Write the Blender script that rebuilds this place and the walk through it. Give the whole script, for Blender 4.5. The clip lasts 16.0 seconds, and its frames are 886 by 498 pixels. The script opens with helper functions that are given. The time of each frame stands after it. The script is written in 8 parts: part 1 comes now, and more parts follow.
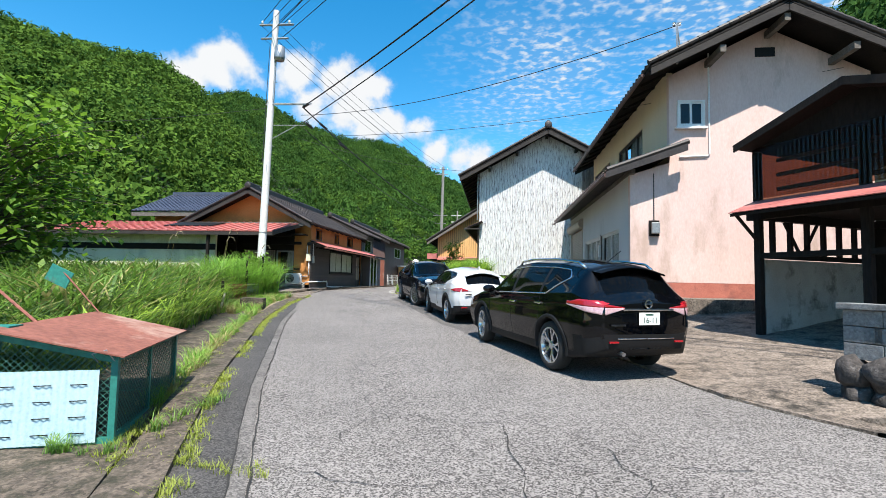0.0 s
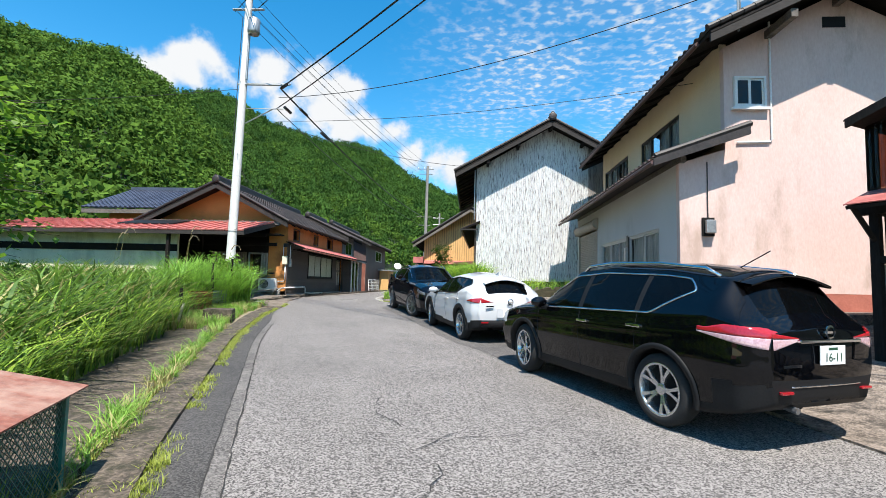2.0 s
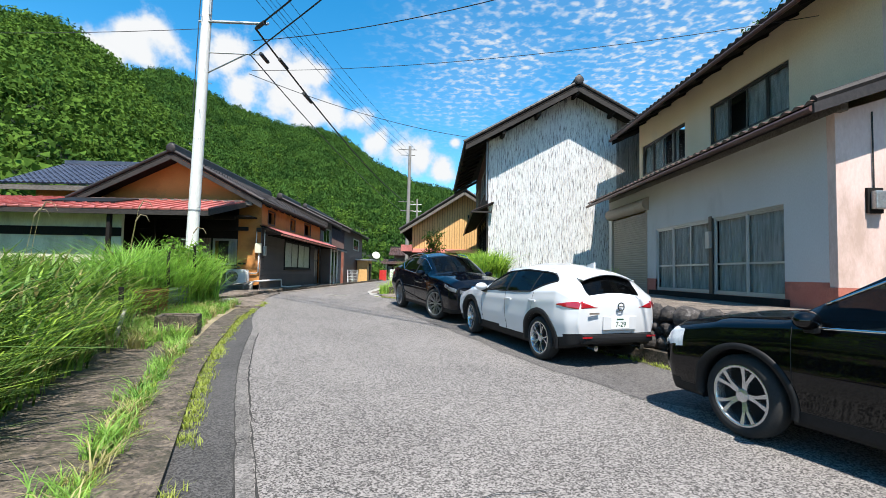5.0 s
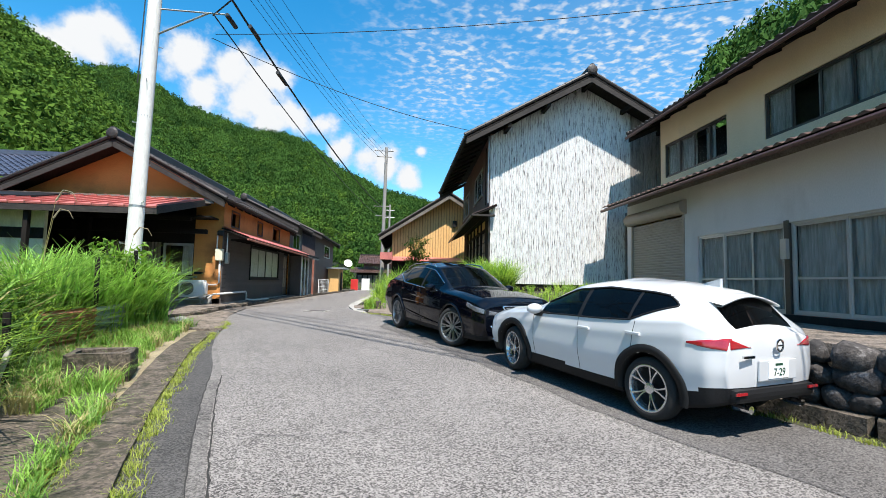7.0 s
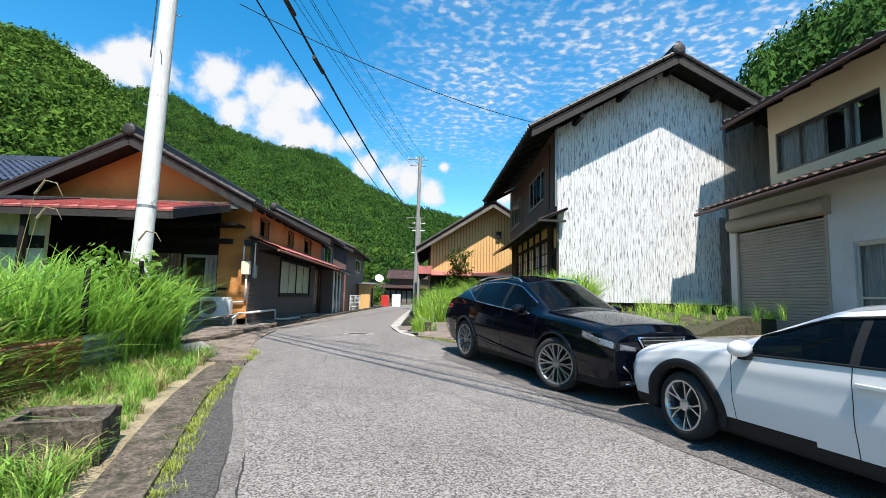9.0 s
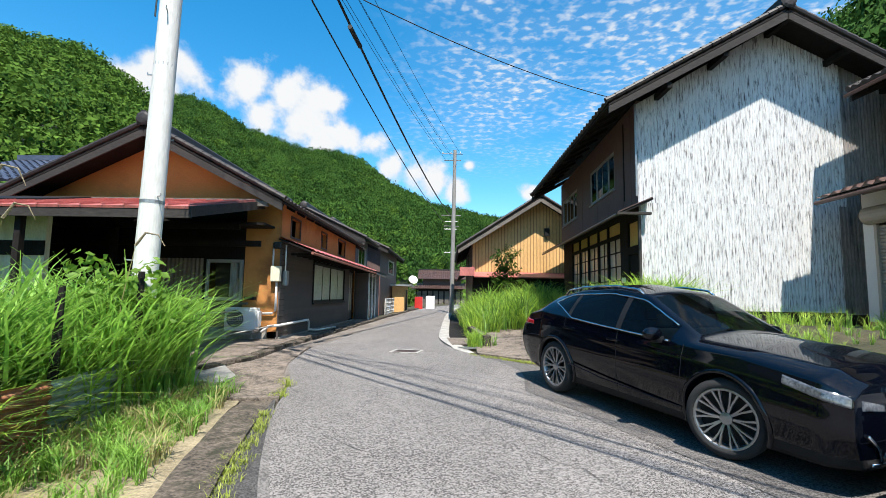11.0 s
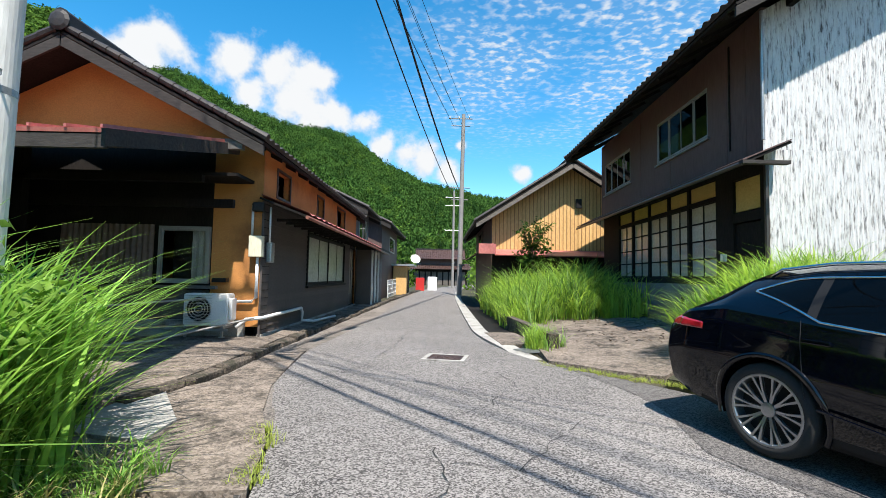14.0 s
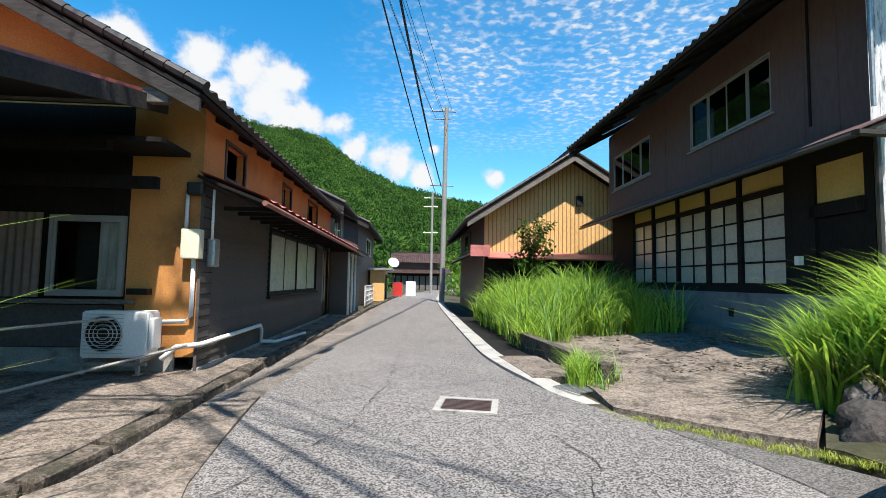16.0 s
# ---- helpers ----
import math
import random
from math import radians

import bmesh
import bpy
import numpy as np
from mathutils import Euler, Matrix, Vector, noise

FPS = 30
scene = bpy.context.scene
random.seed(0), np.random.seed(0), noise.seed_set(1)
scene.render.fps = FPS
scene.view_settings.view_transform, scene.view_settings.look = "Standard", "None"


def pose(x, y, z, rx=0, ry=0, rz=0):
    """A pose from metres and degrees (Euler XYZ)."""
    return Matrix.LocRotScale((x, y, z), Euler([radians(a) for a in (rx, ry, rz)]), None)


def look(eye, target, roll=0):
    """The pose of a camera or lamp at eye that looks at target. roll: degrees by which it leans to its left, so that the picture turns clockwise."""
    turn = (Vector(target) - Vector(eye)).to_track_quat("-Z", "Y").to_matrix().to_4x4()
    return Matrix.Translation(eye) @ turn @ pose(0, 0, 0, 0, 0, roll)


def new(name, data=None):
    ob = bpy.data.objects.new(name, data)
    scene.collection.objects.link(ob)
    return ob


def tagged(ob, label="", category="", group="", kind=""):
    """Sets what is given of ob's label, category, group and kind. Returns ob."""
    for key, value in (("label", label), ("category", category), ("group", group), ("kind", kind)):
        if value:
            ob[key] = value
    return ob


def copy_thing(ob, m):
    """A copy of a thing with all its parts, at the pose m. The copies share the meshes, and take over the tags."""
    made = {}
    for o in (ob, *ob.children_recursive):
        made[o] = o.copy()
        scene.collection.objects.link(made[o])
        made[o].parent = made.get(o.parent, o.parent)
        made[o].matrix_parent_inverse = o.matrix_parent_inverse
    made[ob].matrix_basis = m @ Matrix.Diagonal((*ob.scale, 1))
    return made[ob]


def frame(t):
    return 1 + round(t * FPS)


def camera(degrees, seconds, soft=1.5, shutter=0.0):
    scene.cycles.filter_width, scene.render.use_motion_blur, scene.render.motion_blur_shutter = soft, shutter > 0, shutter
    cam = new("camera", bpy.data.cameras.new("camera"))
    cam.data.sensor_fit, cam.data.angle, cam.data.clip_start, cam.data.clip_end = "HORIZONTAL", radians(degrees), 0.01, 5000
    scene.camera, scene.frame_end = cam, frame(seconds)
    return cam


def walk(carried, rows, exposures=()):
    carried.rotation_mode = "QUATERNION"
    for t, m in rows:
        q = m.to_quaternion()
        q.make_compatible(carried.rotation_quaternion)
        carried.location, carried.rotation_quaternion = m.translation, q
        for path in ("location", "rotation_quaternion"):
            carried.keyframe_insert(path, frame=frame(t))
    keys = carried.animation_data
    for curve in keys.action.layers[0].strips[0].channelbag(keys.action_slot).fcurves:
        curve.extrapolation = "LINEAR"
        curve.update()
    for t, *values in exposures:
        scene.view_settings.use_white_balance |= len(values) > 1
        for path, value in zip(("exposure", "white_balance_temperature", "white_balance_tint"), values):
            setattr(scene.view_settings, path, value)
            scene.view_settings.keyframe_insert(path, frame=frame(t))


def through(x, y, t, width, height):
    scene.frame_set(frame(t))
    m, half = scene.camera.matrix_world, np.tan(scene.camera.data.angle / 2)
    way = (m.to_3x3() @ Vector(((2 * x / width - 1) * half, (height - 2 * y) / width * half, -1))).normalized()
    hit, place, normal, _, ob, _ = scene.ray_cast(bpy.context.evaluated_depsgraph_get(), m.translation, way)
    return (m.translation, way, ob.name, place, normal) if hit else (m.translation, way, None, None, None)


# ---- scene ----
cam = camera(86.6, 16.0, soft=0.55)
PATH = [
    (0, (1.549, -0.679, 1.479), (1.328, 1.305, 1.607), 1.2),
    (0.5, (1.234, -0.113, 1.486), (1.015, 1.871, 1.613), 1.3),
    (1, (0.954, 0.44, 1.499), (0.763, 2.427, 1.634), 1.3),
    (1.5, (0.686, 1.016, 1.542), (0.528, 3.004, 1.684), 1.3),
    (2, (0.438, 1.575, 1.551), (0.322, 3.567, 1.698), 1.3),
    (2.5, (0.178, 2.133, 1.564), (0.091, 4.126, 1.704), 1.3),
    (3, (-0.12, 2.687, 1.572), (-0.186, 4.681, 1.701), 1.4),
    (3.5, (-0.441, 3.221, 1.577), (-0.501, 5.217, 1.688), 1.4),
    (3.7, (-0.571, 3.433, 1.588), (-0.626, 5.43, 1.689), 1.4),
    (5.8, (-1.885, 5.871, 1.678), (-1.777, 7.865, 1.789), 1.2),
    (6, (-1.98, 6.138, 1.701), (-1.855, 8.131, 1.825), 1.3),
    (6.5, (-2.21, 6.763, 1.734), (-2.052, 8.752, 1.873), 1.4),
    (7, (-2.456, 7.384, 1.736), (-2.275, 9.371, 1.878), 1.3),
    (7.5, (-2.719, 8.026, 1.749), (-2.522, 10.011, 1.888), 1.4),
    (8, (-2.958, 8.641, 1.751), (-2.762, 10.626, 1.901), 1.4),
    (8.5, (-3.146, 9.271, 1.766), (-2.991, 11.257, 1.938), 1.5),
    (9, (-3.344, 9.876, 1.783), (-3.263, 11.864, 1.987), 1.4),
    (9.2, (-3.413, 10.114, 1.802), (-3.36, 12.101, 2.021), 1.4),
    (11.3, (-4.25, 12.298, 2.033), (-4.281, 14.289, 2.219), 0.9),
    (11.5, (-4.347, 12.546, 1.995), (-4.372, 14.538, 2.172), 0.8),
    (12, (-4.515, 13.157, 2.009), (-4.529, 15.152, 2.151), 1.0),
    (12.5, (-4.727, 13.805, 1.963), (-4.729, 15.801, 2.087), 0.9),
    (13, (-4.861, 14.351, 2.016), (-4.877, 16.348, 2.126), 1.0),
    (13.5, (-5.035, 14.822, 2.029), (-5.047, 16.818, 2.14), 1.1),
    (14, (-5.187, 15.378, 2.027), (-5.179, 17.374, 2.142), 1.1),
    (14.5, (-5.307, 15.924, 2.05), (-5.267, 17.92, 2.162), 1.2),
    (15, (-5.471, 16.559, 2.046), (-5.389, 18.554, 2.164), 1.1),
    (15.5, (-5.596, 17.137, 2.072), (-5.484, 19.13, 2.195), 1.1),
    (16, (-5.697, 17.753, 2.09), (-5.574, 19.745, 2.223), 1.0),
]
walk(cam, [(t, look(eye, target, roll)) for t, eye, target, roll in PATH])

# ---------------------------------------------------------------- light
SUN_FROM = Vector((0.10, -0.50, 1.0)).normalized()
sun_data = bpy.data.lights.new("sun", "SUN")
sun_data.energy, sun_data.angle, sun_data.color = 5.0, radians(0.5), (1.0, 0.95, 0.88)
sun = new("sun", sun_data)
sun.matrix_world = look(tuple(SUN_FROM * 60), (0, 0, 0))
scene.view_settings.exposure = 0.99

world = bpy.data.worlds.new("world")
scene.world = world
world.use_nodes = True
wn, wl = world.node_tree.nodes, world.node_tree.links


def wnode(kind, **kw):
    n = wn.new(kind)
    for k, v in kw.items():
        n.inputs[k].default_value = v
    return n


def wmath(op, a, b=None, clamp=False):
    n = wn.new("ShaderNodeMath")
    n.operation, n.use_clamp = op, clamp
    for i, v in enumerate((a, b)):
        if v is None:
            continue
        if isinstance(v, (int, float)):
            n.inputs[i].default_value = v
        else:
            wl.new(v, n.inputs[i])
    return n.outputs[0]


def wramp(v, lo, hi):
    n = wn.new("ShaderNodeMapRange")
    n.interpolation_type = "SMOOTHSTEP"
    n.inputs[1].default_value, n.inputs[2].default_value = lo, hi
    wl.new(v, n.inputs[0])
    return n.outputs[0]


def wmix(f, a, b):
    n = wn.new("ShaderNodeMix")
    n.data_type = "RGBA"
    for v, i in ((f, 0), (a, 6), (b, 7)):
        if isinstance(v, tuple):
            n.inputs[i].default_value = v
        else:
            wl.new(v, n.inputs[i])
    return n.outputs[2]


sky = wn.new("ShaderNodeTexSky")
sky.sky_type, sky.sun_disc = "NISHITA", False
sky.sun_elevation = math.asin(SUN_FROM.z)
sky.sun_rotation = math.atan2(SUN_FROM.x, SUN_FROM.y)
sky.air_density, sky.dust_density, sky.ozone_density = 1.0, 0.15, 2.0
direction = wn.new("ShaderNodeTexCoord").outputs["Generated"]
# heaps of white cloud low over the hills: azimuth to the left of +y, height, size, in degrees
PUFFS = ((33.2, 22.0, 3.2), (30.6, 22.9, 3.0), (35.2, 21.0, 2.8), (24.2, 22.6, 3.2), (20.4, 22.6, 3.8), (16.6, 22.2, 3.2), (22.6, 19.8, 3.3), (18.4, 19.6, 3.4),
         (15.6, 17.6, 2.6), (12.6, 18.2, 2.6), (9.6, 17.8, 2.3), (7.2, 15.4, 2.6), (4.6, 14.8, 2.7), (2.0, 14.0, 2.5), (-.6, 12.8, 2.2), (-2.2, 15.8, .9), (-9.7, 12.2, 1.5))
fluff = wnode("ShaderNodeTexNoise", Scale=16.0, Detail=6.0, Roughness=0.58)
wl.new(direction, fluff.inputs["Vector"])
heap = None
for az, el, size in PUFFS:
    a, e = radians(az), radians(el)
    d = wn.new("ShaderNodeVectorMath")
    d.operation = "DISTANCE"
    wl.new(direction, d.inputs[0])
    d.inputs[1].default_value = (-math.sin(a) * math.cos(e), math.cos(a) * math.cos(e), math.sin(e))
    near = wmath("SUBTRACT", 1.0, wmath("DIVIDE", d.outputs["Value"], radians(size)))
    heap = near if heap is None else wmath("SMOOTH_MAX", heap, near)
    if heap is not near:
        heap.node.inputs[2].default_value = 0.35
heap = wmath("ADD", heap, wmath("MULTIPLY", wmath("SUBTRACT", fluff.outputs[0], 0.5), 2.1))
puff = wramp(heap, 0.02, 0.62)
shade_noise = wnode("ShaderNodeTexNoise", Scale=26.0, Detail=4.0)
wl.new(direction, shade_noise.inputs["Vector"])
puff_col = wmix(wramp(wmath("ADD", heap, shade_noise.outputs[0]), 0.45, 1.2), (3.6, 4.3, 5.2, 1), (5.2, 5.3, 5.4, 1))
# small ripples of high cloud, on a level sheet
axes = wn.new("ShaderNodeSeparateXYZ")
wl.new(direction, axes.inputs[0])
height = wmath("MAXIMUM", axes.outputs[2], 0.05)
flat = wn.new("ShaderNodeCombineXYZ")
wl.new(wmath("DIVIDE", axes.outputs[0], height), flat.inputs[0])
wl.new(wmath("DIVIDE", axes.outputs[1], height), flat.inputs[1])
cells = wnode("ShaderNodeTexNoise", Scale=21.0, Detail=2.0, Roughness=0.5, Distortion=0.15)
sheets = wnode("ShaderNodeTexNoise", Scale=1.3, Detail=3.0)
wl.new(flat.outputs[0], cells.inputs["Vector"])
wl.new(flat.outputs[0], sheets.inputs["Vector"])
side = wmath("SUBTRACT", axes.outputs[0], wmath("MULTIPLY", axes.outputs[1], -0.10))
side = wramp(side, -0.10, 0.22)
high = wramp(axes.outputs[2], 0.22, 0.38)
cover = wmath("MULTIPLY", wmath("MULTIPLY", side, high), wramp(sheets.outputs[0], 0.33, 0.54))
veil = wmath("MULTIPLY", cover, wmath("ADD", wmath("MULTIPLY", wramp(cells.outputs[0], 0.44, 0.74), 0.80), 0.10))
deep = wn.new("ShaderNodeHueSaturation")
deep.inputs["Saturation"].default_value = 1.42
deep.inputs["Value"].default_value = 1.38
deep.inputs["Hue"].default_value = 0.488
wl.new(sky.outputs[0], deep.inputs["Color"])
col = wmix(veil, deep.outputs[0], (5.0, 5.2, 5.3, 1))
col = wmix(puff, col, puff_col)
wl.new(col, wn["Background"].inputs[0])
wn["Background"].inputs[1].default_value = 0.09

# ---------------------------------------------------------------- materials
def mat(name, a, b, fine=30.0, coarse=1.2, rough=0.85, bump=0.25, metal=0.0, stain=None, stretch=(1, 1, 1), amount=0.5, detail=6.0, contrast=0.18,
        bump_dist=0.02, coat=0.0, vary=0.0, stain_scale=1.0, spec=0.5, grit=0.0, grit_mix=0.6, patchy=0.35):
    """A surface of two tones, mixed by fine grain and by coarse patches, with stains of a third tone and fine relief."""
    m = bpy.data.materials.new(name)
    m.use_nodes = True
    n, l = m.node_tree.nodes, m.node_tree.links
    p = n["Principled BSDF"]
    co = n.new("ShaderNodeTexCoord")
    mp = n.new("ShaderNodeMapping")
    mp.inputs["Scale"].default_value = stretch
    l.new(co.outputs["Object"], mp.inputs["Vector"])

    def tex(scale, det=detail, rg=0.6):
        t = n.new("ShaderNodeTexNoise")
        t.inputs["Scale"].default_value, t.inputs["Detail"].default_value, t.inputs["Roughness"].default_value = scale, det, rg
        l.new(mp.outputs[0], t.inputs["Vector"])
        return t.outputs[0]

    def ramp(v, lo, hi):
        r = n.new("ShaderNodeMapRange")
        r.inputs[1].default_value, r.inputs[2].default_value = lo, hi
        l.new(v, r.inputs[0])
        return r.outputs[0]

    def mix(f, x, y, blend="MIX"):
        k = n.new("ShaderNodeMix")
        k.data_type, k.blend_type = "RGBA", blend
        for v, i in ((f, 0), (x, 6), (y, 7)):
            if isinstance(v, tuple):
                k.inputs[i].default_value = (*v, 1)
            elif isinstance(v, float):
                k.inputs[i].default_value = v
            else:
                l.new(v, k.inputs[i])
        return k.outputs[2]

    f1, f2 = tex(fine), tex(coarse, 4.0)
    if grit:
        # single grains of stone, each of its own tone
        vo = n.new("ShaderNodeTexVoronoi")
        vo.inputs["Scale"].default_value = grit
        l.new(mp.outputs[0], vo.inputs["Vector"])
        sep = n.new("ShaderNodeSeparateColor")
        l.new(vo.outputs["Color"], sep.inputs[0])
        gm = n.new("ShaderNodeMix")
        gm.inputs[0].default_value = grit_mix
        l.new(f1, gm.inputs[2])
        l.new(sep.outputs[0], gm.inputs[3])
        f1 = gm.outputs[0]
    c = mix(ramp(f1, 0.5 - contrast, 0.5 + contrast), a, b)
    c = mix(float(patchy), c, mix(ramp(f2, 0.35, 0.65), a, b))
    if stain:
        c = mix(ramp(tex(coarse * 0.7 * stain_scale, 8.0, 0.7), 0.62 - 0.2 * amount, 0.78 - 0.2 * amount), c, stain)
    if vary:
        info = n.new("ShaderNodeObjectInfo")
        isl = n.new("ShaderNodeNewGeometry")
        s = n.new("ShaderNodeMath")
        s.operation = "ADD"
        l.new(info.outputs["Random"], s.inputs[0])
        l.new(isl.outputs["Random Per Island"], s.inputs[1])
        h = n.new("ShaderNodeHueSaturation")
        r = n.new("ShaderNodeMapRange")
        r.inputs[2].default_value = 2.0
        r.inputs[3].default_value, r.inputs[4].default_value = 1 - vary, 1 + vary
        l.new(s.outputs[0], r.inputs[0])
        l.new(r.outputs[0], h.inputs["Value"])
        l.new(c, h.inputs["Color"])
        c = h.outputs[0]
    l.new(c, p.inputs["Base Color"])
    p.inputs["Roughness"].default_value, p.inputs["Metallic"].default_value = rough, metal
    p.inputs["Specular IOR Level"].default_value = spec
    p.inputs["Coat Weight"].default_value, p.inputs["Coat Roughness"].default_value = coat, 0.03
    if bump:
        bn = n.new("ShaderNodeBump")
        bn.inputs["Strength"].default_value, bn.inputs["Distance"].default_value = bump, bump_dist
        l.new(f1, bn.inputs["Height"])
        l.new(bn.outputs[0], p.inputs["Normal"])
    return m


def leafy(name, a, b, through=0.35, vary=0.35, spec=0.5, rough=0.6, coarse=0.5, patchy=0.35):
    m = mat(name, a, b, fine=6.0, coarse=coarse, rough=rough, bump=0.0, vary=vary, detail=3.0, spec=spec, patchy=patchy)
    n, l = m.node_tree.nodes, m.node_tree.links
    p = n["Principled BSDF"]
    t = n.new("ShaderNodeBsdfTranslucent")
    link = p.inputs["Base Color"].links[0]
    l.new(link.from_socket, t.inputs["Color"])
    k = n.new("ShaderNodeMixShader")
    k.inputs[0].default_value = through
    l.new(p.outputs[0], k.inputs[1])
    l.new(t.outputs[0], k.inputs[2])
    l.new(k.outputs[0], n["Material Output"].inputs[0])
    return m


def glass(name, tint, rough=0.02, see=0.5, spec=0.5):
    m = bpy.data.materials.new(name)
    m.use_nodes = True
    n, l = m.node_tree.nodes, m.node_tree.links
    p = n["Principled BSDF"]
    p.inputs["Base Color"].default_value = (0.002, 0.0025, 0.003, 1)
    p.inputs["Roughness"].default_value = rough
    p.inputs["Specular IOR Level"].default_value = spec
    t = n.new("ShaderNodeBsdfTransparent")
    t.inputs[0].default_value = (*tint, 1)
    k = n.new("ShaderNodeMixShader")
    k.inputs[0].default_value = see
    l.new(p.outputs[0], k.inputs[1])
    l.new(t.outputs[0], k.inputs[2])
    l.new(k.outputs[0], n["Material Output"].inputs[0])
    return m


M_asphalt = mat("worn_asphalt", (.024, .021, .019), (.285, .262, .244), fine=40, coarse=.5, rough=.92, bump=.8, stain=(.135, .123, .113), contrast=.22, bump_dist=.010, detail=6, amount=.15, grit=85, grit_mix=.64, patchy=.14)
M_patch = mat("dark_asphalt", (.014, .013, .012), (.095, .088, .083), fine=40, coarse=1.1, rough=.93, bump=.7, bump_dist=.008, detail=5, contrast=.24, grit=85, grit_mix=.7, patchy=.25)
M_gutter = mat("grey_gutter_concrete", (.026, .024, .021), (.215, .197, .183), fine=40, coarse=1.5, rough=.93, bump=.7, bump_dist=.008, contrast=.27, grit=75, grit_mix=.65)
M_olddark = mat("older_dark_asphalt", (.018, .016, .015), (.165, .152, .143), fine=40, coarse=.8, rough=.93, bump=.8, bump_dist=.01, detail=6, contrast=.23, grit=85, grit_mix=.64, patchy=.2)
M_stained = mat("stained_brown_asphalt", (.033, .028, .023), (.28, .24, .205), fine=30, coarse=1.4, rough=.94, bump=.8, bump_dist=.01, contrast=.24, grit=75, grit_mix=.55, stain=(.049, .041, .031), amount=.35, detail=8)
M_crack = mat("crack_fill", (.010, .010, .010), (.04, .037, .033), fine=60, rough=1, bump=0)
M_mossy = mat("mossy_concrete", (.018, .014, .010), (.175, .138, .105), fine=16, coarse=2.6, rough=.95, bump=1.0, bump_dist=.03, stain=(.030, .028, .015), stain_scale=3, amount=.75, contrast=.16, detail=10, grit=45, grit_mix=.3)
M_slab = mat("brown_weathered_concrete", (.052, .040, .030), (.30, .243, .195), fine=14, coarse=1.6, rough=.95, bump=.9, bump_dist=.03, stain=(.026, .022, .016), stain_scale=2.8, amount=.6, contrast=.15, detail=10, grit=55, grit_mix=.32)
M_concrete = mat("pale_concrete", (.213, .201, .180), (.42, .40, .365), fine=40, coarse=1.5, rough=.92, bump=.4, stain=(.107, .098, .086), stain_scale=2)
M_soil = mat("grassy_soil", (.018, .020, .008), (.06, .056, .026), fine=9, coarse=.6, rough=1, bump=.8, bump_dist=.05, stain=(.085, .066, .042))
M_litter = mat("dry_grass_litter", (.131, .102, .057), (.40, .33, .21), fine=35, coarse=2, rough=1, bump=.9, bump_dist=.03)
M_litterdark = mat("dead_brown_leaf", (.025, .016, .011), (.12, .085, .055), fine=30, coarse=3, rough=.95, bump=0, vary=.5)
M_pink = mat("pink_plaster", (.60, .42, .365), (.70, .535, .48), fine=26, coarse=.9, rough=.92, bump=.15, stain=(.46, .33, .27), stretch=(1, 1, .38), amount=.55, stain_scale=1.7, detail=10)
M_beige = mat("beige_plaster", (.607, .467, .303), (.80, .64, .43), fine=60, coarse=.7, rough=.92, bump=.1, stain=(.525, .435, .336), stretch=(1, 1, .4), amount=.3)
M_white_plaster = mat("white_plaster", (.47, .445, .425), (.57, .545, .52), fine=60, coarse=.7, rough=.92, bump=.1, stain=(.42, .395, .37), stretch=(1, 1, .4), amount=.25)
M_redbase = mat("red_painted_base", (.295, .082, .057), (.47, .16, .11), fine=40, coarse=2, rough=.85, bump=.2, stain=(.205, .074, .057))
M_barge = mat("dark_weathered_board", (.012, .010, .009), (.045, .038, .034), fine=22, coarse=2, rough=.9, bump=.4, stretch=(.3, 1, 1))
M_alugrey = mat("dull_grey_aluminium", (.197, .201, .197), (.34, .345, .34), fine=60, rough=.5, bump=.03, metal=.3)
M_tile = mat("dark_clay_tile", (.017, .015, .014), (.046, .038, .036), fine=14, coarse=1.2, rough=.55, bump=.1, vary=.3, stain=(.07, .054, .045), spec=.35)
M_browntile = mat("reddish_brown_tile", (.049, .026, .021), (.13, .075, .062), fine=14, coarse=1.2, rough=.45, bump=.1, vary=.25, stain=(.041, .029, .025))
M_gutterbrown = mat("dark_red_brown_gutter", (.061, .030, .025), (.11, .055, .046), fine=20, rough=.5, bump=.05)
M_bluetile = mat("blue_grey_tile", (.029, .034, .053), (.075, .085, .12), fine=12, coarse=1.5, rough=.35, bump=.08, vary=.25)
M_barnsheet = mat("peeling_white_sheet", (.53, .525, .515), (.68, .675, .66), fine=24, coarse=1.1, rough=.65, bump=.15, stain=(.06, .054, .05), stretch=(8, 8, 1.0), amount=.62, stain_scale=4.2, detail=6)
M_barnold = mat("rusted_grey_sheet", (.107, .090, .082), (.34, .31, .29), fine=20, coarse=1.6, rough=.75, bump=.2, stain=(.057, .045, .037), stretch=(4, 4, .3), amount=.6, stain_scale=3)
M_brownsheet = mat("brown_coated_sheet", (.085, .051, .046), (.135, .088, .079), fine=14, coarse=.8, rough=.6, bump=.06, stain=(.085, .068, .06), stretch=(1, 1, .25), amount=.3, spec=.3)
# dark timber; near-black tone also paints the shade under the porch
M_darkwood = mat("shade_dark_wood", (.004, .0034, .003), (.018, .014, .012), fine=30, coarse=2, rough=.85, bump=.3, stretch=(1, 1, .2), spec=.25)
M_oldwood = mat("weathered_wood", (.057, .048, .039), (.2, .175, .15), fine=26, coarse=2, rough=.9, bump=.4, stretch=(.3, 1, 1))
M_ochre = mat("ochre_clay_plaster", (.38, .158, .042), (.60, .265, .075), fine=45, coarse=.9, rough=.95, bump=.25, stain=(.27, .115, .038), amount=.4)
M_ochre_pale = mat("yellow_plaster", (.426, .295, .090), (.62, .44, .16), fine=40, coarse=1.4, rough=.95, bump=.1)
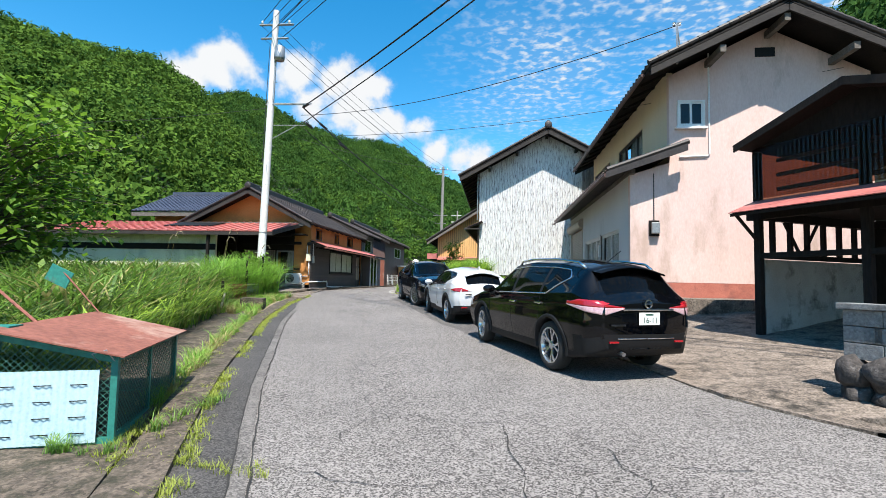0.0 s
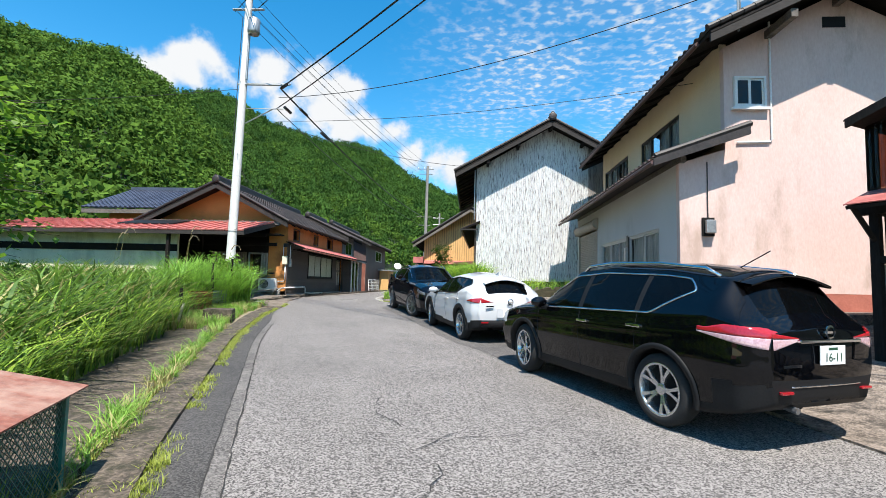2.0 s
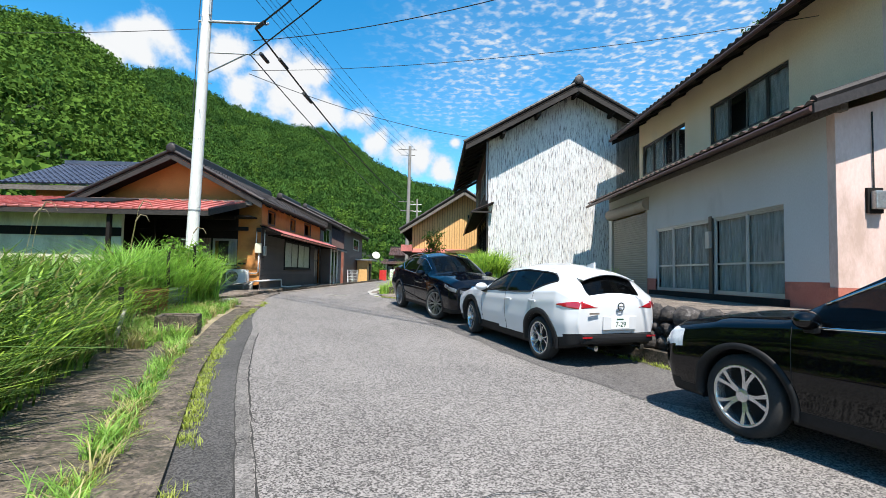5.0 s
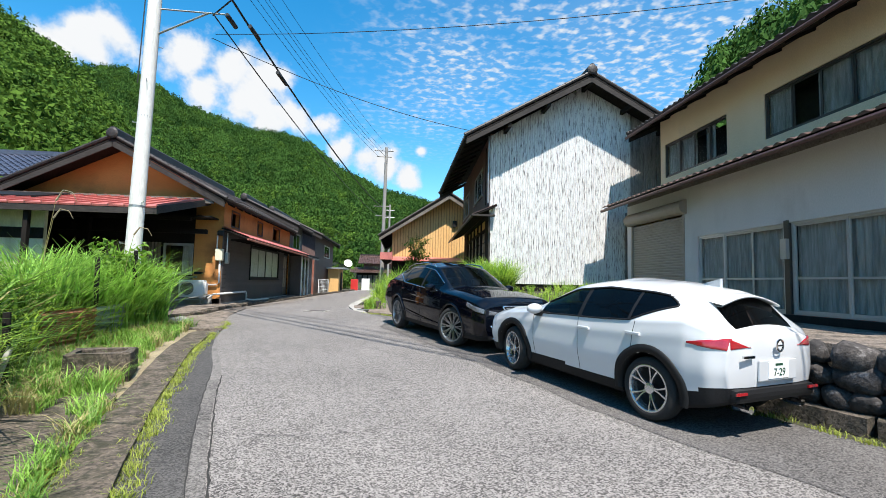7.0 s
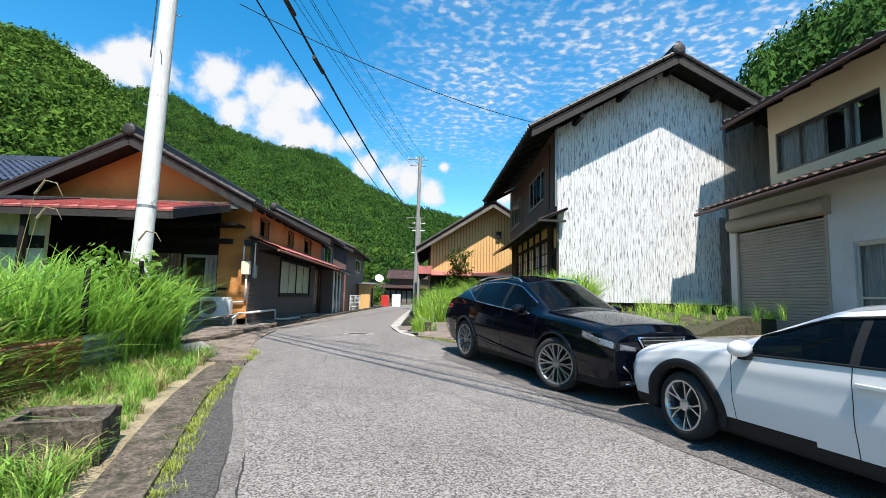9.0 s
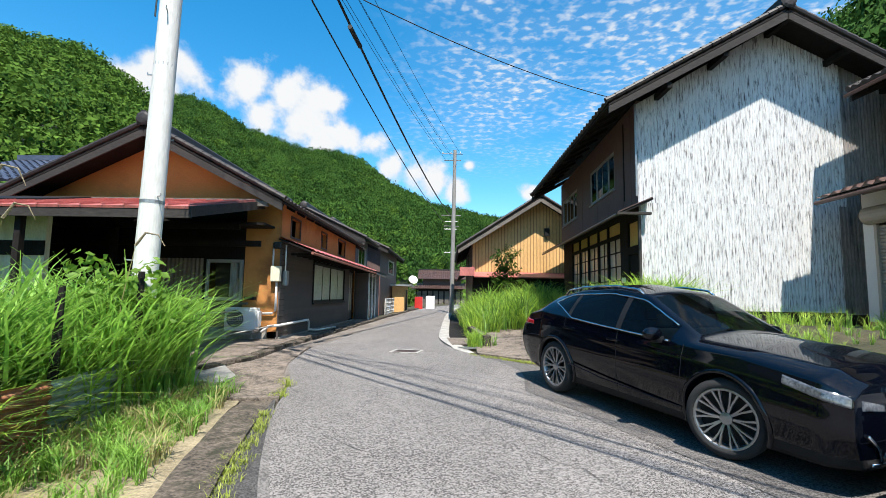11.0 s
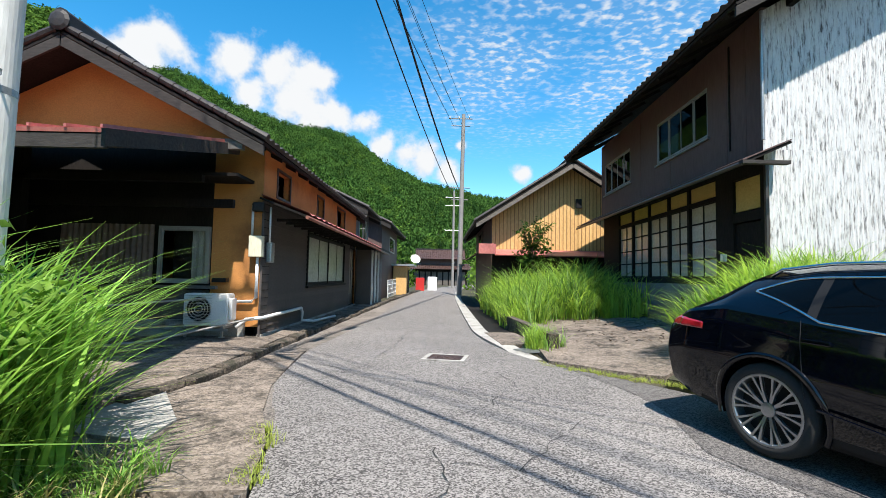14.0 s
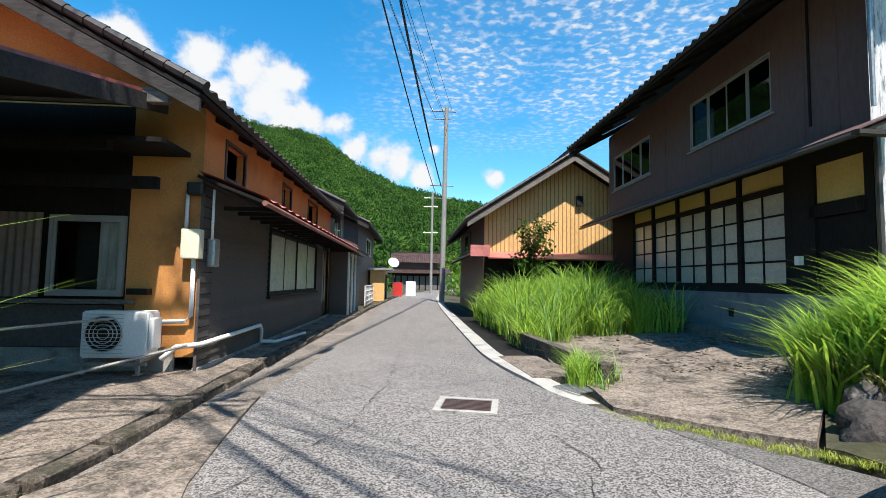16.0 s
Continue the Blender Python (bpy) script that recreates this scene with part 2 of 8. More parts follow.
M_siding = mat("brown_siding_board", (.058, .047, .043), (.11, .09, .081), fine=22, coarse=1.0, rough=.7, bump=.12, stretch=(1, .3, 1), vary=.2)
M_yellowsheet = mat("yellow_ribbed_sheet", (.525, .303, .107), (.76, .47, .19), fine=20, coarse=1, rough=.6, bump=.08, stain=(.344, .205, .090), stretch=(1, 1, .3), amount=.3, vary=.08)
M_redmetal = mat("faded_red_metal_roof", (.344, .082, .074), (.55, .19, .16), fine=12, coarse=1, rough=.5, bump=.1, stain=(.246, .09, .074))
M_yellowrib = mat("brown_sheet_rib", (.22, .12, .045), (.34, .19, .075), fine=20, coarse=1, rough=.65, bump=.08)
M_frost = mat("pale_frosted_pane", (.36, .37, .34), (.56, .57, .53), fine=14, coarse=1.2, rough=.2, bump=.02, vary=.1)
M_rust = mat("rusty_red_sheet", (.131, .045, .029), (.30, .11, .075), fine=16, coarse=1.4, rough=.8, bump=.3, stain=(.369, .246, .189), amount=.35)
M_rustsheet = mat("orange_rusty_sheet", (.164, .053, .025), (.40, .16, .085), fine=16, coarse=2, rough=.85, bump=.3, stain=(.082, .033, .021), amount=.5)
M_greysheet = mat("grey_green_plastic_sheet", (.131, .180, .172), (.30, .37, .36), fine=14, coarse=2, rough=.5, bump=.1, stain=(.066, .074, .066), amount=.4)
M_cream = mat("cream_wall", (.541, .517, .377), (.76, .73, .57), fine=40, coarse=1.0, rough=.9, bump=.15, stain=(.410, .385, .279), stretch=(1, 1, .3))
M_shutter = mat("beige_painted_steel", (.25, .205, .165), (.32, .27, .22), fine=30, coarse=1.2, rough=.55, bump=.05, stain=(.22, .175, .135), amount=.3)
M_alu = mat("grey_aluminium", (.369, .369, .361), (.55, .55, .54), fine=60, rough=.4, bump=.03, metal=.6)
M_bronze = mat("dark_bronze_aluminium", (.041, .034, .030), (.085, .072, .062), fine=60, rough=.4, bump=.03, metal=.3)
M_whitepaint = mat("white_paint", (.607, .599, .574), (.82, .81, .78), fine=40, rough=.5, bump=.05)
M_blackpaint = mat("black_plastic", (.005, .005, .005), (.012, .012, .013), fine=60, rough=.6, bump=.05, spec=.25)
M_curtain = mat("pale_curtain", (.17, .172, .158), (.50, .495, .455), fine=8, coarse=1.5, rough=.9, bump=.1, stretch=(3, 3, .3))
M_paper = mat("frosted_pane", (.40, .36, .29), (.57, .53, .45), fine=20, coarse=1.6, rough=.25, bump=.02, vary=.3)
# dimness of unlit interiors put into the colour; car seats share it
M_room = mat("dark_unlit_interior", (.021, .020, .018), (.05, .047, .043), fine=10, rough=.9, bump=0)
M_farpole = mat("dull_grey_pole", (.180, .168, .152), (.32, .30, .275), fine=30, coarse=1.2, rough=.9, bump=.1)
M_lamppink = mat("pale_pink_lamp_lens", (.344, .164, .180), (.62, .45, .47), fine=50, coarse=9, rough=.1, bump=0, coat=1.0)
M_lampdark = mat("dark_lamp_lens", (.02, .022, .025), (.16, .165, .175), fine=50, coarse=9, rough=.1, bump=0, coat=1.0)
M_pole = mat("concrete_pole", (.525, .512, .484), (.76, .745, .71), fine=30, coarse=1.2, rough=.85, bump=.15, stain=(.344, .336, .312), stretch=(1, 1, .2))
M_steel = mat("galvanised_steel", (.262, .271, .271), (.46, .47, .47), fine=30, rough=.45, bump=.05, metal=.7)
M_wire = mat("black_cable", (.010, .010, .010), (.02, .02, .02), fine=30, rough=.6, bump=0)
M_boulder = mat("dark_river_stone", (.012, .010, .009), (.068, .059, .054), fine=14, coarse=2.6, rough=.92, bump=1.0, bump_dist=.03, stain=(.22, .20, .185), amount=.22, vary=.45, stain_scale=3, detail=9, contrast=.14)
M_block = mat("grey_concrete_block", (.107, .107, .105), (.25, .25, .245), fine=40, coarse=2.5, rough=.93, bump=.5, stain=(.057, .057, .056), vary=.12)
M_teal = mat("teal_painted_steel", (.012, .131, .107), (.03, .24, .19), fine=24, coarse=3, rough=.6, bump=.1, stain=(.139, .066, .037), amount=.3)
M_palesheet = mat("pale_blue_plastic_sheet", (.344, .508, .574), (.52, .70, .77), fine=40, coarse=2, rough=.55, bump=.15)
M_mesh = mat("green_wire", (.025, .098, .078), (.05, .17, .13), fine=30, rough=.5, bump=0)
M_glass = glass("window_glass", (.97, .98, .98), see=.92)
M_darkglass = glass("dark_window_glass", (.28, .33, .34), see=.35)
M_carglass = glass("tinted_car_glass", (.36, .46, .43), see=.5, spec=.3)
M_privacy = glass("privacy_glass", (.10, .11, .125), see=.3, spec=.22)
M_conifer = leafy("conifer_foliage", (.012, .042, .008), (.070, .150, .028), .2, .35, .08, .9, .05, .7)
M_broadleaf = leafy("broadleaf_foliage", (.010, .036, .006), (.115, .205, .030), .25, .35, .08, .9, .17, .72)
M_leaf = leafy("fresh_leaf", (.065, .155, .015), (.20, .33, .035), .5, .45)
M_grass = leafy("green_grass_blade", (.045, .145, .016), (.29, .47, .080), .45, .75)
M_weed = leafy("yellow_weed", (.26, .33, .04), (.42, .47, .08), .4, .35)
M_lime = leafy("lime_grass_blade", (.21, .36, .035), (.44, .58, .09), .5, .45)
M_drygrass = leafy("dry_grass_blade", (.30, .27, .10), (.45, .40, .17), .3, .35)
M_bark = mat("tree_bark", (.041, .033, .025), (.13, .11, .085), fine=14, coarse=3, rough=.95, bump=.8, stretch=(1, 1, .25))
M_blackcar = mat("black_car_paint", (.0006, .0008, .0015), (.0008, .0011, .002), fine=300, rough=.5, bump=0, coat=.8, spec=.02)
M_bluecar = mat("deep_blue_black_car_paint", (.0006, .0011, .0032), (.0008, .0014, .004), fine=300, rough=.5, bump=0, coat=.8, spec=.02)
M_whitecar = mat("pearl_white_car_paint", (.55, .555, .56), (.57, .575, .58), fine=300, rough=.3, bump=0, coat=1.0)
M_tyre = mat("tyre_rubber", (.010, .010, .010), (.022, .021, .02), fine=60, rough=.9, bump=.2)
M_rim = mat("silver_alloy", (.426, .435, .443), (.60, .61, .62), fine=60, rough=.25, bump=0, metal=.85)
M_rimdark = mat("dark_alloy", (.24, .24, .245), (.32, .32, .325), fine=60, rough=.28, bump=0, metal=.8)
M_chrome = mat("chrome", (.615, .623, .640), (.8, .81, .82), fine=60, rough=.08, bump=0, metal=1.0)
M_taillamp = mat("red_lamp_lens", (.246, .007, .011), (.40, .015, .022), fine=50, coarse=9, rough=.12, bump=0, coat=1.0)
M_lampclear = mat("clear_lamp_lens", (.451, .467, .492), (.7, .72, .74), fine=50, coarse=9, rough=.1, bump=0, coat=1.0)
M_plate = mat("white_number_plate", (.607, .615, .599), (.8, .8, .78), fine=60, rough=.5, bump=0)
M_platetext = mat("green_plate_figures", (.010, .049, .025), (.015, .07, .035), fine=60, rough=.5, bump=0)
M_red = mat("red_plastic", (.410, .016, .016), (.6, .04, .03), fine=30, rough=.45, bump=0)

M_shedsheet = mat("dark_brown_sheet", (.037, .021, .016), (.085, .05, .04), fine=14, coarse=.9, rough=.45, bump=.05, stain=(.131, .082, .057), stretch=(1, 1, .3), amount=.25)
M_screen = mat("brown_corrugated_screen", (.10, .068, .055), (.16, .115, .095), fine=12, coarse=1, rough=.6, bump=.05)
M_brownplastic = glass("brown_plastic_sheet", (.50, .27, .19), rough=.25, see=.62)
# ---------------------------------------------------------------- mesh helpers
def box(bm, x0, x1, y0, y1, z0, z1, m=None):
    vs = [bm.verts.new(((x0, x1)[i & 1], (y0, y1)[i >> 1 & 1], (z0, z1)[i >> 2])) for i in range(8)]
    for f in ((0, 2, 3, 1), (4, 5, 7, 6), (0, 1, 5, 4), (2, 6, 7, 3), (0, 4, 6, 2), (1, 3, 7, 5)):
        bm.faces.new([vs[i] for i in f])
    if m is not None:
        bmesh.ops.transform(bm, matrix=m, verts=vs)
    return vs


def part(name, bm, mat, parent=None, label="", smooth=False, m=None):
    """Links a bmesh as one mesh object under a thing or a part."""
    me = bpy.data.meshes.new(name)
    bm.normal_update()
    bm.to_mesh(me)
    bm.free()
    me.materials.append(mat)
    if smooth:
        me.polygons.foreach_set("use_smooth", [True] * len(me.polygons))
    ob = new(name, me)
    if m is not None:
        ob.matrix_basis = m
    if parent is not None:
        ob.parent = parent
    if label:
        tagged(ob, label)
    return ob


def pydata(name, verts, faces, mat, parent=None, smooth=False):
    me = bpy.data.meshes.new(name)
    me.from_pydata(verts, [], faces)
    me.materials.append(mat)
    if smooth:
        me.polygons.foreach_set("use_smooth", [True] * len(me.polygons))
    ob = new(name, me)
    ob.parent = parent
    return ob


def thing(name, label, category, m=None, group="", kind=""):
    ob = new(name)
    ob.empty_display_size = 0.2
    if m is not None:
        ob.matrix_basis = m
    return tagged(ob, label, category, group, kind)


def boxpart(name, dims, mat, parent=None, label="", m=None, bevel=0.0):
    bm = bmesh.new()
    box(bm, *dims)
    if bevel:
        bmesh.ops.bevel(bm, geom=bm.edges[:], offset=bevel, segments=2, affect="EDGES", profile=.6)
    return part(name, bm, mat, parent, label, m=m)


def prism(bm, pts, y0, y1, swap=False):
    """A profile of (x, z) points drawn out from y0 to y1 (swap: (y, z) points drawn out along x)."""
    def v(a, b, c):
        return bm.verts.new((b, a, c)) if swap else bm.verts.new((a, b, c))
    a = [v(p, y0, q) for p, q in pts]
    b = [v(p, y1, q) for p, q in pts]
    fs = [bm.faces.new(a), bm.faces.new(b[::-1])]
    n = len(pts)
    for i in range(n):
        fs.append(bm.faces.new((a[i], b[i], b[(i + 1) % n], a[(i + 1) % n])))
    bmesh.ops.recalc_face_normals(bm, faces=fs)


def tube(bm, pts, r, sides=6, taper=None):
    """A round bar along points; taper: radius at its end."""
    pts = [Vector(p) for p in pts]
    rings = []
    for i, p in enumerate(pts):
        d = (pts[min(i + 1, len(pts) - 1)] - pts[max(i - 1, 0)]).normalized()
        s = d.cross(Vector((0, 0, 1)) if abs(d.z) < .95 else Vector((1, 0, 0))).normalized()
        u = s.cross(d)
        rr = r if taper is None else r + (taper - r) * i / (len(pts) - 1)
        rings.append([bm.verts.new(p + (s * math.cos(k * math.tau / sides) + u * math.sin(k * math.tau / sides)) * rr) for k in range(sides)])
    for a, b in zip(rings, rings[1:]):
        for k in range(sides):
            bm.faces.new((a[k], a[(k + 1) % sides], b[(k + 1) % sides], b[k]))
    bm.faces.new(rings[0][::-1])
    bm.faces.new(rings[-1])


def lathe(bm, prof, seg=24, m=None):
    """A profile of (radius, z) turned about z."""
    rings = [[bm.verts.new((max(r, 1e-4) * math.cos(k * math.tau / seg), max(r, 1e-4) * math.sin(k * math.tau / seg), z)) for k in range(seg)] for r, z in prof]
    for a, b in zip(rings, rings[1:]):
        for k in range(seg):
            bm.faces.new((a[k], a[(k + 1) % seg], b[(k + 1) % seg], b[k]))
    if m is not None:
        bmesh.ops.transform(bm, matrix=m, verts=[v for r in rings for v in r])


def frame_m(origin, along, up=(0, 0, 1)):
    """A frame with x along a wall, z up, and y into the wall (x is to the right as one faces it)."""
    x = Vector(along).normalized()
    z = Vector(up)
    y = z.cross(x)
    return Matrix(((x.x, y.x, z.x, origin[0]), (x.y, y.y, z.y, origin[1]), (x.z, y.z, z.z, origin[2]), (0, 0, 0, 1)))


def wall_mesh(w, h, thick, holes=(), z0=0.0, x0=0.0):
    """A wall in its own frame (x along, y inwards, z up) with holes (xa, xb, za, zb) right through."""
    xs = sorted({x0, w, *[v for q in holes for v in q[:2]]})
    zs = sorted({z0, h, *[v for q in holes for v in q[2:]]})
    bm = bmesh.new()
    vf = {(i, k, s): bm.verts.new((x, s * thick, z)) for i, x in enumerate(xs) for k, z in enumerate(zs) for s in (0, 1)}

    def solid(i, k):
        if not (0 <= i < len(xs) - 1 and 0 <= k < len(zs) - 1):
            return False
        cx, cz = (xs[i] + xs[i + 1]) / 2, (zs[k] + zs[k + 1]) / 2
        return not any(a < cx < b and c < cz < d for a, b, c, d in holes)
    for i in range(len(xs) - 1):
        for k in range(len(zs) - 1):
            if not solid(i, k):
                continue
            bm.faces.new((vf[i, k, 0], vf[i + 1, k, 0], vf[i + 1, k + 1, 0], vf[i, k + 1, 0]))
            bm.faces.new((vf[i, k + 1, 1], vf[i + 1, k + 1, 1], vf[i + 1, k, 1], vf[i, k, 1]))
            if not solid(i - 1, k):
                bm.faces.new((vf[i, k, 0], vf[i, k + 1, 0], vf[i, k + 1, 1], vf[i, k, 1]))
            if not solid(i + 1, k):
                bm.faces.new((vf[i + 1, k, 1], vf[i + 1, k + 1, 1], vf[i + 1, k + 1, 0], vf[i + 1, k, 0]))
            if not solid(i, k - 1):
                bm.faces.new((vf[i, k, 1], vf[i + 1, k, 1], vf[i + 1, k, 0], vf[i, k, 0]))
            if not solid(i, k + 1):
                bm.faces.new((vf[i, k + 1, 0], vf[i + 1, k + 1, 0], vf[i + 1, k + 1, 1], vf[i, k + 1, 1]))
    for v in [v for v in bm.verts if not v.link_faces]:
        bm.verts.remove(v)
    return bm


# ---------------------------------------------------------------- ground and road
YS = (-300, -60, -30, 0, 6, 13, 19, 23, 38, 80, 3000)
ZS = (-1.6, -1.2, -.9, -.08, .14, .32, .56, .72, .72, .8, .8)


def G(y):
    return float(np.interp(y, YS, ZS))


LEFT = [(1.4, -12), (0.9, -6), (0.4, -1), (-.15, 1.5), (-1.0, 3.24), (-1.83, 5), (-2.97, 7.78), (-4.23, 10.79), (-4.97, 12.88), (-5.96, 16.15), (-6.62, 19.6), (-7.3, 21.4), (-7.45, 23), (-7.3, 25.5), (-7.15, 29), (-7.15, 33), (-7.1, 40), (-6.9, 50), (-6.2, 62), (-3, 78), (6, 92)]
RIGHT = [(11, -12), (9, -6), (7.2, 0), (5.25, 4.35), (4.3, 5.25), (3.75, 7.5), (2.9, 9.7), (1.9, 11.9), (1.2, 13.6), (.3, 16), (-.5, 18), (-1.9, 21), (-2.9, 22), (-3.75, 22.85), (-3.98, 23.8), (-4.25, 24.9), (-4.4, 26.4), (-4.4, 31), (-4.35, 40), (-4.1, 50), (-3.3, 62), (0, 78), (9, 90)]


def edge(line, y):
    return float(np.interp(y, [p[1] for p in line], [p[0] for p in line]))


def smooth_edge(line, y):
    return (edge(line, y - .6) + edge(line, y) * 2 + edge(line, y + .6)) / 4


def strip(name, fa, fb, ya, yb, step, mat, lift, label="", category="", kind="structure", cross=8, rough=0.0, skirt=0.0, zf=G, parent=None):
    """A sheet that follows the road between two edges."""
    bm = bmesh.new()
    prev = None
    for y in np.arange(ya, yb + step / 2, step):
        a, b = fa(y), fb(y)
        row = []
        for k in range(cross + 1):
            x = a + (b - a) * k / cross
            z = zf(y) + lift + rough * noise.noise((x * 1.7, y * 1.7, lift))
            row.append(bm.verts.new((x, y, z)))
        if skirt:
            row = [bm.verts.new((a, y, zf(y) - skirt)), *row, bm.verts.new((b, y, zf(y) - skirt))]
        if prev:
            for k in range(len(row) - 1):
                bm.faces.new((prev[k], prev[k + 1], row[k + 1], row[k]))
        prev = row
    ob = part(name, bm, mat, parent, smooth=not skirt)
    if label:
        tagged(ob, label, category, kind=kind)
    return ob


L = lambda d: (lambda y: smooth_edge(LEFT, y) + d)
R = lambda d: (lambda y: smooth_edge(RIGHT, y) + d)
strip("road", L(0), R(0), -12, 88, .5, M_asphalt, .004, "worn grey asphalt village road with cracks", "road", cross=12, rough=.006)

# the ground: one sheet to the horizon, sunk under the road
bm = bmesh.new()
gx = [-900, -300, -120, -60, -30, -18, -12, -9, -6, -3, 0, 3, 6, 9, 14, 20, 40, 90, 300, 900]
gy = [-900, -300, -100, -40, -12, -6, 0, 3, 6, 9, 13, 16, 19, 23, 27, 32, 38, 50, 80, 160, 400, 1500]
gv = {}
for i, x in enumerate(gx):
    for j, y in enumerate(gy):
        gv[i, j] = bm.verts.new((x, y, G(y) - .05))
for i in range(len(gx) - 1):
    for j in range(len(gy) - 1):
        bm.faces.new((gv[i, j], gv[i + 1, j], gv[i + 1, j + 1], gv[i, j + 1]))
tagged(part("ground", bm, M_soil), "grassy brown soil around the village road", "ground", kind="structure")

# dark edge band, pale gutter line, and the mossy verge of concrete beside the road
fade = lambda y: max(0.03, min(1.0, (18.8 - y) / 4))
strip("gutter", lambda y: smooth_edge(LEFT, y) - .10 + .47 * fade(y), lambda y: smooth_edge(LEFT, y) - .10 + .60 * fade(y), -8, 18.8, .5, M_gutter, .010, "worn pale grey line of gutter concrete in the road edge", "gutter", cross=2, rough=.004)
strip("road_edge", L(-.10), lambda y: smooth_edge(LEFT, y) - .10 + .47 * fade(y), -8, 18.8, .5, M_patch, .010, "dark asphalt band along the road edge", "road edge", cross=3, rough=.006)
strip("kerb_strip", L(-.52), L(-.10), -8, 18.8, .4, M_mossy, .05, "dark mossy concrete kerb strip beside the road", "kerb", cross=4, rough=.03, skirt=.1, zf=lambda y: G(y) - .07 * max(0, min(1, y - 17.7)))
strip("verge_slab", L(-1.75), L(-.60), 0.5, 13.2, .4, M_mossy, .03, "brown weathered concrete verge slab with dry litter", "pavement", cross=6, rough=.03, skirt=.1)
strip("litter_verge", L(-2.3), L(-.55), 13.2, 18.8, .4, M_litter, .0, "dry straw-coloured litter on the verge", "verge", cross=6, rough=.06)
strip("litter_edge", L(-2.4), L(-1.7), 4, 13.2, .4, M_litter, .015, "dry straw-coloured litter at the foot of the reeds", "verge", cross=4, rough=.06)
strip("cage_slab", L(-4.2), L(-.55), -3, 3.2, .4, M_mossy, .036, "cracked brown concrete slab under the rubbish cage", "pavement", cross=6, rough=.03, skirt=.1)

# raised pavement in front of the ochre house, with its broken stone edge
KERB = lambda d: (lambda y: float(np.interp(y, (19.2, 20.5, 22, 24, 27, 31, 40, 50, 62), (-9.2, -8.3, -8.05, -8.0, -7.95, -7.85, -7.65, -7.2, -6.5))) + d)
strip("forecourt", lambda y: -16.0, KERB(-.12), 19.6, 37, .4, M_slab, .095, "cracked grey concrete forecourt of the ochre house", "pavement", cross=14, rough=.035, skirt=.2)
strip("kerb_apron", KERB(0), L(.02), 19.8, 62, .4, M_stained, .004, "brown stained asphalt apron along the kerb", "pavement", cross=4, rough=.012)
rng = random.Random(5)
kerb = thing("kerb", "row of broken mossy kerb stones along the forecourt", "kerb", kind="structure")
y = 20.3
while y < 60:
    ln = rng.uniform(.5, .95) * (1 if y < 36 else 2)
    bm = bmesh.new()
    box(bm, -.09, .09, 0, ln - .03, -.12, .105 + rng.uniform(-.02, .03))
    bmesh.ops.bevel(bm, geom=bm.edges[:], offset=.025, segments=1, affect="EDGES")
    for v in bm.verts:
        v.co += Vector((rng.uniform(-.02, .02), rng.uniform(-.02, .02), rng.uniform(-.02, .02)))
    a, b = KERB(0)(y), KERB(0)(y + ln)
    part("kerb_stone", bm, M_mossy, kerb, m=pose(a, y, G(y), 0, 0, math.degrees(math.atan2(a - b, ln))))
    y += ln

# older, darker asphalt where the cars stand
strip("parking_strip", lambda y: smooth_edge(RIGHT, y) - 1.75 * min(1, max(.05, (22.4 - y) / 3)) * min(1, max(.05, (y - 8.2) / 2)) + .16 * noise.noise((y * .9, 3.1, 0)), R(0), 8.4, 22.4, .2, M_olddark, .0095, "older dark asphalt strip along the parked cars", "road", cross=6, rough=.006)

# right-hand pale kerb with the open ditch behind it
strip("kerb_right", R(-.02), R(.30), 23.2, 62, .4, M_concrete, .05, "smooth pale concrete kerb along the bend", "kerb", cross=3, rough=.006, skirt=.15, zf=lambda y: G(y) - .085 * max(0, min(1, 24.2 - y)))
strip("ditch_bed", R(.30), R(.95), 25, 48, .5, M_darkwood, -.03, "dark wet ditch bed behind the kerb", "ditch", cross=2)


# yard on the right, behind the cars: a terrace on boulders, a ramp, and a bank
def yard_z(x, y):
    return 1.12


def sheet(name, outline, zf, mat, label, category, skirt=1.2, cell=.5, rough=.02):
    """A patch of ground inside an outline, with walls down its sides."""
    bm = bmesh.new()
    vs = [bm.verts.new((x, y, 0)) for x, y in outline]
    f = bm.faces.new(vs)
    if f.normal.z < 0 or sum((a[0] * b[1] - b[0] * a[1]) for a, b in zip(outline, outline[1:] + outline[:1])) < 0:
        f.normal_flip()
    bm.normal_update()
    n = 0
    x0, x1 = min(p[0] for p in outline), max(p[0] for p in outline)
    y0, y1 = min(p[1] for p in outline), max(p[1] for p in outline)
    for axis, lo, hi in ((0, x0, x1), (1, y0, y1)):
        v = lo + cell
        while v < hi - .01:
            co = (v, 0, 0) if axis == 0 else (0, v, 0)
            no = (1, 0, 0) if axis == 0 else (0, 1, 0)
            bmesh.ops.bisect_plane(bm, geom=bm.verts[:] + bm.edges[:] + bm.faces[:], plane_co=co, plane_no=no)
            v += cell
    for v in bm.verts:
        v.co.z = zf(v.co.x, v.co.y) + rough * noise.noise((v.co.x * 1.5, v.co.y * 1.5, 3.3))
    rim = [e for e in bm.edges if e.is_boundary]
    out = bmesh.ops.extrude_edge_only(bm, edges=rim)
    for v in [g for g in out["geom"] if isinstance(g, bmesh.types.BMVert)]:
        v.co.z -= skirt
    return tagged(part(name, bm, mat), label, category, kind="structure")


